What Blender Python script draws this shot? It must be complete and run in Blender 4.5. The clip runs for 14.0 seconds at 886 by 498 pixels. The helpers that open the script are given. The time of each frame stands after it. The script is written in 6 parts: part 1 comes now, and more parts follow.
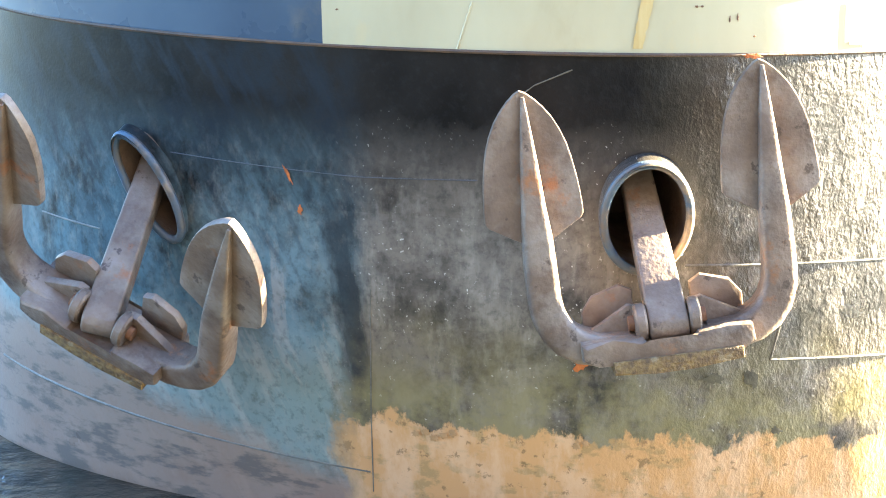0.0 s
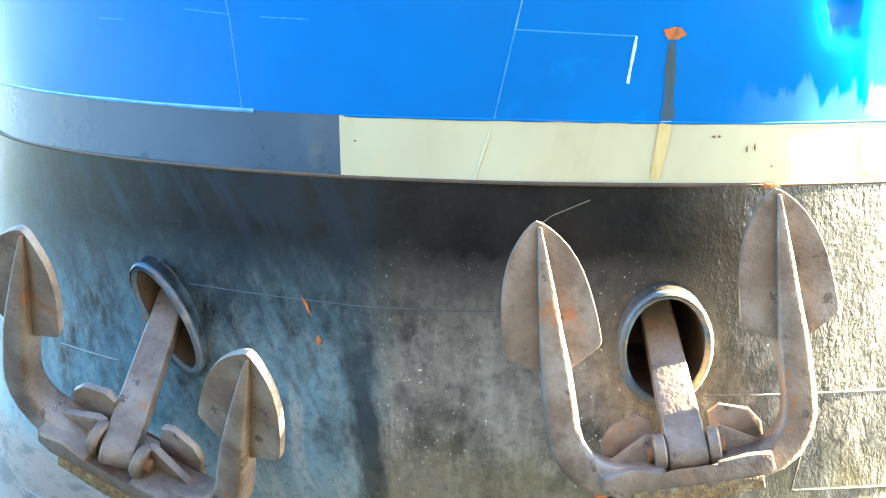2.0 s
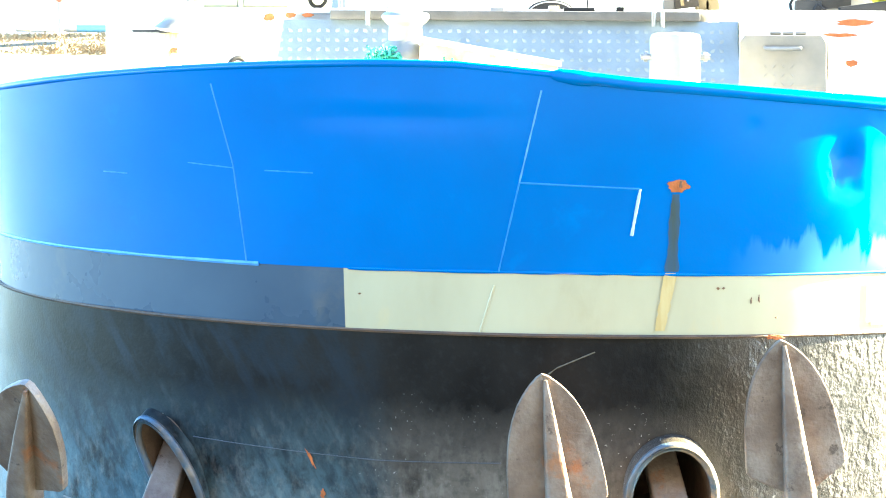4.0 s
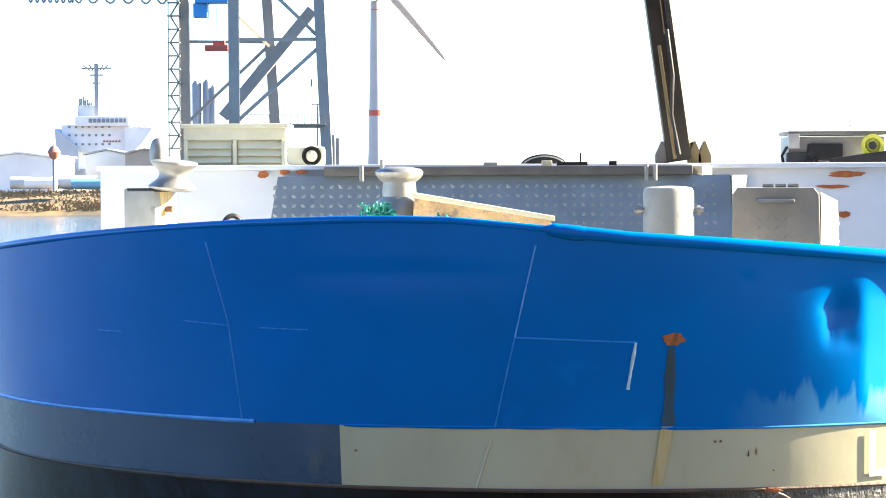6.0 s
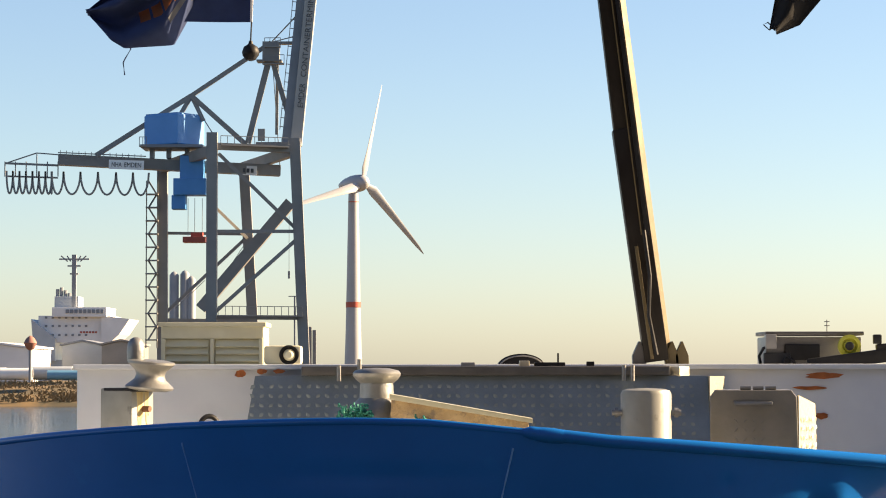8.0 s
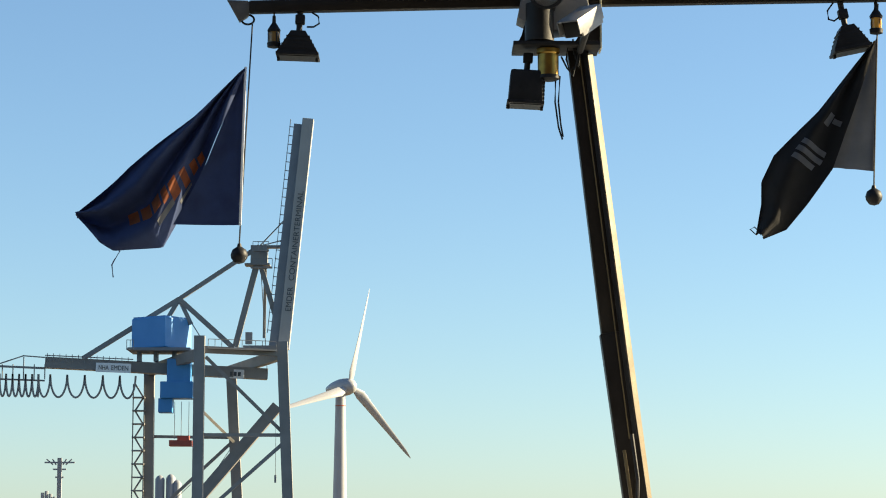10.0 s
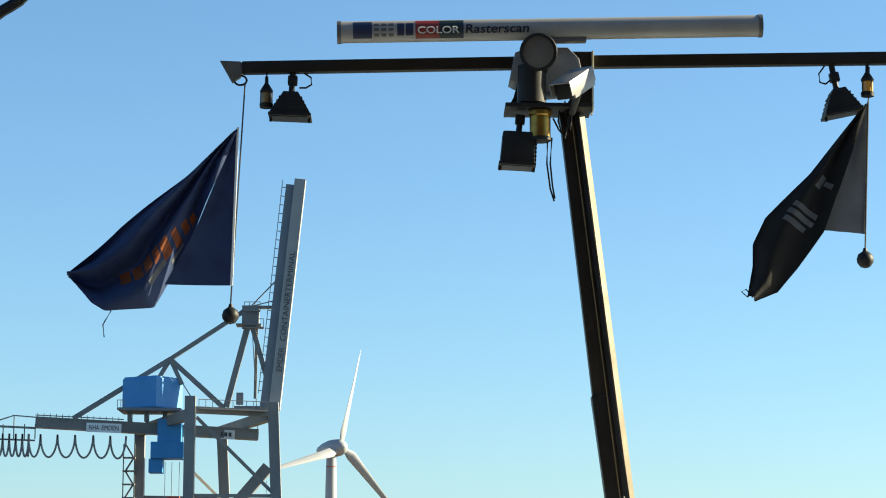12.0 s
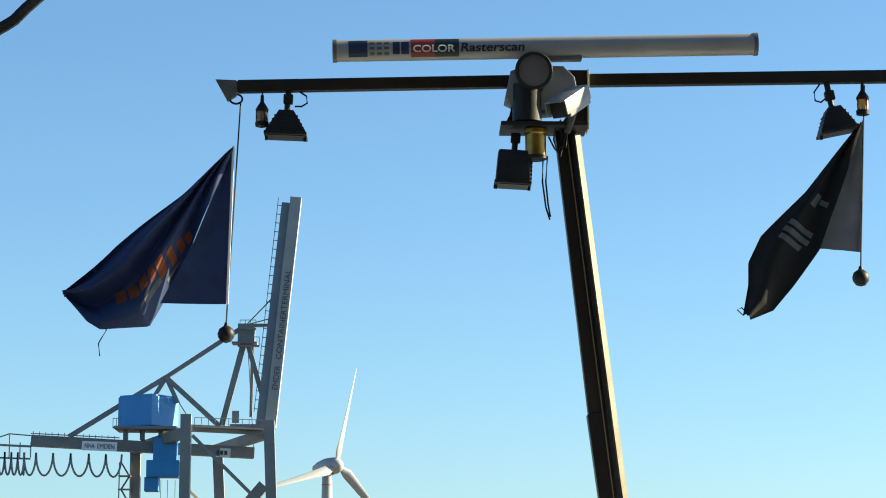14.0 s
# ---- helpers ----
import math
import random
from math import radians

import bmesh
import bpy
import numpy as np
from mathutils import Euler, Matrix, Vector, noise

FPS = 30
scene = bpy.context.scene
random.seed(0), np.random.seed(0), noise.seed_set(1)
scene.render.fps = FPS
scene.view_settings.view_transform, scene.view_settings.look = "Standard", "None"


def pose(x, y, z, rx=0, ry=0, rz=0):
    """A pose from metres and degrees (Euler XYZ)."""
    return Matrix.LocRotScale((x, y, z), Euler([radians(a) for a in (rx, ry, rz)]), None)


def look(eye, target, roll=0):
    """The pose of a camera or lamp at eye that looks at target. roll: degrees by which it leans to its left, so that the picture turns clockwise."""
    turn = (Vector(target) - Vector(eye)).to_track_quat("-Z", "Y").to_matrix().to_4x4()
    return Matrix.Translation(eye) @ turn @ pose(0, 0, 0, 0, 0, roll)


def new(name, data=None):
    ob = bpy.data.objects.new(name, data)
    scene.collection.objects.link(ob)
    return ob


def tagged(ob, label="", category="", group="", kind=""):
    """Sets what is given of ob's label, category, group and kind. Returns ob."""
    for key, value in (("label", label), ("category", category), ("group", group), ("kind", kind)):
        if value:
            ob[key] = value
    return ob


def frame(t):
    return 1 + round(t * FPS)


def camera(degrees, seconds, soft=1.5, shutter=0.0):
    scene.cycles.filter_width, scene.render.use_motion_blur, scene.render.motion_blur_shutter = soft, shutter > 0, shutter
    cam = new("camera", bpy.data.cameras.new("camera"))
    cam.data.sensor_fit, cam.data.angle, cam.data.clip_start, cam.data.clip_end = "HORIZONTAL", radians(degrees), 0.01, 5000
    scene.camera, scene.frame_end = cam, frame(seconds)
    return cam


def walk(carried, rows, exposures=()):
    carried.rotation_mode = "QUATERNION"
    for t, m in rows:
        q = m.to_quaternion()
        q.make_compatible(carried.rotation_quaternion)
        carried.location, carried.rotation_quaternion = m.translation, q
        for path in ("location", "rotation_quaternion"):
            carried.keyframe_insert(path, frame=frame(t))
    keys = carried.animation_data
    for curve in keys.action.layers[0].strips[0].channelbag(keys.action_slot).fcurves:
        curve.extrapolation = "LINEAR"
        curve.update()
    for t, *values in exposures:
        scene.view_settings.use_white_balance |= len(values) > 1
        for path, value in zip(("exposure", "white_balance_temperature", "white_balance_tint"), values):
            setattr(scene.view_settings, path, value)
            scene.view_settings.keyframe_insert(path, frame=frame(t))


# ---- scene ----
LENS = 19.76
EYE_Z = 4.4
# seconds, yaw to the left, tilt up, lean, sideways and upward shift of the camera
PATH = [
    (0.0, 0.232, -11.153, 0.742, 0.0772, -0.1213), (0.5, 0.296, -11.028, 0.815, 0.0776, -0.1089),
    (1.0, 0.379, -10.392, 0.697, 0.0871, -0.1291), (1.5, 0.586, -9.602, 0.570, 0.0976, -0.1486),
    (2.0, 0.780, -8.130, 0.485, 0.0994, -0.1422), (2.5, 0.853, -6.751, 0.390, 0.0791, -0.1094),
    (3.0, 0.650, -6.237, 0.435, 0.0362, -0.0735), (5.5, 0.448, -2.472, -0.095, 0.0060, -0.0476),
    (6.0, 0.411, -1.642, -0.284, 0.0101, -0.0382), (6.5, 0.287, -0.927, -0.201, 0.0018, -0.0073),
    (7.0, 0.131, 0.220, -0.145, 0.0024, 0.0004), (7.5, 0.0, 1.324, 0.0, 0.0033, 0.0064),
    (8.0, -0.121, 2.679, -0.045, 0.0060, 0.0135), (8.5, -0.220, 3.899, -0.098, 0.0075, 0.0261),
    (9.0, -0.302, 5.323, 0.090, 0.0037, 0.0069), (11.5, -0.540, 8.420, 0.087, 0.0045, 0.0080),
    (12.0, -0.588, 8.648, 0.298, 0.0047, 0.0080), (12.5, -0.642, 8.770, 0.338, 0.0030, 0.0106),
    (13.0, -0.664, 8.896, 0.245, 0.0060, 0.0114), (13.5, -0.692, 8.968, 0.142, 0.0046, 0.0146),
    (14.0, -0.683, 9.052, 0.242, 0.0054, 0.0120),
]
cam = camera(LENS, 14.0, soft=1.05)


def cam_pose(yaw, tilt, lean, dx, dz):
    eye = Vector((dx, 0, EYE_Z + dz))
    w, p = radians(yaw), radians(tilt)
    return look(eye, eye + Vector((-math.sin(w) * math.cos(p), math.cos(w) * math.cos(p), math.sin(p))), lean)


EXPOSURES = [(0.0, 5.3, 6850, 5), (1.5, 5.35, 6850, 3), (2.5, 5.65, 6800, -6), (3.0, 5.7, 6800, -6), (5.5, 4.2, 6200, 5),
             (6.0, 3.55, 6250, 9), (6.5, 2.95, 6550, 13), (7.0, 2.4, 7300, 17), (7.5, 2.12, 7700, 18), (8.0, 2.05, 7850, 16),
             (9.0, 1.93, 7600, 11), (11.5, 1.93, 6450, -2), (14.0, 1.93, 6350, -2)]
walk(cam, [(r[0], cam_pose(*r[1:])) for r in PATH], EXPOSURES)

# ---- light ----
SUN_EL, SUN_AZ = 24.0, 79.0  # degrees; azimuth from straight ahead to the right
world = bpy.data.worlds.new("sky_world")
scene.world = world
world.use_nodes = True
wn = world.node_tree.nodes
sky = wn.new("ShaderNodeTexSky")
sky.sky_type = "NISHITA"
sky.sun_disc = False
sky.sun_elevation = radians(SUN_EL)
sky.sun_rotation = radians(SUN_AZ)
sky.air_density, sky.dust_density, sky.ozone_density = 0.95, 0.5, 5.0
world.node_tree.links.new(sky.outputs[0], wn["Background"].inputs[0])
wn["Background"].inputs[1].default_value = 0.05
sun = new("sun", bpy.data.lights.new("sun", "SUN"))
sun.data.energy, sun.data.angle, sun.data.color = 5.0, radians(0.55), (1.0, 0.83, 0.58)
sun_dir = Vector((math.sin(radians(SUN_AZ)) * math.cos(radians(SUN_EL)), math.cos(radians(SUN_AZ)) * math.cos(radians(SUN_EL)), math.sin(radians(SUN_EL))))
sun.matrix_world = look(sun_dir * 50, (0, 0, 0))

# ---- materials ----


def mat(name, base, alt=None, rough=0.5, metal=0.0, scale=6.0, stain=None, stain_scale=1.5, stain_at=0.58, bump=0.1, bump_scale=40.0,
        stretch=(1, 1, 1), coat=0.0, rough_var=0.15):
    """A surface with grain between two tones, larger stains, uneven gloss and fine relief."""
    m = bpy.data.materials.new(name)
    m.use_nodes = True
    t = m.node_tree
    n, l = t.nodes, t.links
    b = n["Principled BSDF"]
    co = n.new("ShaderNodeTexCoord")
    mp = n.new("ShaderNodeMapping")
    mp.inputs["Scale"].default_value = stretch
    l.new(co.outputs["Object"], mp.inputs[0])
    a = n.new("ShaderNodeTexNoise")
    a.inputs["Scale"].default_value, a.inputs["Detail"].default_value = scale, 6
    l.new(mp.outputs[0], a.inputs["Vector"])
    r = n.new("ShaderNodeValToRGB")
    alt = alt or tuple(c * 0.8 for c in base)
    r.color_ramp.elements[0].position, r.color_ramp.elements[1].position = 0.35, 0.65
    r.color_ramp.elements[0].color, r.color_ramp.elements[1].color = (*base, 1), (*alt, 1)
    l.new(a.outputs[0], r.inputs[0])
    col = r.outputs[0]
    if stain:
        s = n.new("ShaderNodeTexNoise")
        s.inputs["Scale"].default_value, s.inputs["Detail"].default_value, s.inputs["Roughness"].default_value = stain_scale, 8, 0.65
        l.new(mp.outputs[0], s.inputs["Vector"])
        k = n.new("ShaderNodeMapRange")
        k.inputs[1].default_value, k.inputs[2].default_value = stain_at, stain_at + 0.08
        l.new(s.outputs[0], k.inputs[0])
        x = n.new("ShaderNodeMix")
        x.data_type = "RGBA"
        l.new(k.outputs[0], x.inputs[0])
        l.new(col, x.inputs[6])
        x.inputs[7].default_value = (*stain, 1)
        col = x.outputs[2]
    l.new(col, b.inputs["Base Color"])
    q = n.new("ShaderNodeMapRange")
    q.inputs[3].default_value, q.inputs[4].default_value = max(0.03, rough - rough_var), min(1, rough + rough_var)
    l.new(a.outputs[0], q.inputs[0])
    l.new(q.outputs[0], b.inputs["Roughness"])
    b.inputs["Metallic"].default_value = metal
    b.inputs["Coat Weight"].default_value = coat
    b.inputs["Coat Roughness"].default_value = 0.15
    if bump:
        g = n.new("ShaderNodeTexNoise")
        g.inputs["Scale"].default_value, g.inputs["Detail"].default_value = bump_scale, 5
        l.new(co.outputs["Object"], g.inputs["Vector"])
        u = n.new("ShaderNodeBump")
        u.inputs["Strength"].default_value, u.inputs["Distance"].default_value = bump, 0.02
        l.new(g.outputs[0], u.inputs["Height"])
        l.new(u.outputs[0], b.inputs["Normal"])
    return m


def overlay(m, colour, scale=4.0, at=0.56, width=0.08, amount=0.7, stretch=(1, 1, 1)):
    """A further layer of ragged stains over a surface."""
    n, l = m.node_tree.nodes, m.node_tree.links
    b = n["Principled BSDF"]
    co, mp, a, k, x = (n.new("ShaderNode" + i) for i in ("TexCoord", "Mapping", "TexNoise", "MapRange", "Mix"))
    mp.inputs["Scale"].default_value = stretch
    mp.inputs["Location"].default_value = (scale * 1.7, 3.1, at * 9)
    l.new(co.outputs["Object"], mp.inputs[0])
    a.inputs["Scale"].default_value, a.inputs["Detail"].default_value, a.inputs["Roughness"].default_value = scale, 9, 0.68
    l.new(mp.outputs[0], a.inputs["Vector"])
    k.inputs[1].default_value, k.inputs[2].default_value, k.inputs[4].default_value = at, at + width, amount
    l.new(a.outputs[0], k.inputs[0])
    x.data_type = "RGBA"
    l.new(k.outputs[0], x.inputs[0])
    l.new(b.inputs["Base Color"].links[0].from_socket, x.inputs[6])
    x.inputs[7].default_value = (*colour, 1)
    l.new(x.outputs[2], b.inputs["Base Color"])
    return m


def hull_black():
    """Old black tar paint over rust, greyed by scraping, with bare ochre primer low on the one side."""
    m = mat("weathered_black_hull", (0.005, 0.005, 0.0055), (0.015, 0.0145, 0.014), 0.33, 0, 1.6, bump=0.07, bump_scale=60, rough_var=0.14)
    t = m.node_tree
    n, l = t.nodes, t.links
    b = n["Principled BSDF"]
    b.inputs["Specular IOR Level"].default_value = 0.08
    co = n.new("ShaderNodeTexCoord")
    sep = n.new("ShaderNodeSeparateXYZ")
    l.new(co.outputs["Object"], sep.inputs[0])

    def noise_of(scale, detail=6, stretch=(1, 1, 1)):
        mp = n.new("ShaderNodeMapping")
        mp.inputs["Scale"].default_value = stretch
        l.new(co.outputs["Object"], mp.inputs[0])
        a = n.new("ShaderNodeTexNoise")
        a.inputs["Scale"].default_value, a.inputs["Detail"].default_value, a.inputs["Roughness"].default_value = scale, detail, 0.66
        l.new(mp.outputs[0], a.inputs["Vector"])
        return a.outputs[0]

    def ramp(v, a, c):
        k = n.new("ShaderNodeMapRange")
        k.inputs[1].default_value, k.inputs[2].default_value = a, c
        l.new(v, k.inputs[0])
        return k.outputs[0]

    def maths(op, a, c):
        k = n.new("ShaderNodeMath")
        k.operation = op
        for i, v in enumerate((a, c)):
            if isinstance(v, (int, float)):
                k.inputs[i].default_value = v
            else:
                l.new(v, k.inputs[i])
        return k.outputs[0]

    def mix(f, a, c):
        x = n.new("ShaderNodeMix")
        x.data_type = "RGBA"
        l.new(f, x.inputs[0])
        l.new(a, x.inputs[6])
        x.inputs[7].default_value = (*c, 1)
        return x.outputs[2]

    col = b.inputs["Base Color"].links[0].from_socket
    x, z = sep.outputs[0], sep.outputs[2]

    def scaled(v, k):
        return maths("MULTIPLY", v, k)

    def both(*fs):
        out = fs[0]
        for f in fs[1:]:
            out = maths("MULTIPLY", out, f)
        return out

    big, mid, fine = noise_of(1.3, 9), noise_of(3.4, 10, (1, 1, 0.8)), noise_of(11.0, 10)
    tall = noise_of(4.2, 9, (1.7, 1.7, 0.32))
    zz = maths("ADD", z, scaled(maths("SUBTRACT", mid, 0.5), 0.5))
    old = ramp(maths("ADD", x, scaled(maths("SUBTRACT", noise_of(3.0, 8, (1, 1, 0.4)), 0.5), 0.7)), -0.36, -0.56)
    new_side = maths("SUBTRACT", 1.0, old)
    # older side: scraped grey, sky reflection painted in as blue, dark blotches near the top
    col = mix(both(old, ramp(zz, 2.4, 1.6), ramp(mid, 0.34, 0.52), 0.9), col, (0.09, 0.155, 0.185))
    col = mix(both(old, ramp(big, 0.46, 0.62), ramp(zz, 2.1, 1.1), 0.75), col, (0.22, 0.285, 0.295))
    col = mix(both(old, ramp(tall, 0.58, 0.66), ramp(zz, 2.0, 1.4), 0.6), col, (0.30, 0.265, 0.235))
    slant = maths("ADD", x, scaled(z, 0.55))
    wipe = n.new("ShaderNodeCombineXYZ")
    l.new(scaled(slant, 3.0), wipe.inputs[0])
    l.new(scaled(maths("SUBTRACT", z, scaled(x, 0.55)), 0.7), wipe.inputs[2])
    brushed = n.new("ShaderNodeTexNoise")
    brushed.inputs["Scale"].default_value, brushed.inputs["Detail"].default_value, brushed.inputs["Roughness"].default_value = 2.4, 9, 0.6
    l.new(wipe.outputs[0], brushed.inputs["Vector"])
    brush = brushed.outputs[0]
    col = mix(both(old, ramp(brush, 0.5, 0.62), ramp(zz, 1.2, 2.0), 0.85), col, (0.016, 0.022, 0.03))
    col = mix(both(old, ramp(brush, 0.46, 0.34), ramp(zz, 2.4, 1.8), 0.4), col, (0.13, 0.18, 0.205))
    col = mix(both(old, ramp(noise_of(1.7, 9, (1, 1, 0.8)), 0.47, 0.57), ramp(zz, 1.35, 1.8), 0.75), col, (0.014, 0.02, 0.027))
    # smooth grey-green wash under the anchor
    col = mix(both(old, ramp(zz, 1.25, 0.95), ramp(zz, 0.2, 0.45), 0.8), col, (0.185, 0.245, 0.245))
    col = mix(both(old, ramp(brush, 0.52, 0.6), ramp(zz, 1.3, 1.1), 0.5), col, (0.33, 0.325, 0.30))
    # newer side: black worn through to brown steel below a blacker top stripe
    col = mix(both(new_side, ramp(zz, 2.4, 1.75), ramp(mid, 0.3, 0.54), 0.85), col, (0.185, 0.165, 0.145))
    col = mix(both(new_side, ramp(zz, 2.15, 1.5), ramp(tall, 0.5, 0.64), 0.55), col, (0.34, 0.32, 0.285))
    col = mix(both(new_side, ramp(noise_of(2.1, 9, (1, 1, 1.4)), 0.5, 0.66), ramp(zz, 2.3, 2.1), 0.75), col, (0.022, 0.022, 0.021))
    # plates of different age
    br = n.new("ShaderNodeTexBrick")
    br.inputs["Scale"].default_value, br.inputs["Brick Width"].default_value, br.inputs["Row Height"].default_value = 1.0, 0.9, 0.62
    br.inputs["Mortar Size"].default_value = 0.0
    br.inputs["Color1"].default_value, br.inputs["Color2"].default_value, br.inputs["Mortar"].default_value = (0.35, 0.35, 0.35, 1), (0.65, 0.65, 0.65, 1), (0.9, 0.9, 0.9, 1)
    cx = n.new("ShaderNodeCombineXYZ")
    l.new(x, cx.inputs[0])
    l.new(z, cx.inputs[1])
    l.new(cx.outputs[0], br.inputs["Vector"])
    col = mix(both(ramp(br.outputs[0], 0.4, 0.9), ramp(zz, 2.35, 2.15), 0.30), col, (0.24, 0.23, 0.21))
    # glints on the plating, painted in as white flecks
    col = mix(both(ramp(noise_of(42.0, 2), 0.68, 0.70), new_side, ramp(big, 0.42, 0.55), ramp(zz, 2.4, 2.1), 0.85), col, (0.58, 0.58, 0.55))
    col = mix(both(ramp(noise_of(16.0, 10, (1, 1, 0.6)), 0.5, 0.72), ramp(zz, 2.35, 1.8), 0.32), col, (0.28, 0.265, 0.24))
    col = mix(both(ramp(noise_of(22.0, 10), 0.5, 0.7), 0.45), col, (0.02, 0.021, 0.022))
    # shadow band along the plate edge, painted as a dark upright strip
    xn = maths("ADD", maths("ADD", x, scaled(maths("SUBTRACT", z, 1.2), 0.165)), scaled(maths("SUBTRACT", tall, 0.5), 0.22))
    col = mix(both(ramp(xn, -0.56, -0.5), ramp(xn, -0.39, -0.42), ramp(zz, 0.55, 0.9), ramp(zz, 2.3, 1.5), 0.8), col, (0.022, 0.028, 0.034))
    # pinkish scraped bottom of the older side
    low = both(ramp(maths("ADD", maths("ADD", z, scaled(x, 0.30)), scaled(mid, 0.35)), 0.42, 0.24), old)
    col = mix(scaled(low, 0.85), col, (0.25, 0.175, 0.14))
    col = mix(both(low, ramp(noise_of(5.0, 9, (0.6, 0.6, 2.0)), 0.5, 0.6), 0.75), col, (0.095, 0.09, 0.085))
    # fresh glossy tar on the outer plates
    tarred = both(ramp(maths("ADD", x, scaled(maths("SUBTRACT", big, 0.5), 0.8)), 0.95, 1.55), ramp(zz, 0.9, 1.3))
    col = mix(both(tarred, ramp(noise_of(9.0, 9, (1, 1, 0.5)), 0.66, 0.5), 0.95), col, (0.011, 0.0105, 0.009))
    l.new(maths("ADD", 0.08, scaled(tarred, 0.8)), b.inputs["Specular IOR Level"])
    # olive weed film and bare primer with a ragged upper edge
    ragged = maths("ADD", z, scaled(maths("SUBTRACT", noise_of(2.6, 10, (1.5, 1.5, 0.9)), 0.5), 0.6))
    film = both(ramp(ragged, 1.35, 0.8), new_side, ramp(noise_of(3.4, 9), 0.36, 0.56))
    col = mix(scaled(film, 0.8), col, (0.21, 0.185, 0.10))
    prime = both(ramp(ragged, 0.65, 0.62), new_side)
    col = mix(scaled(prime, 0.95), col, (0.5, 0.29, 0.14))
    col = mix(both(prime, ramp(noise_of(7.0, 10, (1, 1, 1.6)), 0.53, 0.6), 0.65), col, (0.27, 0.2, 0.1))
    col = mix(both(prime, ramp(noise_of(3.0, 9, (1.6, 1.6, 0.5)), 0.48, 0.6), 0.6), col, (0.58, 0.4, 0.27))
    col = mix(both(prime, ramp(fine, 0.6, 0.64), 0.6), col, (0.12, 0.085, 0.05))
    l.new(col, b.inputs["Base Color"])
    # crinkled plating under the paint
    fine_bump = b.inputs["Normal"].links[0].from_node
    wide = n.new("ShaderNodeBump")
    wide.inputs["Strength"].default_value, wide.inputs["Distance"].default_value = 0.6, 0.03
    l.new(both(noise_of(34.0, 4, (1, 1, 0.6)), both(ramp(x, 0.5, 1.5), ramp(mid, 0.3, 0.6))), wide.inputs["Height"])
    l.new(wide.outputs[0], fine_bump.inputs["Normal"])
    return m


M_HULL = hull_black()
M_BLUE = mat("glossy_blue_paint", (0.0, 0.122, 0.42), (0.0, 0.108, 0.375), 0.14, 0, 2.0, stain=(0.0, 0.135, 0.44), stain_at=0.62, bump=0.05, bump_scale=5, coat=0.0, rough_var=0.05)


def scuffed(m, colour, x0, x1, z0, z1):
    """Paint rubbed pale in ragged upright streaks past x0, below a height."""
    n, l = m.node_tree.nodes, m.node_tree.links
    b = n["Principled BSDF"]
    co, sep, mp, a, up, kx, kz, f, x = (n.new("ShaderNode" + i) for i in ("TexCoord", "SeparateXYZ", "Mapping", "TexNoise", "Math", "MapRange", "MapRange", "Math", "Mix"))
    l.new(co.outputs["Object"], sep.inputs[0])
    l.new(co.outputs["Object"], mp.inputs[0])
    mp.inputs["Scale"].default_value = (5.0, 5.0, 0.7)
    l.new(mp.outputs[0], a.inputs["Vector"])
    a.inputs["Scale"].default_value, a.inputs["Detail"].default_value = 2.2, 8
    up.operation, f.operation = "MULTIPLY_ADD", "MULTIPLY"
    l.new(a.outputs[0], up.inputs[0])
    up.inputs[1].default_value = -0.55
    l.new(sep.outputs[2], up.inputs[2])
    l.new(sep.outputs[0], kx.inputs[0])
    kx.inputs[1].default_value, kx.inputs[2].default_value, kx.inputs[4].default_value = x0, x1, 0.6
    l.new(up.outputs[0], kz.inputs[0])
    kz.inputs[1].default_value, kz.inputs[2].default_value = z1, z0
    l.new(kx.outputs[0], f.inputs[0])
    l.new(kz.outputs[0], f.inputs[1])
    x.data_type = "RGBA"
    l.new(f.outputs[0], x.inputs[0])
    l.new(b.inputs["Base Color"].links[0].from_socket, x.inputs[6])
    x.inputs[7].default_value = (*colour, 1)
    l.new(x.outputs[2], b.inputs["Base Color"])


scuffed(M_BLUE, (0.09, 0.27, 0.47), 1.35, 1.85, 2.9, 2.97)
M_CREAM = mat("cream_paint", (0.4085, 0.3895, 0.2755), (0.3515, 0.3277, 0.2232), 0.35, 0, 2.5, stain=(0.42, 0.36, 0.22), stain_at=0.6, bump=0.05, bump_scale=12, stretch=(1, 1, 0.4))
overlay(M_CREAM, (0.26, 0.23, 0.13), 1.6, 0.56, 0.2, 0.5, (1.0, 1.0, 0.5))
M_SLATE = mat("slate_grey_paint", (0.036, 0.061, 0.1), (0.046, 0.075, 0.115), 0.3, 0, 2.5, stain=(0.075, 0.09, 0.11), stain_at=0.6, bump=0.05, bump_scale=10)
M_LINE = mat("pale_weld_paint", (0.45, 0.55, 0.6), (0.3, 0.45, 0.55), 0.4, 0, 30, bump=0.3)
M_LBLUE = mat("pale_blue_edge", (0.10, 0.30, 0.62), (0.06, 0.22, 0.55), 0.4, 0, 12, bump=0.2)
M_FAINT = mat("faint_blue_seam", (0.01, 0.16, 0.5), (0.02, 0.19, 0.52), 0.35, 0, 12, bump=0.2)
M_ANCHOR = mat("rusted_anchor_steel", (0.175, 0.125, 0.096), (0.085, 0.057, 0.043), 0.5, 0.1, 4, bump=0.4, bump_scale=30)
overlay(M_ANCHOR, (0.26, 0.225, 0.195), 2.6, 0.46, 0.22, 0.75)
overlay(M_ANCHOR, (0.24, 0.095, 0.035), 4.5, 0.58, 0.09, 0.75)
overlay(M_ANCHOR, (0.045, 0.03, 0.024), 9.0, 0.60, 0.05, 0.8)
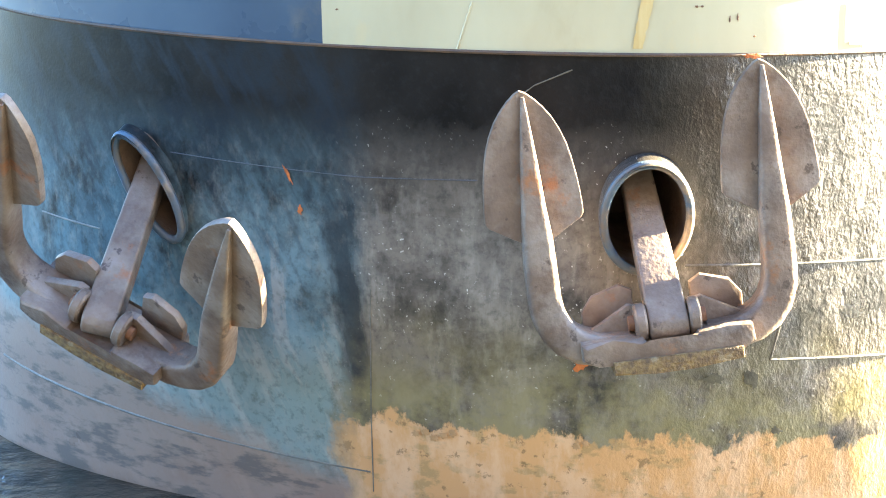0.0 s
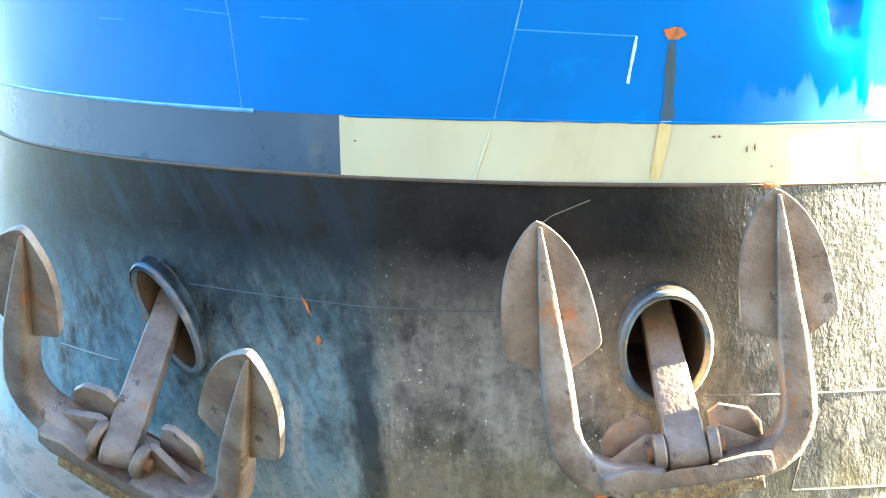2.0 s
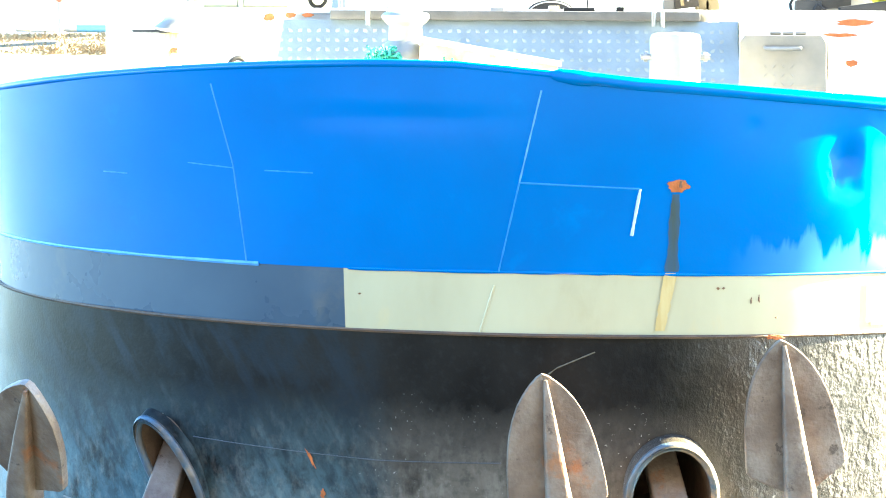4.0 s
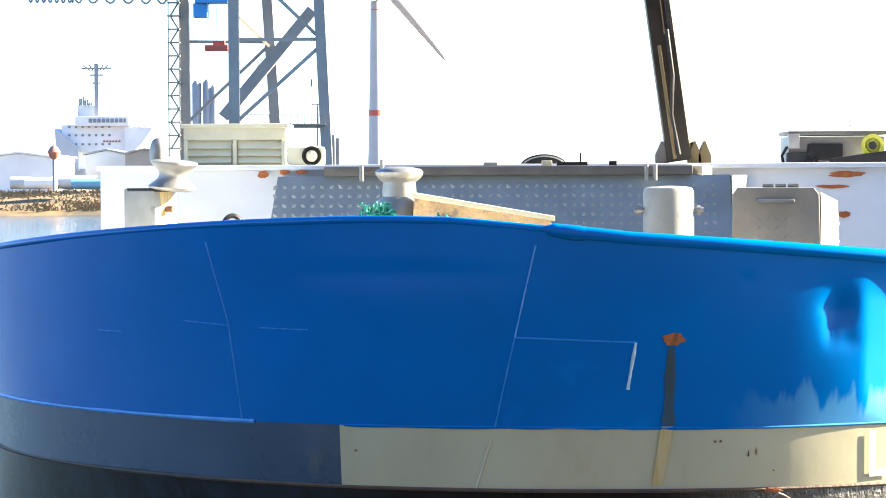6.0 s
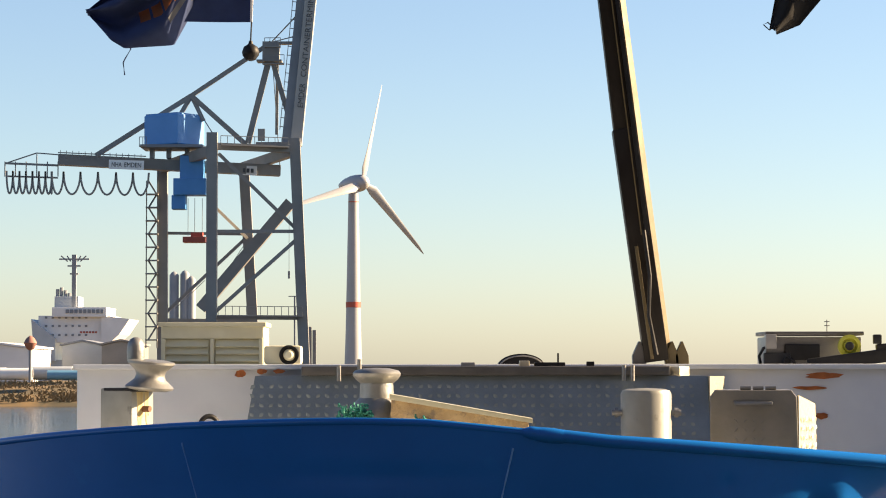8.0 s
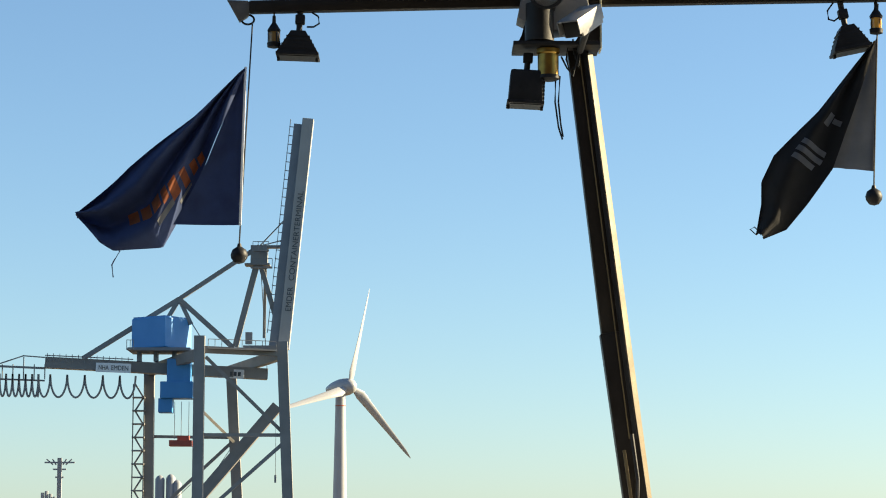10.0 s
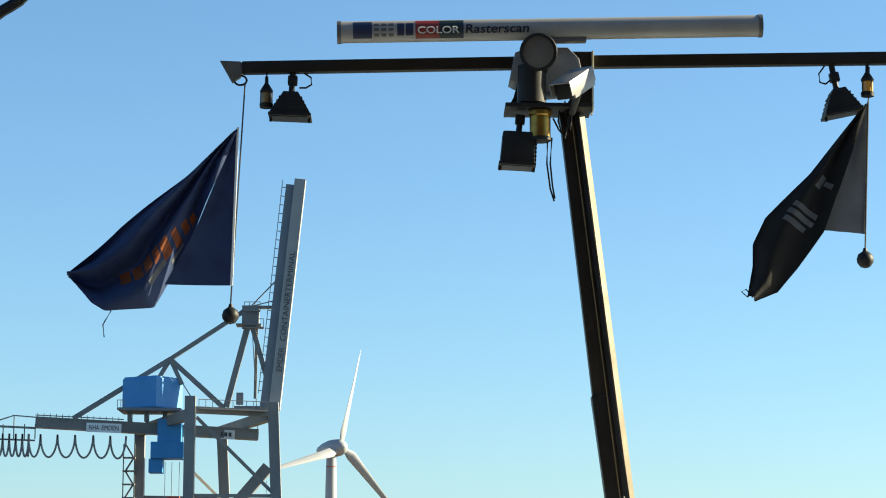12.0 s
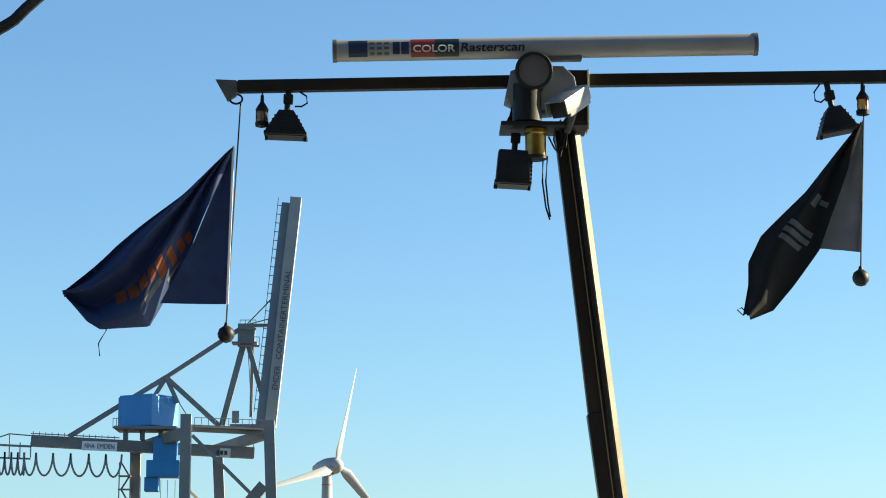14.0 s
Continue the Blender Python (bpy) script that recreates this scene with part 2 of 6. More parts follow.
M_PIPE = mat("rusty_pipe_lining", (0.17, 0.115, 0.08), (0.10, 0.075, 0.06), 0.7, 0, 7, stain=(0.2, 0.17, 0.15), stain_at=0.55, bump=0.5, bump_scale=24)
M_RUST = mat("orange_rust", (0.42, 0.12, 0.03), (0.28, 0.08, 0.02), 0.8, 0, 14, bump=0.5)
M_DRUST = mat("dark_rust", (0.10, 0.05, 0.03), (0.2, 0.09, 0.045), 0.8, 0, 10, bump=0.5)
M_STREAK = mat("rust_run", (0.46, 0.38, 0.2), (0.36, 0.25, 0.08), 0.6, 0, 9, stretch=(2, 2, 0.2), bump=0.05)
M_WHITE = mat("white_deck_paint", (0.6, 0.63, 0.67), (0.54, 0.57, 0.62), 0.4, 0, 3, stain=(0.6, 0.59, 0.56), stain_at=0.63, bump=0.06, bump_scale=9)
M_GALV = mat("galvanised_steel", (0.2475, 0.2475, 0.24), (0.18, 0.18, 0.1725), 0.45, 0.55, 8, stain=(0.36, 0.31, 0.24), stain_at=0.6, bump=0.12)
M_CHECK = mat("tread_plate_aluminium", (0.19, 0.23, 0.255), (0.155, 0.19, 0.215), 0.4, 0.3, 5, stain=(0.22, 0.24, 0.245), stain_at=0.6, bump=0.1)
M_LOCKER = mat("worn_tread_plate", (0.24, 0.225, 0.19), (0.18, 0.17, 0.145), 0.38, 0.3, 5, stain=(0.3, 0.26, 0.18), stain_at=0.56, bump=0.08)
M_DARK = mat("black_painted_metal", (0.008, 0.008, 0.009), (0.014, 0.014, 0.015), 0.55, 0.0, 9, bump=0.1)
M_MAST = mat("dark_brown_mast_paint", (0.01, 0.0075, 0.0055), (0.015, 0.0115, 0.0085), 0.45, 0, 5, bump=0.08)
M_GREY = mat("grey_machine_paint", (0.2, 0.2, 0.2), (0.15, 0.15, 0.155), 0.4, 0.1, 5, bump=0.08)
M_LGREY = mat("light_grey_radar_paint", (0.26, 0.255, 0.245), (0.22, 0.215, 0.21), 0.4, 0, 4, bump=0.04)
M_BEIGE = mat("beige_louvre_paint", (0.62, 0.58, 0.4), (0.54, 0.5, 0.34), 0.5, 0, 5, bump=0.06)
# tan that holds the sunlit tone of the mast gear as colour
M_MASTLIT = mat("sunlit_mast_tan", (0.115, 0.083, 0.032), (0.09, 0.063, 0.024), 0.6, 0, 6)
M_FLAGORANGE = mat("faded_orange_print", (0.34, 0.095, 0.03), (0.22, 0.065, 0.03), 0.85, 0, 8)
M_FLAGPRINT = mat("faded_grey_print", (0.16, 0.17, 0.19), (0.12, 0.13, 0.15), 0.85, 0, 8)
M_BRASS = mat("brass", (0.27, 0.165, 0.035), (0.17, 0.1, 0.025), 0.35, 0.9, 9, bump=0.05)
M_ROPE = mat("green_rope", (0.005, 0.12, 0.09), (0.01, 0.2, 0.15), 0.8, 0, 30, bump=0.6)
M_WOOD = mat("weathered_timber", (0.42, 0.3, 0.15), (0.3, 0.2, 0.1), 0.75, 0, 9, stain=(0.2, 0.15, 0.1), stain_at=0.52, stain_scale=7, bump=0.4)
M_YELLOW = mat("yellow_green_plastic", (0.5, 0.5, 0.05), (0.42, 0.42, 0.06), 0.45, 0, 6)
M_STEELGREY = mat("crane_grey_paint", (0.22, 0.217, 0.212), (0.185, 0.182, 0.178), 0.55, 0, 0.4, bump=0)
M_CRANEBLUE = mat("crane_blue_paint", (0.042, 0.25, 0.58), (0.037, 0.225, 0.53), 0.5, 0, 0.5, bump=0)
M_FARWHITE = mat("far_white_paint", (0.72, 0.72, 0.72), (0.62, 0.62, 0.63), 0.5, 0, 0.3, bump=0)
M_TURB = mat("turbine_white", (0.31, 0.32, 0.34), (0.285, 0.295, 0.315), 0.4, 0, 0.05, bump=0)
M_FARRED = mat("far_red_paint", (0.4, 0.07, 0.04), (0.32, 0.06, 0.04), 0.5, 0, 0.5, bump=0)
M_SIGN = mat("sign_white", (0.8, 0.8, 0.8), (0.74, 0.74, 0.74), 0.5, 0, 3, bump=0)
M_LETTER = mat("sign_black", (0.015, 0.015, 0.02), (0.02, 0.02, 0.025), 0.5, 0, 3, bump=0)
M_FARGREY = mat("far_slate", (0.2, 0.22, 0.25), (0.17, 0.19, 0.22), 0.6, 0, 0.4, bump=0)
M_EARTH = mat("dry_grass_bank", (0.17, 0.11, 0.05), (0.09, 0.07, 0.04), 0.95, 0, 0.35, stain=(0.06, 0.05, 0.03), stain_scale=0.15, stain_at=0.52, bump=0.6, bump_scale=1.5)
M_SCRUB = mat("dry_scrub", (0.26, 0.18, 0.09), (0.15, 0.11, 0.06), 0.95, 0, 0.8, bump=0)
M_STONE = mat("quay_stone", (0.09, 0.085, 0.08), (0.06, 0.058, 0.055), 0.85, 0, 1.5, bump=0.4, bump_scale=6)
M_DECK = mat("grey_deck_paint", (0.16, 0.17, 0.17), (0.12, 0.13, 0.13), 0.6, 0, 3, bump=0.2)


M_LIP = mat("worn_blue_lip", (0.05, 0.10, 0.16), (0.09, 0.08, 0.07), 0.4, 0, 8, stain=(0.3, 0.22, 0.14), stain_at=0.55, bump=0.3)
M_SCUFF = mat("scraped_plate_edge", (0.07, 0.07, 0.067), (0.15, 0.145, 0.13), 0.5, 0, 14, bump=0.4)
M_OLIVE = mat("dirty_run_on_blue", (0.024, 0.042, 0.032), (0.01, 0.06, 0.13), 0.5, 0, 9, stretch=(2, 2, 0.2), bump=0.05)
M_CRUST = mat("ochre_crust", (0.2, 0.125, 0.045), (0.09, 0.055, 0.03), 0.85, 0, 26, stain=(0.24, 0.19, 0.12), stain_at=0.56, stain_scale=8, bump=0.9, bump_scale=55)
M_SMUDGE = mat("dark_smudge", (0.05, 0.045, 0.035), (0.1, 0.09, 0.06), 0.5, 0, 14, bump=0.2)
M_BUOY = mat("faded_red_buoy", (0.3, 0.14, 0.11), (0.24, 0.11, 0.09), 0.6, 0, 1, bump=0)
M_TAR = mat("fresh_black_tar", (0.03, 0.036, 0.045), (0.05, 0.055, 0.065), 0.35, 0, 6, bump=0.15)
M_PRIMER = mat("bare_primer", (0.4, 0.24, 0.12), (0.3, 0.19, 0.1), 0.6, 0, 9, bump=0.3)
M_POST = mat("worn_pale_grey_post", (0.24, 0.24, 0.215), (0.18, 0.18, 0.16), 0.45, 0.1, 5, bump=0.05)
overlay(M_POST, (0.22, 0.09, 0.03), 6.0, 0.62, 0.06, 0.55, (1.5, 1.5, 0.5))
overlay(M_POST, (0.08, 0.075, 0.065), 9.0, 0.6, 0.08, 0.6)
# paler, warmer tread plate: sunlight painted into the faces turned to the right
M_TREADLIT = mat("warm_sunlit_tread_plate", (0.5, 0.46, 0.36), (0.42, 0.38, 0.28), 0.4, 0.4, 8, bump=0.15)
M_CAP = mat("grey_capping", (0.0715, 0.0688, 0.066), (0.099, 0.0935, 0.088), 0.5, 0.1, 7, bump=0.15)
M_GREYDARK = mat("dark_grey_machine_paint", (0.025, 0.026, 0.028), (0.04, 0.04, 0.04), 0.5, 0.1, 7, bump=0.1)


M_KNUCK = mat("dark_rusty_weld", (0.045, 0.03, 0.022), (0.09, 0.055, 0.035), 0.7, 0, 9, bump=0.4)
M_DECALRED = mat("dark_red_decal", (0.2, 0.02, 0.015), (0.17, 0.018, 0.014), 0.4, 0, 5, bump=0)
M_NAVY = mat("navy_decal", (0.006, 0.014, 0.05), (0.007, 0.016, 0.055), 0.4, 0, 5, bump=0)
M_DKGREEN = mat("dark_green_decal", (0.006, 0.016, 0.016), (0.007, 0.018, 0.018), 0.4, 0, 5, bump=0)
M_CHROME = mat("polished_reflector", (0.4, 0.4, 0.42), (0.3, 0.3, 0.32), 0.06, 1.0, 5, bump=0, rough_var=0.03)
M_FLAGBLUE = mat("navy_flag_cloth", (0.03, 0.05, 0.135), (0.042, 0.07, 0.175), 0.85, 0, 6, bump=0.1)
M_FLAGBLACK = mat("black_flag_cloth", (0.007, 0.007, 0.008), (0.015, 0.015, 0.017), 0.85, 0, 6, bump=0.1)
M_FLAGGREY = mat("grey_flag_cloth", (0.2, 0.21, 0.23), (0.16, 0.17, 0.19), 0.85, 0, 6, bump=0.1)
M_AMBERDARK = mat("dull_amber_glass", (0.25, 0.16, 0.05), (0.2, 0.12, 0.04), 0.2, 0, 8, bump=0)
M_AMBER = mat("amber_glass", (0.8, 0.4, 0.05), (0.7, 0.32, 0.05), 0.15, 0, 8, bump=0)
M_BOOM = mat("boom_grey_paint", (0.33, 0.32, 0.31), (0.29, 0.285, 0.275), 0.5, 0, 0.4, bump=0)
M_LETTERGREY = mat("faded_lettering", (0.07, 0.075, 0.08), (0.06, 0.062, 0.07), 0.6, 0, 2, bump=0)
M_FARSHIP = mat("far_pale_blue_grey", (0.42, 0.46, 0.5), (0.36, 0.4, 0.44), 0.5, 0, 0.3, bump=0)
M_FARBLUE = mat("far_blue_paint", (0.12, 0.3, 0.45), (0.1, 0.25, 0.4), 0.5, 0, 0.4, bump=0)
M_SKYBLOCK = mat("dark_sky_blocker", (0.11, 0.085, 0.07), (0.07, 0.055, 0.05), 0.85, 0, 2, bump=0.2)
M_BLUE.node_tree.nodes["Principled BSDF"].inputs["Specular IOR Level"].default_value = 0.24
for m in (M_DARK, M_MAST, M_GREYDARK):
    m.node_tree.nodes["Principled BSDF"].inputs["Specular IOR Level"].default_value = 0.25
for m in (M_FLAGBLUE, M_FLAGBLACK, M_FLAGGREY, M_FLAGORANGE, M_FLAGPRINT):
    n, l = m.node_tree.nodes, m.node_tree.links
    b, out = n["Principled BSDF"], n["Material Output"]
    tl, mx = n.new("ShaderNodeBsdfTranslucent"), n.new("ShaderNodeMixShader")
    l.new(b.inputs["Base Color"].links[0].from_socket, tl.inputs[0])
    mx.inputs[0].default_value = 0.4
    l.new(b.outputs[0], mx.inputs[1])
    l.new(tl.outputs[0], mx.inputs[2])
    l.new(mx.outputs[0], out.inputs[0])
M_SLATE.node_tree.nodes["Principled BSDF"].inputs["Specular IOR Level"].default_value = 0.3
M_GLASS = bpy.data.materials.new("clear_glass")
M_GLASS.use_nodes = True
M_GLASS.node_tree.nodes["Principled BSDF"].inputs["Transmission Weight"].default_value = 1.0
M_GLASS.node_tree.nodes["Principled BSDF"].inputs["Roughness"].default_value = 0.03


def water_mat():
    m = mat("harbour_water", (0.006, 0.012, 0.012), (0.01, 0.016, 0.014), 0.06, 0, 0.5, bump=0.0, rough_var=0.02)
    n, l = m.node_tree.nodes, m.node_tree.links
    co = n.new("ShaderNodeTexCoord")
    w = n.new("ShaderNodeTexNoise")
    w.inputs["Scale"].default_value, w.inputs["Detail"].default_value = 2.2, 5
    l.new(co.outputs["Object"], w.inputs["Vector"])
    u = n.new("ShaderNodeBump")
    u.inputs["Strength"].default_value, u.inputs["Distance"].default_value = 0.5, 0.16
    l.new(w.outputs[0], u.inputs["Height"])
    l.new(u.outputs[0], n["Principled BSDF"].inputs["Normal"])
    return m


M_WATER = water_mat()

# ---- building helpers ----


def finish(name, bm, material, smooth=True):
    me = bpy.data.meshes.new(name)
    bmesh.ops.recalc_face_normals(bm, faces=bm.faces[:])
    bm.to_mesh(me)
    bm.free()
    me.materials.append(material)
    if smooth:
        me.polygons.foreach_set("use_smooth", [True] * len(me.polygons))
        me.set_sharp_from_angle(angle=radians(38))
    return new(name, me)


def part(name, bm, material, parent=None, label="", smooth=True):
    ob = finish(name, bm, material, smooth)
    if parent:
        ob.parent = parent
    return tagged(ob, label) if label else ob


def thing(name, label, category, group="", kind="", at=None):
    e = new(name)
    if at is not None:
        e.matrix_world = at
    return tagged(e, label, category, group, kind)


def box(bm, c, size, m=None, bevel=0.0, taper=1.0):
    """A box centred on c; taper scales its top."""
    r = bmesh.ops.create_cube(bm, size=1.0)["verts"]
    for v in r:
        k = taper if v.co.z > 0 else 1.0
        v.co = Vector((v.co.x * size[0] * k, v.co.y * size[1] * k, v.co.z * size[2]))
    if bevel:
        es = list({e for v in r for e in v.link_edges})
        r = bmesh.ops.bevel(bm, geom=es, offset=bevel, segments=2, affect="EDGES", profile=0.6)["verts"]
    for v in r:
        v.co = (m @ v.co if m else v.co) + Vector(c)
    return r


def rod(bm, a, b, r1, r2=None, seg=12):
    a, b = Vector(a), Vector(b)
    d = b - a
    vs = bmesh.ops.create_cone(bm, cap_ends=True, segments=seg, radius1=r1, radius2=r1 if r2 is None else r2, depth=d.length)["verts"]
    m = Matrix.Translation((a + b) / 2) @ d.to_track_quat("Z", "Y").to_matrix().to_4x4()
    for v in vs:
        v.co = m @ v.co
    return vs


def beam(bm, a, b, w, d, bevel=0.0, up=(0, 0, 1)):
    """A square bar from a to b, w across and d deep."""
    a, b = Vector(a), Vector(b)
    t = (b - a).normalized()
    x = t.cross(Vector(up))
    x = x.normalized() if x.length > 1e-4 else Vector((1, 0, 0))
    y = x.cross(t)
    m = Matrix((x, t, y)).transposed()
    return box(bm, (a + b) / 2, (w, (b - a).length, d), m, bevel)


def tube(bm, pts, r, seg=8, closed=False):
    """A round hose along points; r may be a list."""
    pts = [Vector(p) for p in pts]
    k = len(pts)
    rings = []
    for i, p in enumerate(pts):
        t = (pts[(i + 1) % k] - pts[i - 1]) if closed else (pts[min(i + 1, k - 1)] - pts[max(i - 1, 0)])
        q = t.normalized().to_track_quat("Z", "Y").to_matrix()
        rr = r[i] if isinstance(r, (list, tuple)) else r
        rings.append([bm.verts.new(p + q @ Vector((rr * math.cos(2 * math.pi * j / seg), rr * math.sin(2 * math.pi * j / seg), 0))) for j in range(seg)])
    for i in range(k if closed else k - 1):
        A, B = rings[i], rings[(i + 1) % k]
        for j in range(seg):
            bm.faces.new((A[j], A[(j + 1) % seg], B[(j + 1) % seg], B[j]))
    if not closed:
        bm.faces.new(rings[0][::-1])
        bm.faces.new(rings[-1])


def lathe(bm, prof, seg=28, m=None):
    """Turns (radius, height) pairs round z."""
    rings = []
    for r, z in prof:
        rings.append([bm.verts.new((max(r, 1e-4) * math.cos(2 * math.pi * j / seg), max(r, 1e-4) * math.sin(2 * math.pi * j / seg), z)) for j in range(seg)])
    for A, B in zip(rings, rings[1:]):
        for j in range(seg):
            bm.faces.new((A[j], A[(j + 1) % seg], B[(j + 1) % seg], B[j]))
    bm.faces.new(rings[0][::-1])
    bm.faces.new(rings[-1])
    if m:
        for ring in rings:
            for v in ring:
                v.co = m @ v.co


def slab(bm, outline, y0, y1, m=None, bevel=0.0):
    """An outline in x and z, extruded from y0 to y1."""
    A = [bm.verts.new((x, y0, z)) for x, z in outline]
    B = [bm.verts.new((x, y1, z)) for x, z in outline]
    fs = [bm.faces.new(A), bm.faces.new(B[::-1])]
    k = len(A)
    for i in range(k):
        fs.append(bm.faces.new((A[i], B[i], B[(i + 1) % k], A[(i + 1) % k])))
    vs = A + B
    if bevel:
        es = list(fs[0].edges) + list(fs[1].edges)
        res = bmesh.ops.bevel(bm, geom=es, offset=bevel, segments=2, affect="EDGES", profile=0.6)
        vs = list({v for v in vs if v.is_valid} | set(res["verts"]))
    if m:
        for v in vs:
            v.co = m @ v.co
    return vs


def words(name, text, size, material, m, parent, depth=0.003, shear=0.0, width=None, bold=0.0):
    """Lettering in the built-in font as a flat mesh, its left end at m, facing m's z."""
    c = bpy.data.curves.new(name, "FONT")
    c.body, c.size, c.extrude, c.shear, c.offset = text, size, depth, shear, bold
    tmp = new(name + "_tmp", c)
    dg = bpy.context.evaluated_depsgraph_get()
    me = bpy.data.meshes.new_from_object(tmp.evaluated_get(dg))
    bpy.data.objects.remove(tmp)
    me.materials.clear()
    me.materials.append(material)
    w = max(v.co.x for v in me.vertices) - min(v.co.x for v in me.vertices)
    if width:
        for v in me.vertices:
            v.co.x *= width / w
    me.transform(m)
    ob = new(name, me)
    ob.parent = parent
    return ob

# ---- the ship's hull ----
YAW = radians(17.0)
AFT, STB = Vector((math.sin(YAW), math.cos(YAW), 0)), Vector((math.cos(YAW), -math.sin(YAW), 0))
BOW = Vector((-0.36, 13.16, 0))
KNUCKLE, BAND, RIM = 2.75, 3.07, 4.15


def lerp_table(z, rows):
    for (z0, *a), (z1, *b) in zip(rows, rows[1:]):
        if z <= z1 or z1 == rows[-1][0]:
            k = min(1, max(0, (z - z0) / (z1 - z0)))
            return [p + (q - p) * k for p, q in zip(a, b)]


# height, set-back of the stem, length of the bow's curve, half beam
SECTIONS = [(-1.2, 1.6, 2.2, 3.3), (-0.5, 0.82, 2.35, 3.6), (0.0, 0.5, 2.45, 3.68), (0.7, 0.28, 2.75, 3.68), (1.4, 0.12, 3.0, 3.64),
            (2.1, 0.04, 3.12, 3.6), (2.75, 0.0, 3.2, 3.6), (3.07, -0.03, 3.22, 3.62), (4.2, -0.17, 3.3, 3.75)]


def sheer(p):
    """How far the top edge falls away from the stem, at bow angle p."""
    q = max(-1.57, min(1.57, p))
    return 0.30 * abs(math.sin(q)) ** 1.7 + 0.05 * max(0, min(1, (q - 0.1) / 0.25))


def shell(p, z, out=0.0):
    """A point of the shell: p the angle round the bow (beyond 90 degrees in metres aft of it), z the height."""
    f, a, b = lerp_table(z, SECTIONS)
    q = max(-math.pi / 2, min(math.pi / 2, p))
    s, d = b * math.sin(q), f + a * (1 - math.cos(q)) + max(0, abs(p) - math.pi / 2)
    n = Vector((math.sin(q) / b, math.cos(q) / a)).normalized()
    return BOW + STB * (s + n.x * out) + AFT * (d - n.y * out) + Vector((0, 0, z))


def shell_normal(p, z):
    a, b, c = shell(p, z), shell(p + 0.01, z), shell(p, z + 0.01)
    return (b - a).cross(c - a).normalized()


def angle_at(x, z):
    """The bow angle at which the shell lies over world x."""
    lo, hi = -1.5, 1.5
    for _ in range(40):
        mid = (lo + hi) / 2
        if shell(mid, z).x < x:
            lo = mid
        else:
            hi = mid
    return lo


def dent(p, z):
    """Knocks in the plating: how far it is pushed in."""
    s = shell(p, z)
    d = 0.0
    for x, h, rx, rz, k in ((1.94, 3.67, 0.05, 0.07, 0.03), (1.9, 3.56, 0.02, 0.045, 0.011), (1.87, 3.68, 0.018, 0.02, 0.006), (2.0, 3.5, 0.05, 0.03, 0.006), (1.55, 3.7, 0.25, 0.25, -0.006), (1.47, 3.82, 0.022, 0.03, 0.006),
                            (2.0, 3.32, 0.12, 0.1, -0.006), (-0.74, 2.9, 0.05, 0.05, -0.015),
                            (0.9, 3.5, 0.3, 0.3, 0.012), (-0.4, 3.7, 0.28, 0.28, -0.012), (-1.5, 3.4, 0.35, 0.35, 0.014), (-0.35, 3.86, 0.3, 0.035, 0.006)):
        d += k * math.exp(-(s.x - x) ** 2 / (2 * rx * rx) - (z - h) ** 2 / (2 * rz * rz))
    # plating beaten round to starboard past an upright crease
    d += 0.30 * max(0, min(0.4, s.x - 2.08)) * max(0, min(1, (z - 3.08) / 0.15)) * max(0, min(1, (3.93 - z) / 0.2))
    return d + 0.006 * math.sin(p * 9 + z * 2) + 0.004 * noise.noise(Vector((s.x * 1.5, 0, z * 1.5)))


ANGLES = [-math.pi / 2 - 12 + 12 * i / 8 for i in range(8)] + [-math.pi / 2 + math.pi * i / 420 for i in range(421)] + [math.pi / 2 + 12 * (i + 1) / 8 for i in range(8)]


def strake(zs, p0=None, p1=None, thick=0.0, out=0.0, top=False):
    """Plating between heights; top=True lets its upper edge follow the sheer."""
    bm = bmesh.new()
    ps = [p for p in ANGLES if (p0 is None or p > p0) and (p1 is None or p < p1)]
    if p0 is not None:
        ps = [p0] + ps
    if p1 is not None:
        ps = ps + [p1]
    grid = []
    for z in zs:
        row = []
        for p in ps:
            h = z
            if top:
                h = BAND + (z - BAND) * (RIM - sheer(p) - BAND) / (RIM - BAND)
            row.append(bm.verts.new(shell(p, h, out - (dent(p, h) if abs(p) < 1.5 else 0))))
        grid.append(row)
    for A, B in zip(grid, grid[1:]):
        for i in range(len(ps) - 1):
            bm.faces.new((A[i], A[i + 1], B[i + 1], B[i]))
    if thick:
        bmesh.ops.recalc_face_normals(bm, faces=bm.faces[:])
        bmesh.ops.solidify(bm, geom=bm.faces[:], thickness=thick)
    return bm


def seam(pts, w, out=0.0085, name="weld_seam", material=None, parent=None):
    """A raised line of weld along (angle, height) points."""
    bm = bmesh.new()
    full = []
    for (a, b), (c, d) in zip(pts, pts[1:]):
        for i in range(14):
            full.append((a + (c - a) * i / 14, b + (d - b) * i / 14))
    full.append(pts[-1])
    tube(bm, [shell(p, z, out - dent(p, z) - 0.004) for p, z in full], [w * (0.75 + 0.5 * random.random()) for _ in full], 6)
    return part(name, bm, material or M_LINE, parent)


# hawse openings: centre, half width, half height, lean
HAWSE = [(Vector((1.081, 12.98, 1.895)), 0.228, 0.298, 0), (Vector((-1.597, 13.72, 1.895)), 0.125, 0.325, -27)]


def in_hawse(p):
    for c, rx, rz, roll in HAWSE:
        d = p - c
        a = radians(roll)
        side = d.x if c.x > 0 else d.x * 1.1
        u, v = side * math.cos(a) - d.z * math.sin(a), side * math.sin(a) + d.z * math.cos(a)
        if (u / rx) ** 2 + (v / rz) ** 2 < 1.1:
            return True
    return False


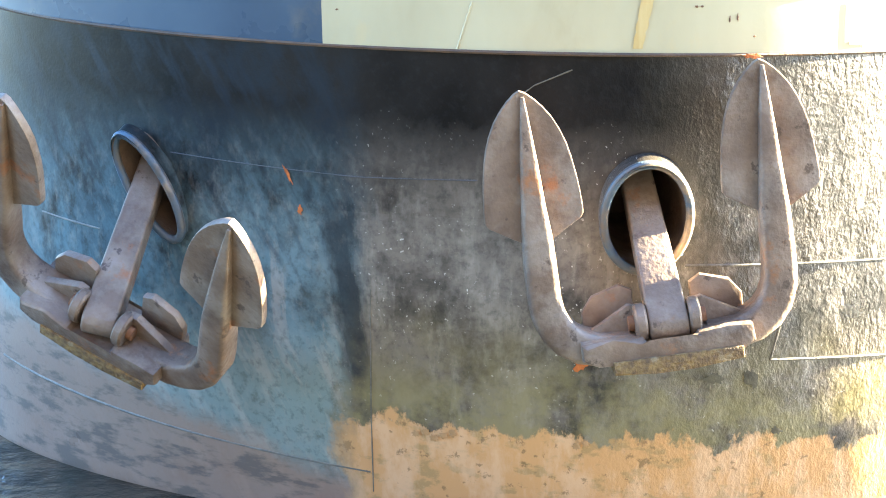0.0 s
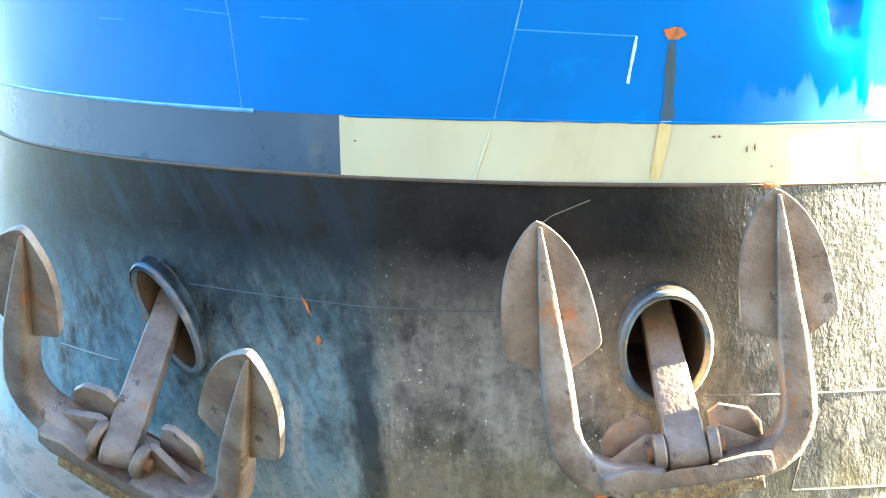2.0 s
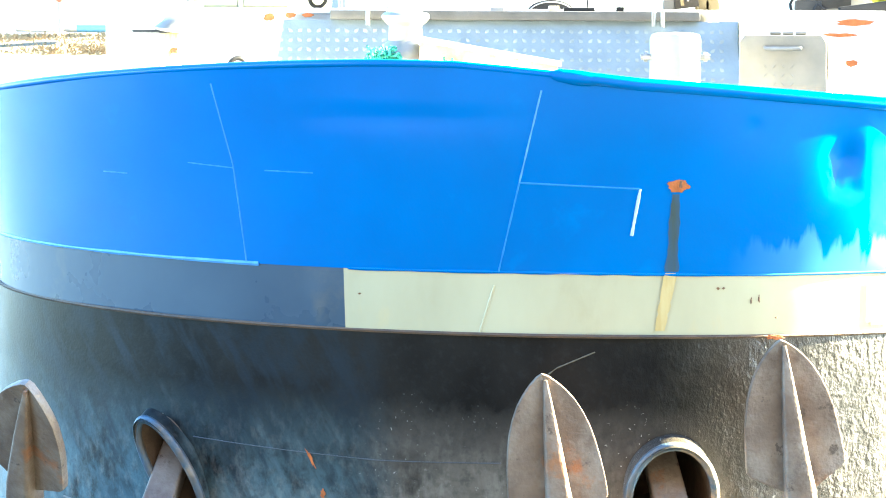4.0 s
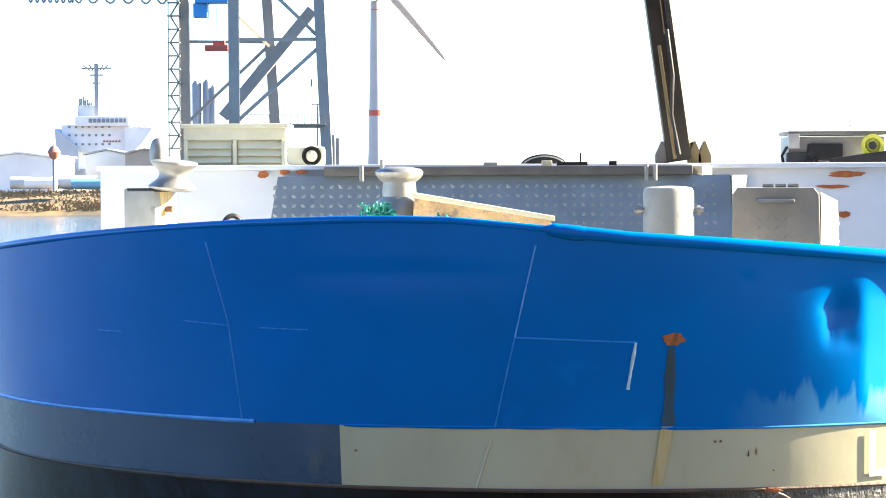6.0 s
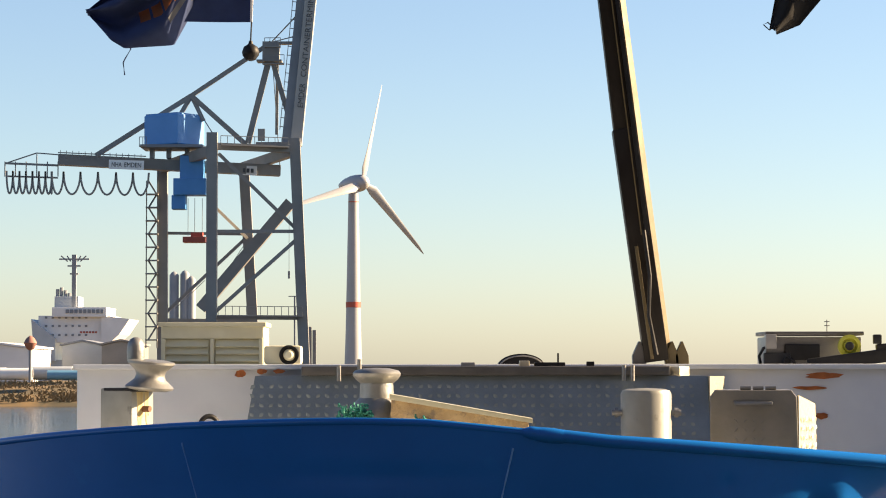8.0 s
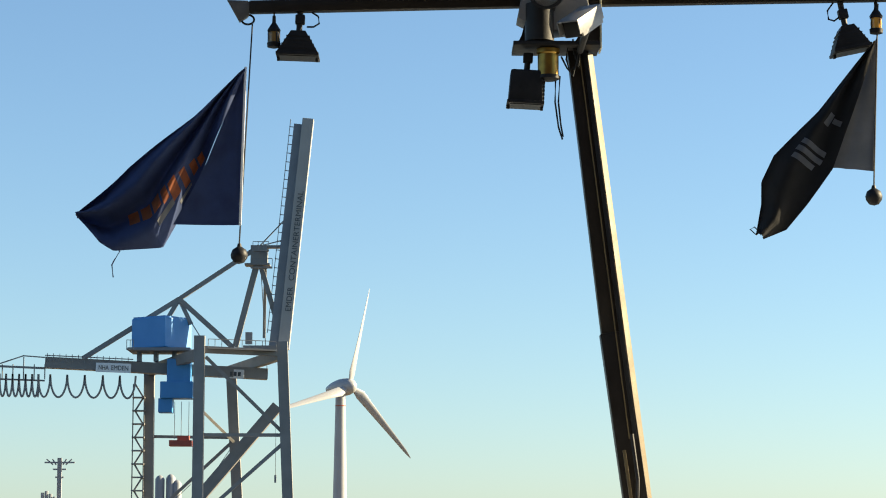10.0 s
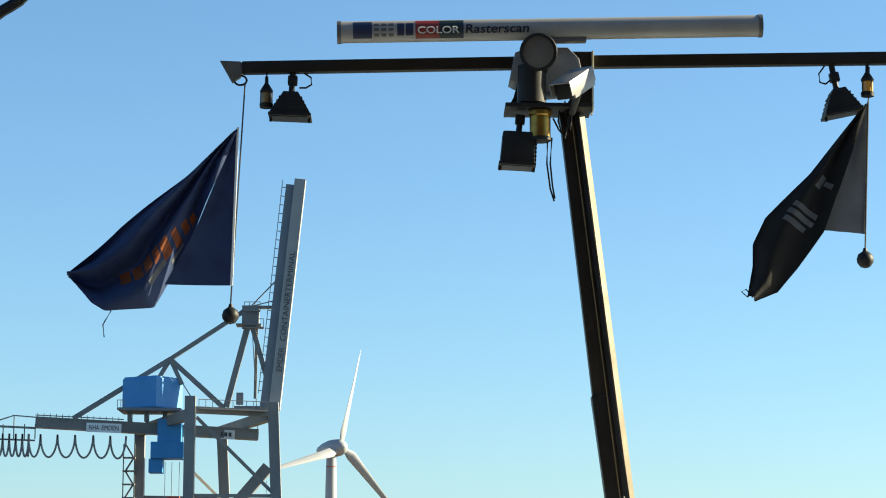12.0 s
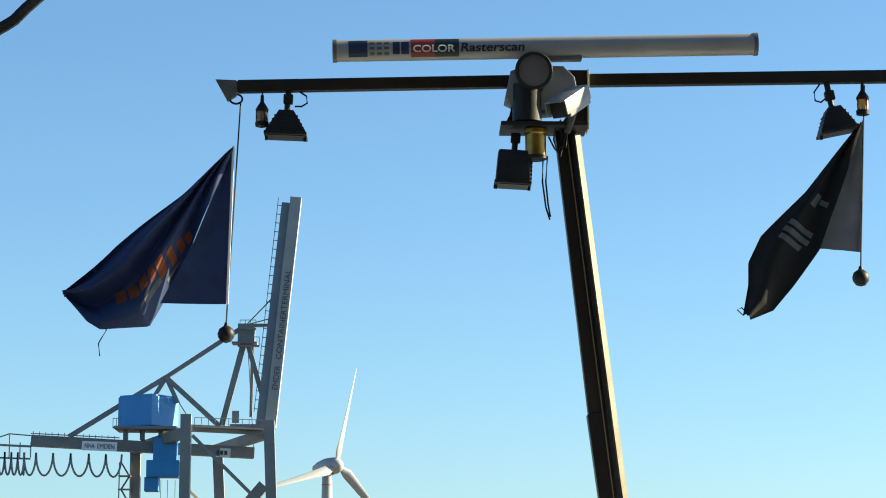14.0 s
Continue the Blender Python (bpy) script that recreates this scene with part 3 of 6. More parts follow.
ship = thing("ship", "blunt-bowed workboat hull with blue bulwark, cream band and black plating", "ship")
bm = strake([-1.2 + (KNUCKLE + 1.2) * i / 100 for i in range(101)])
bmesh.ops.delete(bm, geom=[f for f in bm.faces if in_hawse(f.calc_center_median())], context="FACES")
part("hull", bm, M_HULL, ship, "scraped black plating with ochre primer showing low down")
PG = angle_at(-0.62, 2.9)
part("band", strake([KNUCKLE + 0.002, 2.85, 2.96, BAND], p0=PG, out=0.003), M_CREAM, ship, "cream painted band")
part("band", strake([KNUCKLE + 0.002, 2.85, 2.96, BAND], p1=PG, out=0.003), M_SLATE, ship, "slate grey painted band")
part("bulwark", strake([BAND + (RIM - BAND) * i / 36 for i in range(37)], top=True, out=0.006), M_BLUE, ship, "glossy blue painted bulwark with dents")
bm = bmesh.new()
tube(bm, [shell(p, RIM - sheer(p) - 0.01, -0.01) for p in ANGLES], [0.022 if shell(p, 4.0).x < 0.46 else 0.036 for p in ANGLES], 10)
part("rail", bm, M_BLUE, ship, "rounded blue top rail")
bm = bmesh.new()
tube(bm, [shell(p, KNUCKLE - 0.004, 0.004) for p in ANGLES], 0.011, 6)
part("rubbing_strip", bm, M_KNUCK, ship, "rusty weld along the knuckle")
bm = bmesh.new()
ps = ANGLES
up = [bm.verts.new(shell(p, KNUCKLE + 0.35, -0.14)) for p in ps]
bm.faces.new(up)
part("deck", bm, M_DECK, ship, "grey painted foredeck", smooth=False)
bm = bmesh.new()
inner = []
for z in (KNUCKLE + 0.35, 3.6, 3.84, RIM):
    inner.append([bm.verts.new(shell(p, z if z < RIM else RIM - sheer(p) - 0.01, -0.04 if z == RIM else -0.16)) for p in ps])
for A, B in zip(inner, inner[1:]):
    for i in range(len(ps) - 1):
        bm.faces.new((A[i], A[i + 1], B[i + 1], B[i]))
part("bulwark_lining", bm, M_WHITE, ship, "inner face of the bulwark")

# ---- water, banks, ground ----
bm = bmesh.new()
for x0, x1, y0, y1 in ((-2600, 2600, -40, 2500),):
    bm.faces.new([bm.verts.new(c) for c in ((x0, y0, 0), (x1, y0, 0), (x1, y1, 0), (x0, y1, 0))])
tagged(part("water", bm, M_WATER, smooth=False), "dark rippled harbour water", "water", kind="structure")
bm = bmesh.new()
nx = 120
prof = [(294, -0.6), (297, 0.5), (303, 1.9), (312, 2.7), (340, 2.6), (700, 2.4), (4800, 2.0)]
grid = []
for y, z in prof:
    grid.append([bm.verts.new((-3000 + 6000 * i / nx if y > 400 else -320 + 900 * i / nx, y + (3 * noise.noise(Vector((i * 0.7, y, 0))) if y < 400 else 0),
                               z + (0.5 * noise.noise(Vector((i * 1.3, y * 0.1, 3))) if 1 < z and y < 400 else 0))) for i in range(nx + 1)])
for A, B in zip(grid, grid[1:]):
    for i in range(nx):
        bm.faces.new((A[i], A[i + 1], B[i + 1], B[i]))
tagged(part("ground", bm, M_EARTH), "far shore of dry grass and earth", "ground", kind="structure")
bm = bmesh.new()
box(bm, (0, -24.0, 0.7), (300, 51, 4.0), bevel=0.05)
tagged(part("pavement", bm, M_STONE), "stone quay on which the camera stands", "quay", kind="structure")

# ---- anchors and hawse pipes ----


def swept_bar(bm, rows):
    """A rounded bar through rows of (x, z, width, depth, y of its front face)."""
    rings = []
    for i, (x, z, w, d, yf) in enumerate(rows):
        a, b = rows[max(i - 1, 0)], rows[min(i + 1, len(rows) - 1)]
        t = Vector((b[0] - a[0], 0, b[1] - a[1])).normalized()
        n = Vector((t.z, 0, -t.x))
        k, e = w / 2, 0.2 * min(w, d)
        ring = []
        for cx, cy, a0 in ((k - e, d - e, 0), (-k + e, d - e, 90), (-k + e, e, 180), (k - e, e, 270)):
            for q in (0, 30, 60, 90):
                g = radians(a0 + q)
                ring.append(bm.verts.new(Vector((x, yf, z)) + n * (cx + e * math.cos(g)) + Vector((0, cy + e * math.sin(g), 0))))
        rings.append(ring)
    for A, B in zip(rings, rings[1:]):
        for j in range(16):
            bm.faces.new((A[j], A[(j + 1) % 16], B[(j + 1) % 16], B[j]))
    bm.faces.new(rings[0][::-1])
    bm.faces.new(rings[-1])


def fluke_mesh(cx):
    """A shield-shaped palm, a little hollow on each side of its middle; -y is its face."""
    bm = bmesh.new()
    half = [(0.0, 1.375), (0.03, 1.36), (0.07, 1.325), (0.11, 1.28), (0.148, 1.225), (0.18, 1.16), (0.205, 1.09), (0.224, 1.01), (0.237, 0.93), (0.246, 0.85), (0.252, 0.77),
            (0.252, 0.715), (0.235, 0.69), (0.16, 0.645), (0.085, 0.60)]

    def skin(y, hollow):
        rows = []
        for x, z in half:
            row = []
            for k in range(-6, 7):
                u = k / 6
                row.append(bm.verts.new((cx + x * u, y + hollow * (1 - abs(u)) + 0.004 * noise.noise(Vector((x * u * 9 + cx, y, z * 9))), z)) if x else None)
            rows.append(row)
        top = bm.verts.new((cx, y, half[0][1]))
        for k in range(12):
            bm.faces.new((top, rows[1][k], rows[1][k + 1]))
        for A, B in zip(rows[1:], rows[2:]):
            for k in range(12):
                bm.faces.new((A[k], B[k], B[k + 1], A[k + 1]))
        return [top] + [r[12] for r in rows[1:]] + rows[-1][11:0:-1] + [r[0] for r in rows[1:]][::-1]
    A, B = skin(-0.022, 0.012), skin(0.03, 0.0)
    for i in range(len(A)):
        bm.faces.new((A[i], A[(i + 1) % len(A)], B[(i + 1) % len(A)], B[i]))
    bmesh.ops.recalc_face_normals(bm, faces=bm.faces[:])
    rim = [e for e in bm.edges if e.calc_face_angle(0) > 1.0]
    bmesh.ops.bevel(bm, geom=rim, offset=0.009, segments=2, affect="EDGES", profile=0.6)
    return bm


def anchor(at, label, shank_to, shank_w, k):
    """A stockless anchor hauled up; its crown at the origin, flukes up z at x = -k and k, -y towards the viewer."""
    a = thing("ship_anchor", label, "anchor", "anchors on the bow", at=at)
    for s in (-1, 1):
        part("fluke", fluke_mesh(s * k), M_ANCHOR, a)
        bm = bmesh.new()
        swept_bar(bm, [(s * k + 0.012, 1.345, 0.016, 0.03, -0.034), (s * k + 0.008, 1.2, 0.05, 0.06, -0.05), (s * k + 0.004, 1.0, 0.09, 0.09, -0.066), (s * k, 0.78, 0.125, 0.12, -0.082), (s * k, 0.62, 0.155, 0.15, -0.09),
                       (s * k, 0.46, 0.165, 0.165, -0.09), (s * k, 0.3, 0.17, 0.17, -0.09), (s * (k - 0.01), 0.21, 0.175, 0.175, -0.09), (s * (k - 0.04), 0.13, 0.18, 0.18, -0.09), (s * (k - 0.09), 0.065, 0.18, 0.19, -0.095),
                       (s * (k - 0.16), 0.02, 0.175, 0.2, -0.1), (s * (k - 0.25), -0.005, 0.165, 0.22, -0.11), (s * 0.2, -0.01, 0.15, 0.24, -0.12)])
        part("arm", bm, M_ANCHOR, a)
        bm = bmesh.new()
        slab(bm, [(s * 0.14, 0.0), (s * 0.14, 0.19), (s * 0.19, 0.2), (s * 0.42, 0.075), (s * 0.42, 0.0)], -0.02, 0.03, bevel=0.01)
        part("rib", bm, M_ANCHOR, a)
        bm = bmesh.new()
        slab(bm, [(s * 0.15, 0.03), (s * 0.15, 0.25), (s * 0.21, 0.285), (s * 0.36, 0.24), (s * 0.42, 0.16), (s * 0.42, 0.03)], 0.09, 0.14, bevel=0.014)
        part("stop_plate", bm, M_ANCHOR, a)
        bm = bmesh.new()
        lathe(bm, [(0.001, 0), (0.088, 0), (0.1, 0.012), (0.1, 0.05), (0.088, 0.062), (0.001, 0.062)], seg=24, m=Matrix.Translation((s * 0.108 if s > 0 else -0.17, -0.05, 0.11)) @ Matrix.Rotation(radians(90), 4, "Y"))
        part("pivot_lug", bm, M_ANCHOR, a)
    bm = bmesh.new()
    slab(bm, [(-0.46, 0.06), (-0.3, 0.07), (-0.14, 0.055), (-0.12, 0.02), (0.12, 0.02), (0.14, 0.055), (0.3, 0.07), (0.42, 0.06), (0.43, -0.03), (0.37, -0.07), (0.0, -0.075), (-0.38, -0.07), (-0.46, -0.03)], -0.185, 0.17, bevel=0.026)
    part("crown", bm, M_ANCHOR, a, "cast crown of rusted steel")
    bm = bmesh.new()
    slab(bm, [(-0.31, -0.045), (0.36, -0.045), (0.36, -0.11), (0.1, -0.13), (-0.1, -0.13), (-0.31, -0.115)], -0.2, 0.12, bevel=0.012)
    part("crown_plate", bm, M_CRUST, a, "crusted underside")
    bm = bmesh.new()
    p, q = Vector((0, -0.06, 0.1)), at.inverted() @ Vector(shank_to)
    d, g = (q - p).normalized(), shank_w / 2
    across = Vector((1, 0, 0)) - d * d.x
    across.normalize()
    deep = d.cross(across)
    # rounded foot, then a bar that narrows a little on its way up
    side = [(-0.09 * math.cos(radians(u)), 0.075 * math.sin(radians(u))) for u in range(-90, 91, 20)]
    prof = [(x, y) for x, y in side] + [((q - p).length, 0.06), ((q - p).length, -0.06)]
    A, B = [], []
    for x, y in prof:
        w = g * (1.04 - 0.2 * max(0, x) / (q - p).length)
        A.append(bm.verts.new(p + d * x + deep * y - across * w))
        B.append(bm.verts.new(p + d * x + deep * y + across * w))
    bm.faces.new(A)
    bm.faces.new(B[::-1])
    for i in range(len(A)):
        bm.faces.new((A[i], B[i], B[(i + 1) % len(A)], A[(i + 1) % len(A)]))
    bmesh.ops.recalc_face_normals(bm, faces=bm.faces[:])
    bmesh.ops.bevel(bm, geom=[e for e in bm.edges if e.calc_face_angle(0) > 0.8], offset=0.018, segments=3, affect="EDGES", profile=0.6)
    part("shank", bm, M_ANCHOR, a)
    bm = bmesh.new()
    rod(bm, (-0.2, -0.05, 0.11), (0.2, -0.05, 0.11), 0.04, seg=16)
    part("pivot_pin", bm, M_DRUST, a)
    return a


def frame_at(c, up, out, roll):
    """Axes with z up the plating, -y along out, leaning by roll degrees clockwise."""
    y = -Vector(out).normalized()
    x = y.cross(Vector(up)).normalized()
    z = x.cross(y)
    m = Matrix((x, y, z)).transposed().to_4x4()
    return Matrix.Translation(c) @ m @ Matrix.Rotation(radians(roll), 4, "Y")


def axes_at(c, x, z):
    """Axes at c with x and z as near to those given as right angles allow."""
    x = Vector(x).normalized()
    z = Vector(z)
    z = (z - x * z.dot(x)).normalized()
    return Matrix.Translation(c) @ Matrix((x, z.cross(x), z)).transposed().to_4x4()


anchor(axes_at((1.189, 12.777, 1.315), (0.988, 0.06, 0.140), (-0.136, -0.03, 0.991)), "rusty steel anchor with upright flukes, drawn up under its hawse pipe", (1.03, 13.25, 2.09), 0.2, 0.61)
anchor(axes_at((-1.79, 13.45, 1.19), (0.863, -0.312, -0.397), (0.123, -0.634, 0.763)), "rusty steel anchor tilted with flukes standing off the plating", (-1.56, 13.95, 2.05), 0.185, 0.69)


def hawse(c, rx, rz, roll, out, label):
    h = thing("hawse_pipe", label, "hawse pipe", "hawse pipes")
    m = frame_at(c, (0, 0, 1), out, roll)
    bm = bmesh.new()
    tube(bm, [m @ Vector((rx * math.cos(t), 0.03 * math.sin(t), rz * math.sin(t))) for t in [2 * math.pi * i / 48 for i in range(48)]], 0.024, 10, True)
    part("lip", bm, M_LIP, h, "rounded lip, blue paint worn to rust")
    bm = bmesh.new()
    rings = []
    for y, k in ((0.0, 1.0), (0.12, 0.98), (0.5, 0.9), (1.0, 0.85)):
        rings.append([bm.verts.new(m @ Vector((rx * k * math.cos(2 * math.pi * i / 40), y, rz * k * math.sin(2 * math.pi * i / 40) - y * 0.25))) for i in range(40)])
    for A, B in zip(rings, rings[1:]):
        for i in range(40):
            bm.faces.new((A[i], A[(i + 1) % 40], B[(i + 1) % 40], B[i]))
    bm.faces.new(rings[-1])
    part("pipe", bm, M_PIPE, h, "rusty inside of the pipe")
    bm = bmesh.new()
    rings = []
    for y, k in ((-0.005, 1.04), (0.12, 1.08)):
        rings.append([bm.verts.new(m @ Vector((rx * k * math.cos(2 * math.pi * i / 48), y, rz * k * math.sin(2 * math.pi * i / 48)))) for i in range(48)])
    for i in range(48):
        bm.faces.new((rings[0][i], rings[0][(i + 1) % 48], rings[1][(i + 1) % 48], rings[1][i]))
    part("collar", bm, M_HULL, h, "black painted collar")


hawse(HAWSE[0][0], HAWSE[0][1], HAWSE[0][2], HAWSE[0][3], (0.1, -1, -0.32), "round hawse pipe with a worn lip around the shank")
hawse(HAWSE[1][0], HAWSE[1][1], HAWSE[1][2], HAWSE[1][3], (-0.42, -0.9, -0.32), "oval hawse pipe with a blue lip")

# ---- paint lines, plate edges and marks on the shell ----


def px(x, z):
    return angle_at(x, z)


L1, L2, L3 = (-1.339, 13.05, 4.022), (-1.222, 13.1, 3.591), (-1.153, 13.2, 3.079)
R1, R2, R3 = (0.387, 12.9, 4.01), (0.28, 12.98, 3.538), (0.179, 13.1, 3.077)
Q1, Q2 = (0.894, 12.98, 3.512), (0.854, 13.02, 3.271)
seam([(px(p[0], p[2]), p[2]) for p in (L1, L2, L3)], 0.005, parent=ship, material=M_FAINT)
seam([(px(p[0], p[2]), p[2]) for p in (R1, R2)], 0.005, parent=ship, material=M_LBLUE)
seam([(px(p[0], p[2]), p[2]) for p in (R2, R3)], 0.005, parent=ship, material=M_FAINT)
seam([(px(p[0], p[2]), p[2]) for p in (R2, Q1)], 0.005, parent=ship, material=M_FAINT)
seam([(px(p[0], p[2]), p[2]) for p in (Q1, Q2)], 0.008, parent=ship)
for a, b in (((-1.998, 13.6, 3.521), (-1.848, 13.5, 3.519)), ((-1.482, 13.2, 3.596), (-1.217, 13.2, 3.577)), ((-1.047, 13.1, 3.57), (-0.785, 13.1, 3.566))):
    seam([(px(a[0], a[2]), a[2]), (px(b[0], b[2]), b[2])], 0.004, parent=ship, name="scratch", material=M_FAINT)
E1 = (-1.085, 13.3, 3.103)
seam([(px(-2.9, BAND), BAND), (px(E1[0], BAND), BAND)], 0.011, parent=ship, name="paint_edge", material=M_LBLUE)
C1, C2 = (0.156, 13.1, 3.003), (0.082, 13.1, 2.752)
seam([(px(C1[0], C1[2]), C1[2]), (px(C2[0], C2[2]), C2[2])], 0.005, parent=ship, material=M_CREAM)
# plate laps on the black side
PL = [((-0.362, 13.25, 1.434), (-0.346, 13.5, 0.217), 0.004), ((-1.477, 13.7, 2.088), (-0.441, 13.25, 2.052), 0.003), ((-0.441, 13.25, 2.052), (0.199, 13.1, 2.068), 0.003),
      ((1.294, 13.15, 1.628), (2.401, 13.4, 1.627), 0.007), ((1.779, 13.25, 1.096), (2.443, 13.5, 1.089), 0.008), ((1.833, 13.2, 1.337), (1.779, 13.25, 1.096), 0.006),
      ((-2.665, 15, 0.588), (-1.427, 14, 0.435), 0.008), ((-1.427, 14, 0.435), (-0.363, 13.5, 0.339), 0.006), ((-2.315, 14.6, 1.6), (-1.923, 14.2, 1.58), 0.006)]
for a, b, w in PL:
    seam([(px(a[0], a[2]), a[2]), (px(b[0], b[2]), b[2])], w, 0.004, "plate_lap", M_TAR if w == 0.003 else M_SCUFF, ship)


def mark(c, w, h, material, name, seed=0, out=0.008, slope=0.0, rag=0.6):
    """A thin ragged patch of rust or bare steel on the shell."""
    random.seed(seed)
    bm = bmesh.new()
    k = 20
    ring = []
    for i in range(k):
        t = 2 * math.pi * i / k
        r = 1.1 - rag * random.random()
        z = c[2] + h / 2 * math.sin(t) * r
        x = c[0] + w / 2 * math.cos(t) * r + slope * (z - c[2])
        p = px(x, z)
        ring.append(bm.verts.new(shell(p, z, out - dent(p, z))))
    p = px(c[0], c[2])
    mid = bm.verts.new(shell(p, c[2], out + 0.003 - dent(p, c[2])))
    for i in range(k):
        bm.faces.new((ring[i], ring[(i + 1) % k], mid))
    return part(name, bm, material, ship)


mark((1.087, 12.98, 3.528), 0.115, 0.07, M_RUST, "rust_patch", 1, 0.012, rag=0.32)
mark((1.098, 12.98, 3.536), 0.02, 0.06, M_DRUST, "rust_patch", 2, 0.016)


def run_down(a, b, w0, w1, material, name):
    """A rust run that trickles down the shell."""
    bm = bmesh.new()
    prev = None
    for i in range(15):
        k = i / 14
        x, z = a[0] + (b[0] - a[0]) * k, a[2] + (b[2] - a[2]) * k
        w = (w0 + (w1 - w0) * k) * (0.8 + 0.4 * random.random())
        row = [bm.verts.new(shell(px(x + d * w, z), z, 0.0085 - dent(px(x, z), z))) for d in (-0.5, 0.5)]
        if prev:
            bm.faces.new((prev[0], prev[1], row[1], row[0]))
        prev = row
    part(name, bm, material, ship)


run_down((1.076, 12.98, 3.485), (1.062, 13.1, 3.085), 0.045, 0.065, M_OLIVE, "rust_run")
run_down((1.058, 13.1, 3.078), (1.007, 13.1, 2.778), 0.06, 0.05, M_STREAK, "rust_run")
for i, (c, w, h) in enumerate((((1.302, 13.1, 2.998), 0.02, 0.018), ((1.331, 13.1, 2.999), 0.018, 0.016), ((1.475, 13.1, 2.932), 0.012, 0.04), ((1.516, 13.1, 2.942), 0.012, 0.045),
                               ((1.608, 13.15, 2.843), 0.018, 0.012), ((-0.539, 13.2, 2.939), 0.02, 0.012))):
    mark(c, w, h, M_DRUST, "paint_chip", 10 + i)
SW = [(0.274, 13.05, 2.354), (0.368, 13.05, 2.488), (0.483, 13.05, 2.578), (0.677, 13.05, 2.663)]
seam([(px(q[0], q[2]), q[2]) for q in SW], 0.004, 0.003, "scratch", M_SMUDGE, ship)
seam([(px(-0.6, BAND), BAND), (px(0.5, BAND), BAND + 0.004), (px(1.4, BAND), BAND - 0.003), (px(2.6, BAND), BAND)], 0.009, 0.006, "paint_edge", M_BLUE, ship)
bm = bmesh.new()
tube(bm, [shell(px(0.44 + 0.05 * i, 4.0), RIM - sheer(px(0.44 + 0.05 * i, 4.0)) - 0.012, -0.008) for i in range(5)], [0.026, 0.034, 0.04, 0.041, 0.037], 10)
part("rail_sleeve", bm, M_BLUE, ship, "lapped joint of the top rail")
mark((0.766, 13.05, 1.075), 0.11, 0.1, M_RUST, "rust_patch", 30)
mark((-0.743, 13.3, 1.845), 0.03, 0.06, M_RUST, "rust_patch", 31)
mark((-0.809, 13.3, 2.039), 0.025, 0.11, M_RUST, "rust_patch", 32, slope=-0.5)
mark((1.597, 13.15, 2.742), 0.12, 0.035, M_RUST, "rust_patch", 33, out=0.02)
mark((1.68, 13.25, 0.998), 0.09, 0.13, M_SMUDGE, "scorch_mark", 34)
mark((1.475, 13.2, 0.998), 0.14, 0.08, M_SMUDGE, "scorch_mark", 35)
mark((1.834, 13.3, 0.689), 0.08, 0.06, M_SMUDGE, "scorch_mark", 36)
for i in range(7):
    c = (-0.222, 13.35, 0.608)
    mark((c[0] + 0.11 + 0.05 * i + (0.62 if i > 4 else 0), 0, c[2] + 0.02 * math.sin(i * 2.1)), 0.05, 0.05, M_PRIMER, "primer_patch", 40 + i)
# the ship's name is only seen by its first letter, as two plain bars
NM = (2.138, 13.3, 2.984)
for dx, w, z0, z1 in ((0.0, 0.035, 2.79, 3.03), (0.06, 0.09, 2.79, 2.83)):
    bm = bmesh.new()
    x0, x1 = NM[0] + dx - w / 2, NM[0] + dx + w / 2
    bm.faces.new([bm.verts.new(shell(px(x, z), z, 0.012 - dent(px(x, z), z))) for x, z in ((x0, z0), (x1, z0), (x1, z1), (x0, z1))])
    part("name_bar", bm, M_SIGN, ship, "white painted bar")

# ---- the foredeck ----


def on_deck(c, m=None):
    return Matrix.Translation((c[0], c[1], DECK_Z)) @ (m or Matrix())


DECK_Z = KNUCKLE + 0.35
# post with a roller
c = (-1.786, 14.7, 4.227)
t = thing("roller_post", "galvanised square post carrying a flared mooring roller", "fairlead", at=Matrix.Translation((c[0], c[1], DECK_Z)) @ Matrix.Rotation(radians(-28), 4, "Z"))
bm = bmesh.new()
box(bm, (0, 0, 0.6), (0.22, 0.22, 1.2), bevel=0.012)
part("post", bm, M_POST, t)
for y, w, z0, z1 in ((-0.03, 0.07, 0.86, 1.18), (0.035, 0.045, 0.98, 1.18)):
    bm = bmesh.new()
    slab(bm, [(y - w * 0.5, z1), (y + w * 0.5, z1), (y + w * 0.4, z1 - 0.1), (y + w * 0.45, z1 - 0.14), (y + w * 0.2, (z0 + z1) / 2), (y + w * 0.1, z0), (y - w * 0.1, z0 + 0.03), (y - w * 0.3, (z0 + z1) / 2), (y - w * 0.35, z1 - 0.09)],
              -0.1125, -0.109, Matrix.Rotation(radians(90), 4, "Z"))
    part("rust_run", bm, M_STREAK, t, "ochre rust run")
bm = bmesh.new()
rod(bm, (-0.17, 0, 1.08), (0.16, 0, 1.08), 0.018)
part("cross_pin", bm, M_DRUST, t)
bm = bmesh.new()
lathe(bm, [(0.1, 1.19), (0.135, 1.2), (0.14, 1.212), (0.12, 1.23), (0.09, 1.255), (0.082, 1.28), (0.09, 1.305), (0.12, 1.33), (0.135, 1.345), (0.135, 1.358), (0.1, 1.365)], m=Matrix.Translation((0.05, 0, 0)) @ Matrix.Rotation(radians(5), 4, "Y"))
part("roller", bm, M_GALV, t)
bm = bmesh.new()
lathe(bm, [(0.05, 1.355), (0.052, 1.41), (0.048, 1.45), (0.034, 1.48), (0.012, 1.492)], seg=20, m=Matrix.Translation((0.06, 0, 0)))
part("axle_cap", bm, M_GALV, t)
bm = bmesh.new()
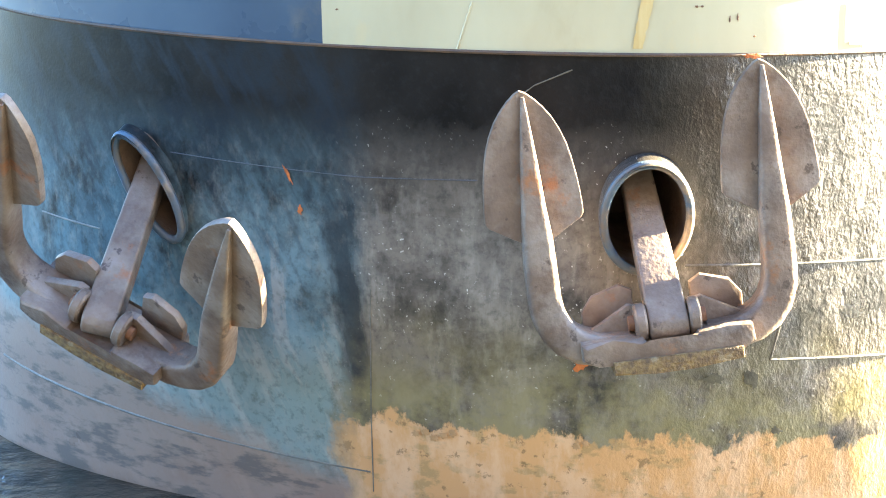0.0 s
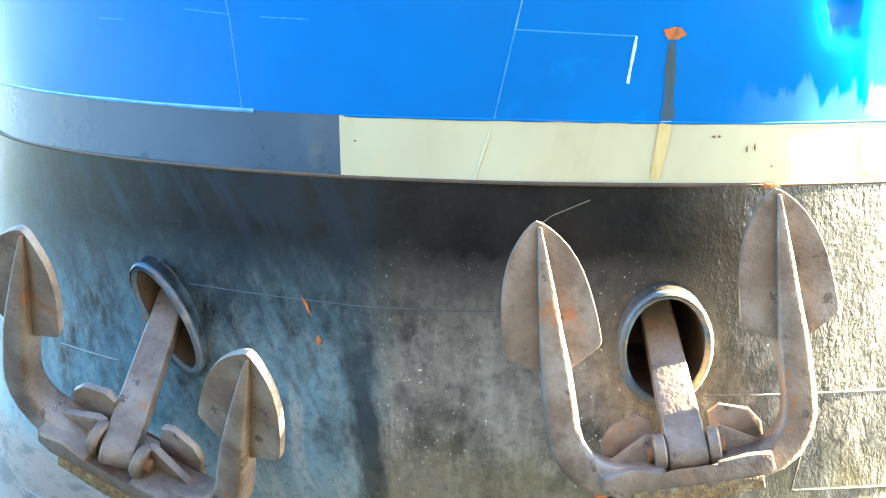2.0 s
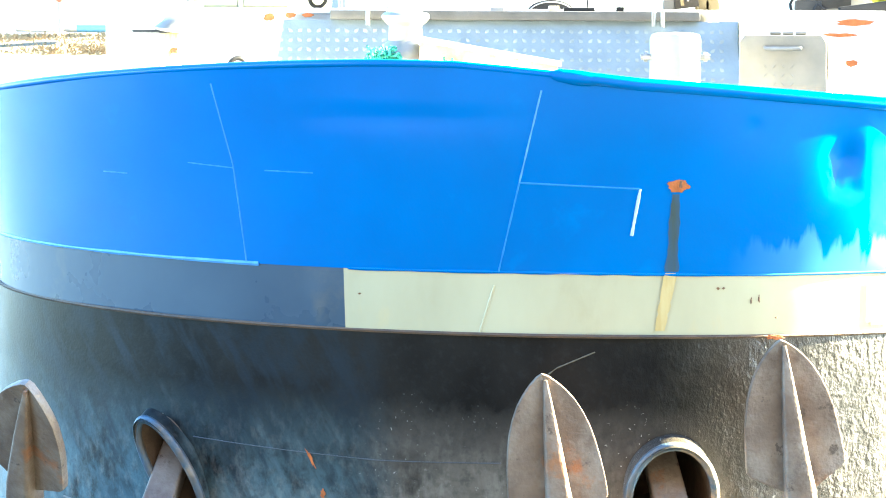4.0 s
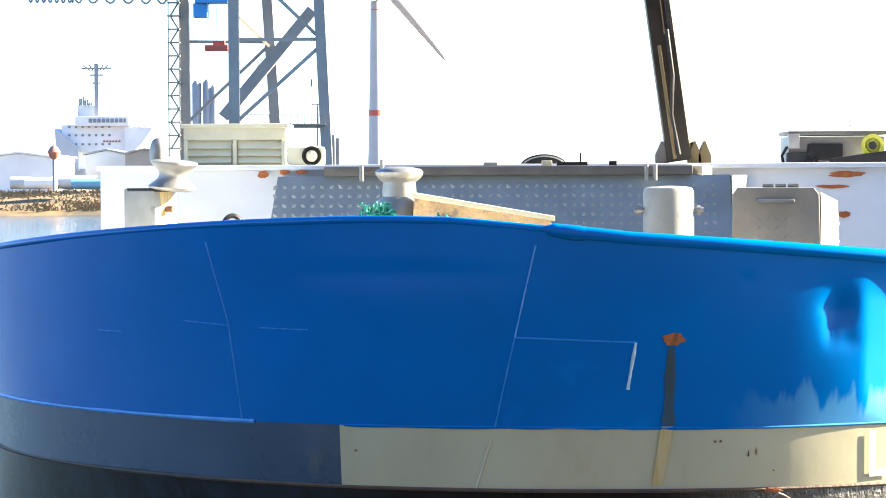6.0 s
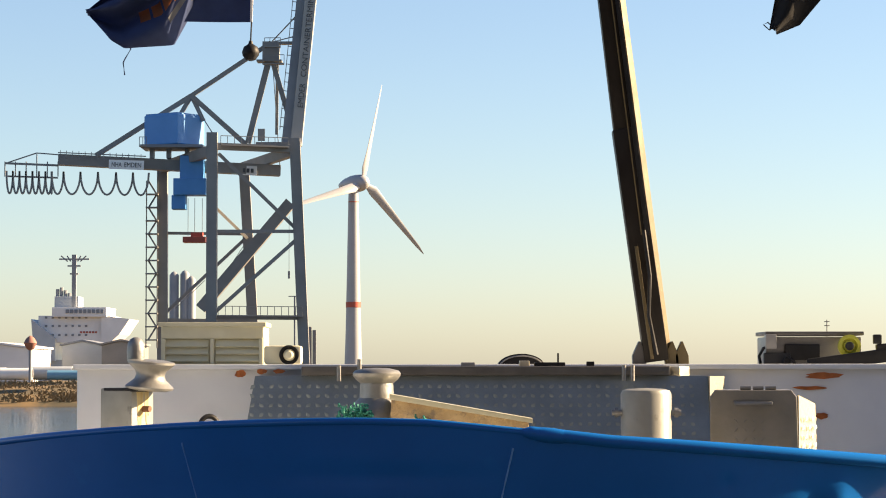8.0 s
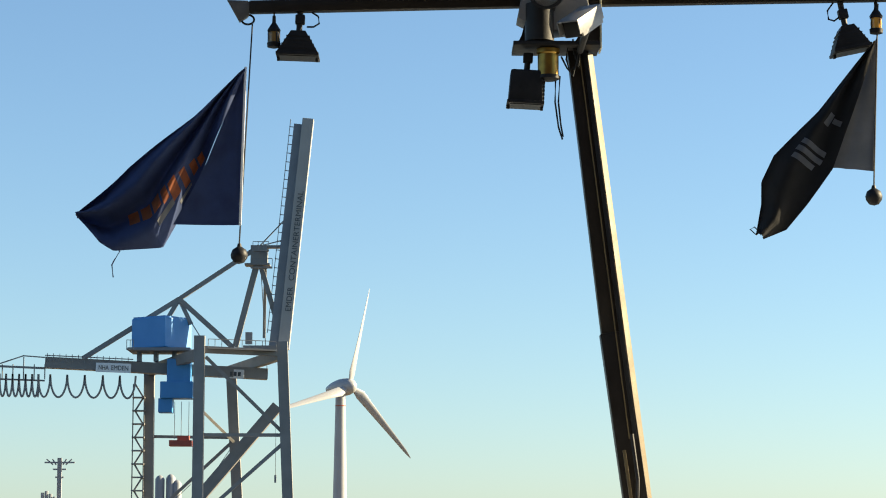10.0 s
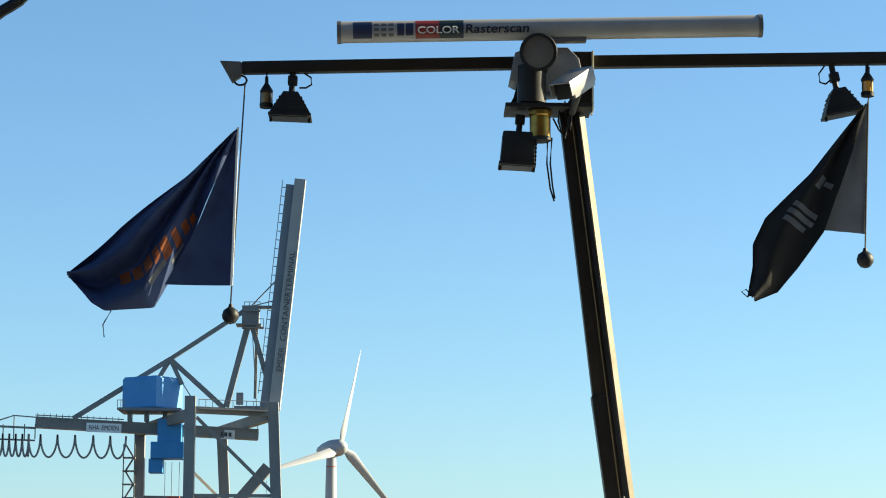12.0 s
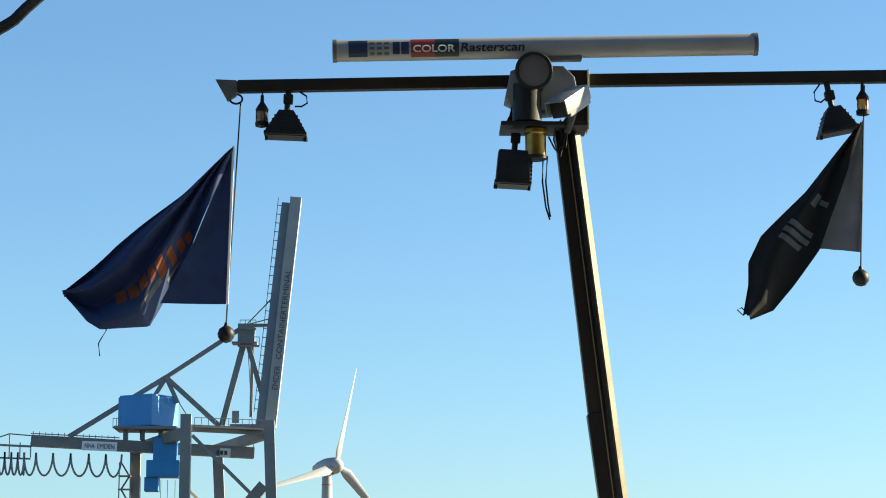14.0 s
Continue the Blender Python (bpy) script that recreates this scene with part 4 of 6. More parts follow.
box(bm, (0.03, 0, 1.19), (0.235, 0.22, 0.022), bevel=0.004)
part("bearing_plate", bm, M_DARK, t)

# mushroom bollard on a wedge-shaped stem fitting
c = (-0.329, 14, 4.36)
t = thing("mooring_bollard", "grey galvanised bollard with a broad cap and flared foot", "bollard", at=Matrix.Translation((c[0], c[1], DECK_Z)))
bm = bmesh.new()
lathe(bm, [(0.16, 0.0), (0.16, 1.03), (0.145, 1.1), (0.095, 1.15), (0.09, 1.23)], m=None)
part("stem", bm, M_GALV, t)
bm = bmesh.new()
lathe(bm, [(0.09, 1.23), (0.115, 1.25), (0.13, 1.27), (0.132, 1.285), (0.12, 1.3), (0.07, 1.312), (0.001, 1.315)])
part("cap", bm, M_GALV, t)
a, b, d, e = (-0.302, 13.75, 4.071), (-0.244, 13.75, 4.245), (0.495, 13.75, 4.12), (0.525, 13.75, 4.071)
t = thing("stem_wedge", "cream-topped timber wedge beside the bollard, chipped and rusty", "wedge")
bm = bmesh.new()
slab(bm, [(a[0], DECK_Z), (b[0], b[2]), (d[0], d[2]), (e[0], DECK_Z)], 13.72, 13.9, bevel=0.006)
part("body", bm, M_WOOD, t)
bm = bmesh.new()
slab(bm, [(b[0] - 0.01, b[2]), (b[0] - 0.01, b[2] + 0.03), (d[0] + 0.02, d[2] + 0.022), (d[0] + 0.02, d[2] - 0.004)], 13.7, 13.92, bevel=0.004)
part("top_plate", bm, M_CREAM, t, "cream painted top")


def rope_tangle(c, r, k, seed):
    random.seed(seed)
    bm = bmesh.new()
    p = Vector(c)
    for _ in range(k):
        pts = []
        q = p + Vector((random.uniform(-r, r), random.uniform(-r, r) * 0.5, random.uniform(-0.5, 0.5) * r))
        d = Vector((random.gauss(0, 1), random.gauss(0, 1), random.gauss(0, 0.8)))
        for _ in range(7):
            pts.append(q.copy())
            d = (d + Vector((random.gauss(0, 0.8), random.gauss(0, 0.8), random.gauss(0, 0.8)))).normalized()
            q += d * r * 0.2
        tube(bm, pts, 0.006, 5)
    t = thing("rope_bundle", "frayed green rope lashed round the bollard foot", "rope")
    tagged(part("strand", bm, M_ROPE, t), kind="stuff")


rope_tangle((-0.45, 13.8, 4.145), 0.07, 80, 3)
rope_tangle((-0.079, 13.68, 4.13), 0.03, 12, 4)

# ring-shaped chock behind the rail
c = (-1.285, 14.4, 4.103)
t = thing("mooring_eye", "dark steel eye standing behind the rail", "fairlead")
bm = bmesh.new()
tube(bm, [Vector((c[0] + 0.05 * math.cos(2 * math.pi * i / 24), c[1] + 0.02 * math.cos(2 * math.pi * i / 24), c[2] - 0.02 + 0.06 * math.sin(2 * math.pi * i / 24))) for i in range(24)], 0.014, 8, True)
rod(bm, (c[0], c[1], DECK_Z), (c[0], c[1], c[2] - 0.07), 0.03)
part("eye", bm, M_DARK, t)

# round post with pins
c = (1.151, 14, 4.298)
t = thing("bitt_post", "grey steel bitt post with a cross pin", "bollard", at=Matrix.Translation((c[0], c[1], DECK_Z)))
h = c[2] - DECK_Z
bm = bmesh.new()
lathe(bm, [(0.14, 0), (0.14, h - 0.03), (0.13, h - 0.008), (0.1, h), (0.001, h + 0.005)], seg=32)
part("post", bm, M_POST, t)
bm = bmesh.new()
rod(bm, (-0.19, -0.02, h - 0.13), (0.19, -0.02, h - 0.13), 0.016)
for s in (-1, 1):
    rod(bm, (s * 0.155, -0.02, h - 0.13), (s * 0.175, -0.02, h - 0.13), 0.026)
part("cross_pin", bm, M_GALV, t)


def tread(bm, x0, x1, z0, z1, y, step, m=None, tilt=0.0, fat=0.24):
    """Raised lozenges of tread plate, alternating in direction."""
    nx, nz = int((x1 - x0) / step), int((z1 - z0) / step)
    for i in range(nx):
        for j in range(nz):
            x, z = x0 + (i + 0.5) * step, z0 + (j + 0.5) * step
            a = radians(45 if (i + j) % 2 else -45)
            u, v = Vector((math.cos(a), 0, math.sin(a))) * step * 0.40, Vector((-math.sin(a), 0, math.cos(a))) * step * fat
            c = Vector((x, y + tilt * (z - z0), z))
            vs = [c + u, c + v, c - u, c - v]
            o = [bm.verts.new(m @ w if m else w) for w in vs]
            w = c + Vector((0, -0.0045, 0))
            k = bm.verts.new(m @ w if m else w)
            for q in range(4):
                bm.faces.new((o[q], o[(q + 1) % 4], k))


# tread-plate locker
a, b = (1.534, 14.3, 4.289), (2.017, 14.3, 4.289)
w, h = b[0] - a[0], a[2] - DECK_Z
t = thing("deck_locker", "aluminium tread-plate locker with a bar handle and chamfered lid", "locker", at=Matrix.Translation((a[0], 14.3, DECK_Z)) @ Matrix.Rotation(radians(-6), 4, "Z"))
bm = bmesh.new()
slab(bm, [(0, 0), (0, h - 0.04), (0.03, h), (w - 0.03, h), (w, h - 0.04), (w + 0.03, 0)], 0, 0.35, bevel=0.008)
part("body", bm, M_LOCKER, t)
bm = bmesh.new()
tread(bm, 0.12, 0.32, h - 0.5, h - 0.1, -0.001, 0.05, fat=0.12)
tagged(part("tread_front", bm, M_LOCKER, t), kind="stuff")
bm = bmesh.new()
for z, k in ((0, 1.2), (h - 0.03, 1.0)):
    for q in ((w + 0.012, 0.02), (w + 0.115 * k, 0.3), (w + 0.012, 0.3)):
        bm.verts.new((q[0], q[1], z if q[0] < w + 0.05 else max(0, z - 0.05)))
bm.verts.ensure_lookup_table()
V = bm.verts
for q in ((0, 1, 4, 3), (1, 2, 5, 4), (2, 0, 3, 5)):
    bm.faces.new([V[i] for i in q])
bm.faces.new((V[3], V[4], V[5]))
tread(bm, 0.02, 0.28, 0.5, h - 0.1, -0.004, 0.05, Matrix.Translation((w + 0.02, 0.02, 0)) @ Matrix.Rotation(radians(68), 4, "Z"))
part("side_panel", bm, M_TREADLIT, t)
bm = bmesh.new()
tube(bm, [(0.14, 0, h - 0.07), (0.14, -0.035, h - 0.075), (w - 0.14, -0.035, h - 0.075), (w - 0.14, 0, h - 0.07)], 0.011, 8)
part("handle", bm, M_GALV, t)
for x in (0.2, 0.27, 0.34):
    bm = bmesh.new()
    rod(bm, (x - 0.03, 0.05, h + 0.012), (x + 0.03, 0.05, h + 0.012), 0.012)
    part("hinge", bm, M_GALV, t)

# white coaming across the ship
a, b = (-2.36, 16.7, 4.421), (4.144, 16.7, 4.421)
t = thing("deck_coaming", "white painted steel coaming with rust spots", "coaming")
bm = bmesh.new()
box(bm, ((a[0] + b[0]) / 2, 18.4, (a[2] + DECK_Z) / 2), (b[0] - a[0], 3.4, a[2] - DECK_Z), bevel=0.02)
part("wall", bm, M_WHITE, t)
bm = bmesh.new()
box(bm, ((a[0] + b[0]) / 2, 16.69, a[2] + 0.0), (b[0] - a[0] + 0.04, 0.06, 0.035), bevel=0.008)
part("lip", bm, M_WHITE, t)


def stain(c, w, h, seed, parent, y):
    random.seed(seed)
    bm = bmesh.new()
    k = 16
    vs = [bm.verts.new((c[0] + w / 2 * math.cos(2 * math.pi * i / k) * (0.7 + 0.5 * random.random()), y, c[2] + h / 2 * math.sin(2 * math.pi * i / k) * (0.7 + 0.5 * random.random()))) for i in range(k)]
    bm.faces.new(vs)
    part("rust_spot", bm, M_RUST, parent)


for i, (c, w, h) in enumerate((((-1.284, 16.7, 4.377), 0.085, 0.05), ((-1.143, 16.7, 4.392), 0.07, 0.035), ((-1.035, 16.7, 4.392), 0.08, 0.03), ((2.537, 16.7, 4.362), 0.24, 0.045),
                               ((2.437, 16.7, 4.281), 0.26, 0.025), ((2.518, 16.7, 4.099), 0.09, 0.045))):
    stain(c, w, h, 60 + i, t, 16.652 if i < 4 else 16.69)

# sloping tread-plate hatch front with its capping
a, b, d = (-1.17, 16.4, 4.363), (1.745, 16.4, 4.352), (-1.233, 16, 4.016)
zt = a[2]
t = thing("hatch", "grey tread-plate hatch front with capping rail and hinges", "hatch")
bm = bmesh.new()
k = (16.4 - 15.9) / (zt - DECK_Z)
vs = [(d[0] - 0.12, 15.9, DECK_Z), (b[0], 15.9, DECK_Z), (b[0], 16.4, zt), (a[0], 16.4, zt)]
back = [(x, 16.66, z) for x, y, z in vs]
A, B = [bm.verts.new(v) for v in vs], [bm.verts.new(v) for v in back]
bm.faces.new(A)
bm.faces.new(B[::-1])
for i in range(4):
    bm.faces.new((A[i], B[i], B[(i + 1) % 4], A[(i + 1) % 4]))
part("front_plate", bm, M_CHECK, t)
bm = bmesh.new()
tread(bm, d[0] + 0.02, b[0] - 0.03, zt - 0.40, zt - 0.01, 16.4 - k * 0.40 - 0.002, 0.06, None, k)
tagged(part("tread", bm, M_CHECK, t), kind="stuff")
bm = bmesh.new()
e = (1.883, 16.4, 4.352)
for z in (DECK_Z, zt - 0.004):
    for q in ((b[0] + 0.003, 16.3), (e[0], 16.64), (b[0] + 0.003, 16.64)):
        bm.verts.new((q[0], q[1], z))
bm.verts.ensure_lookup_table()
V = bm.verts
for q in ((0, 1, 4, 3), (1, 2, 5, 4), (2, 0, 3, 5)):
    bm.faces.new([V[i] for i in q])
bm.faces.new((V[3], V[4], V[5]))
part("end_plate", bm, M_TREADLIT, t)
f, g = (-0.869, 16.5, 4.436), (1.499, 16.5, 4.425)
bm = bmesh.new()
box(bm, ((f[0] + g[0]) / 2, 16.5, 4.395), (g[0] - f[0], 0.3, 0.06), bevel=0.008)
part("capping", bm, M_CAP, t)
bm = bmesh.new()
box(bm, (g[0] + 0.02, 16.5, 4.39), (0.13, 0.2, 0.065), Matrix.Rotation(radians(55), 3, "Z"), bevel=0.006)
part("capping_end", bm, M_TREADLIT, t)
for x in (612, 648, 1110, 1125):
    c = (f[0] + (x - 546) * (g[0] - f[0]) / 646, 0, 0)
    bm = bmesh.new()
    rod(bm, (c[0], 16.3, 4.33), (c[0], 16.3, 4.47 if x == 648 else 4.43), 0.014)
    part("hinge_pin", bm, M_GALV, t)

for (c, sz, mt) in (((0.567, 16.5, 4.45), (0.065, 0.1, 0.04), M_TREADLIT), ((0.786, 16.5, 4.478), (0.012, 0.012, 0.09), M_DARK), ((0.731, 16.5, 4.446), (0.2, 0.06, 0.03), M_DARK),
                    ((0.995, 16.5, 4.445), (0.05, 0.05, 0.035), M_DARK), ((0.202, 16.6, 4.45), (0.09, 0.1, 0.03), M_LGREY)):
    bm = bmesh.new()
    box(bm, (c[0], 16.5, 4.42 + sz[2] / 2), sz, bevel=0.004)
    part("fitting", bm, mt, t)

# louvred vent box behind the coaming
a, b = (-1.913, 17.6, 4.716), (-1.197, 17.6, 4.426)
t = thing("vent_box", "beige louvred ventilation box on the coaming", "vent")
w, h = b[0] - a[0], a[2] - 4.41
bm = bmesh.new()
box(bm, ((a[0] + b[0]) / 2, 17.9, 4.41 + h / 2), (w, 0.5, h), bevel=0.01)
part("body", bm, M_BEIGE, t)
bm = bmesh.new()
box(bm, ((a[0] + b[0]) / 2, 17.88, 4.41 + h), (w + 0.03, 0.56, 0.03), bevel=0.006)
part("lid", bm, M_BEIGE, t)
bm = bmesh.new()
box(bm, ((a[0] + b[0]) / 2, 17.64, 4.41 + h * 0.83), (w - 0.01, 0.05, h * 0.3), bevel=0.006)
part("fascia", bm, M_BEIGE, t)
for j, x in enumerate((a[0] + 0.02, (a[0] + b[0]) / 2, b[0] - 0.02)):
    bm = bmesh.new()
    box(bm, (x, 17.63, 4.41 + h * 0.35), (0.028, 0.05, h * 0.66), bevel=0.004)
    part("stile", bm, M_BEIGE, t)
for j in range(2):
    for i in range(4):
        bm = bmesh.new()
        x = a[0] + w * (0.25 + 0.5 * j)
        box(bm, (x, 17.63, 4.435 + 0.05 * i), (w / 2 - 0.05, 0.012, 0.058), Matrix.Rotation(radians(-35), 3, "X"))
        part("slat", bm, M_BEIGE, t)

# horn
c = (-1.036, 17.2, 4.502)
t = thing("ship_horn", "beige horn housing with a dark bell mouth", "horn")
bm = bmesh.new()
box(bm, (c[0], 17.2, c[2]), (0.25, 0.22, 0.125), bevel=0.02)
part("housing", bm, M_BEIGE, t)
m = Matrix.Translation((c[0] + 0.045, 17.09, c[2])) @ Matrix.Rotation(radians(90), 4, "X")
bm = bmesh.new()
lathe(bm, [(0.03, -0.06), (0.04, 0.0), (0.062, 0.012), (0.066, 0.02), (0.055, 0.018), (0.03, -0.02), (0.001, -0.03)], m=m)
part("bell", bm, M_DARK, t)
bm = bmesh.new()
lathe(bm, [(0.03, 0.0), (0.032, 0.03), (0.02, 0.04), (0.001, 0.04)], m=m)
part("plug", bm, M_BEIGE, t)
bm = bmesh.new()
box(bm, (c[0], 17.2, (c[2] - 0.06 + 4.4) / 2), (0.08, 0.08, max(0.02, c[2] - 0.06 - 4.4)))
part("foot", bm, M_GALV, t)

# half-round black cover
c = (0.602, 18.2, 4.443)
t = thing("round_cover", "half-round black cover on the deck", "cover")
bm = bmesh.new()
prof = [(0.175 * math.cos(math.pi * i / 20), 0.105 * math.sin(math.pi * i / 20)) for i in range(21)]
slab(bm, prof, 0, 0.22, Matrix.Translation((c[0], 18.1, 4.41)), bevel=0.008)
part("shell", bm, M_DARK, t)
bm = bmesh.new()
tube(bm, [(c[0] + 0.16 * math.cos(math.pi * i / 20), 18.09, 4.41 + 0.09 * math.sin(math.pi * i / 20)) for i in range(21)], 0.006, 6)
part("rim", bm, M_GREY, t)

# hose reel machine
c, e = (2.461, 19, 4.689), (3.178, 19, 4.428)
t = thing("hose_reel", "dark hydraulic unit with a yellow-green hose reel", "winch")
bm = bmesh.new()
box(bm, ((c[0] + e[0]) / 2, 19.3, (c[2] - 0.045 + 4.4) / 2), (e[0] - c[0], 0.5, c[2] - 0.045 - 4.4), bevel=0.01)
part("body", bm, M_GREY, t)
bm = bmesh.new()
box(bm, ((c[0] + e[0]) / 2, 19.28, c[2] - 0.02), (e[0] - c[0] + 0.02, 0.6, 0.03), bevel=0.008)
part("top", bm, M_CAP, t)
bm = bmesh.new()
box(bm, (c[0] + 0.08, 19.02, 4.46), (0.2, 0.06, 0.13), bevel=0.01)
part("pump", bm, M_GREYDARK, t)
bm = bmesh.new()
box(bm, (c[0] + 0.03, 19.0, c[2] - 0.08), (0.08, 0.1, 0.11), bevel=0.008)
part("valve_box", bm, M_GREY, t)
# black block stands in for the shaded opening in the body
bm = bmesh.new()
box(bm, (c[0] + 0.27, 19.03, c[2] - 0.16), (0.26, 0.06, 0.12), bevel=0.01)
part("dark_opening", bm, M_DARK, t)
bm = bmesh.new()
tube(bm, [(c[0] - 0.03, 19.05, 4.41), (c[0] - 0.05, 19.05, 4.5), (c[0] - 0.02, 19.02, 4.56), (c[0] + 0.02, 19.0, 4.57)], 0.012, 6)
tube(bm, [(c[0] + 0.1, 18.98, 4.42), (c[0] + 0.14, 18.96, 4.5), (c[0] + 0.2, 18.97, 4.46), (c[0] + 0.22, 19.0, 4.41)], 0.012, 6)
part("hose", bm, M_DARK, t)
r = (3.066, 18.8, 4.574)
m = Matrix.Translation((r[0], 18.95, r[2])) @ Matrix.Rotation(radians(90), 4, "X")
bm = bmesh.new()
lathe(bm, [(0.083, 0), (0.085, 0.05), (0.06, 0.055), (0.045, 0.03), (0.04, 0.05), (0.001, 0.05)], m=m)
reel = part("reel", bm, M_YELLOW, t, "yellow-green plastic reel")
bm = bmesh.new()
lathe(bm, [(0.033, 0.05), (0.03, 0.065), (0.015, 0.07), (0.001, 0.07)], m=m)
part("hub", bm, M_GREYDARK, reel)
bm = bmesh.new()
p, q = (2.743, 18.8, 4.428), (3.83, 18.8, 4.574)
beam(bm, p, q, 0.1, 0.1, 0.01)
beam(bm, (3.245, 18.8, 4.561), (3.58, 18.8, 4.595), 0.07, 0.05, 0.01)
box(bm, (3.254, 18.8, 4.624), (0.06, 0.06, 0.07), bevel=0.01)
part("boom", bm, M_DARK, t)
c = (2.944, 19.2, 4.761)
bm = bmesh.new()
rod(bm, (c[0], 19.2, 4.6), (c[0], 19.2, c[2] + 0.015), 0.004, seg=6)
for z in (0.0, -0.03):
    rod(bm, (c[0] - 0.02, 19.2, c[2] + z), (c[0] + 0.02, 19.2, c[2] + z), 0.003, seg=6)
part("aerial", bm, M_GREY, t)

# ---- the folding mast with its yard and gear ----
B0, B1, B2 = Vector((1.551, 18, 4.459)), Vector((1.335, 18, 6.056)), Vector((1.093, 18, 8.169))
t = thing("signal_mast", "brown steel folding mast raised behind the coaming", "mast")
lean = (B2 - B0).normalized()
bm = bmesh.new()
beam(bm, B0, B1 + lean * 0.05, 0.17, 0.14, 0.01, up=(0, -1, 0))
part("lower_section", bm, M_MAST, t)
bm = bmesh.new()
beam(bm, B1, B2, 0.15, 0.12, 0.01, up=(0, -1, 0))
part("upper_section", bm, M_MAST, t)
for dx, w, mt in ((0.005, 0.009, M_MASTLIT), (0.045, 0.03, M_DARK)):
    bm = bmesh.new()
    o = Vector((dx, -0.072, 0))
    beam(bm, B0 + o + lean * 0.9, B2 + o, w, 0.012, 0.002, up=(0, -1, 0))
    part("cable_rail", bm, mt, t)
# strip coloured pale and turned sunward to stand in for the mast's lit side
bm = bmesh.new()
o = Vector((0.088, -0.034, 0))
beam(bm, B0 + o, B2 + o + Vector((0, 0, -0.05)), 0.075, 0.014, 0.003, up=(0.82, -0.57, 0))
part("sunlit_side_strip", bm, M_MASTLIT, t, "pale strip standing in for the mast's sunlit side")
p, q = (1.405, 17.9, 5.27), (1.499, 17.9, 4.625)
bm = bmesh.new()
beam(bm, p, (q[0] + 0.015, q[1], q[2] - 0.15), 0.022, 0.03, 0.003, up=(0, -1, 0))
part("stay_bar", bm, M_MASTLIT, t)
bm = bmesh.new()
tube(bm, [(1.459, 17.88, 5.381), (1.497, 17.86, 5.062), (1.489, 17.87, 4.784), (1.545, 17.88, 4.506)], 0.014, 8)
part("cable", bm, M_DARK, t)
# the two right-hand plates get the sunlit tone as their colour
for dx, mt in ((-0.115, M_CAP), (0.115, M_MASTLIT), (0.185, M_MASTLIT)):
    bm = bmesh.new()
    slab(bm, [(-0.05, 0), (-0.055, 0.1), (-0.01, 0.2), (0.0, 0.2), (0.04, 0.1), (0.045, 0)], -0.05, 0.05, Matrix.Translation((B0.x + dx, 18.0, 4.4)), bevel=0.004)
    part("hinge_plate", bm, mt, t)
bm = bmesh.new()
box(bm, (B0.x, 18.0, 4.415), (0.36, 0.3, 0.03), bevel=0.005)
part("base_plate", bm, M_CAP, t)

# yard
ya, yb, yc = Vector((-1.27, 18, 8.458)), Vector((0.959, 18, 8.515)), Vector((3.709, 18, 8.572))
t = thing("mast_yard", "dark steel yard across the mast top", "yard")
bm = bmesh.new()
beam(bm, yb, ya, 0.085, 0.09, 0.012)
part("arm", bm, M_MAST, t)
bm = bmesh.new()
beam(bm, yb, yc, 0.085, 0.09, 0.012)
part("arm", bm, M_MAST, t)
bm = bmesh.new()
e = ya + Vector((-0.06, 0, -0.01))
slab(bm, [(-0.1, 0.06), (0.05, 0.055), (0.08, 0.02), (0.05, -0.06), (-0.01, -0.1)], -0.03, 0.03, Matrix.Translation(e), bevel=0.006)
part("end_bracket", bm, M_CAP, t)
bm = bmesh.new()
tube(bm, [e + Vector((0.05 + 0.045 * math.cos(2 * math.pi * i / 20), 0, -0.08 + 0.035 * math.sin(2 * math.pi * i / 20))) for i in range(20)], 0.008, 6, True)
part("ring", bm, M_DARK, t)

# radar scanner
s0, s1 = Vector((-0.563, 17.75, 8.668)), Vector((2.449, 17.75, 8.74))
t = thing("radar_scanner", "long grey tubular radar scanner with coloured panels", "radar")
sd = (s1 - s0).normalized()
bm = bmesh.new()
rod(bm, s0, s1, 0.078, seg=28)
part("tube", bm, M_LGREY, t)
for a, b in ((s0 - sd * 0.015, s0 + sd * 0.015), (s1 - sd * 0.015, s1 + sd * 0.015)):
    bm = bmesh.new()
    rod(bm, a, b, 0.083, seg=28)
    part("end_cap", bm, M_CAP, t)
bm = bmesh.new()
mid = (s0 + s1) / 2
beam(bm, mid + sd * -0.14 + Vector((0, 0, -0.085)), mid + sd * 0.26 + Vector((0, 0, -0.085)), 0.08, 0.03, 0.005)
part("mounting", bm, M_CAP, t)


def on_tube(x0, x1, h0, h1, material, name, rr=0.0795):
    """A curved decal on the scanner's front, from x0 to x1 metres along it and h0 to h1 up its front."""
    bm = bmesh.new()
    up = Vector((0, 0, 1))
    up = (up - sd * up.dot(sd)).normalized()
    fr = sd.cross(up).normalized()
    if fr.y > 0:
        fr = -fr
    rows = []
    for i in range(9):
        h = h0 + (h1 - h0) * i / 8
        a = math.asin(max(-1, min(1, h / rr)))
        o = fr * math.cos(a) * rr + up * math.sin(a) * rr
        rows.append([bm.verts.new(s0 + sd * x + o) for x in (x0, x1)])
    for A, B in zip(rows, rows[1:]):
        bm.faces.new((A[0], A[1], B[1], B[0]))
    part(name, bm, material, t)


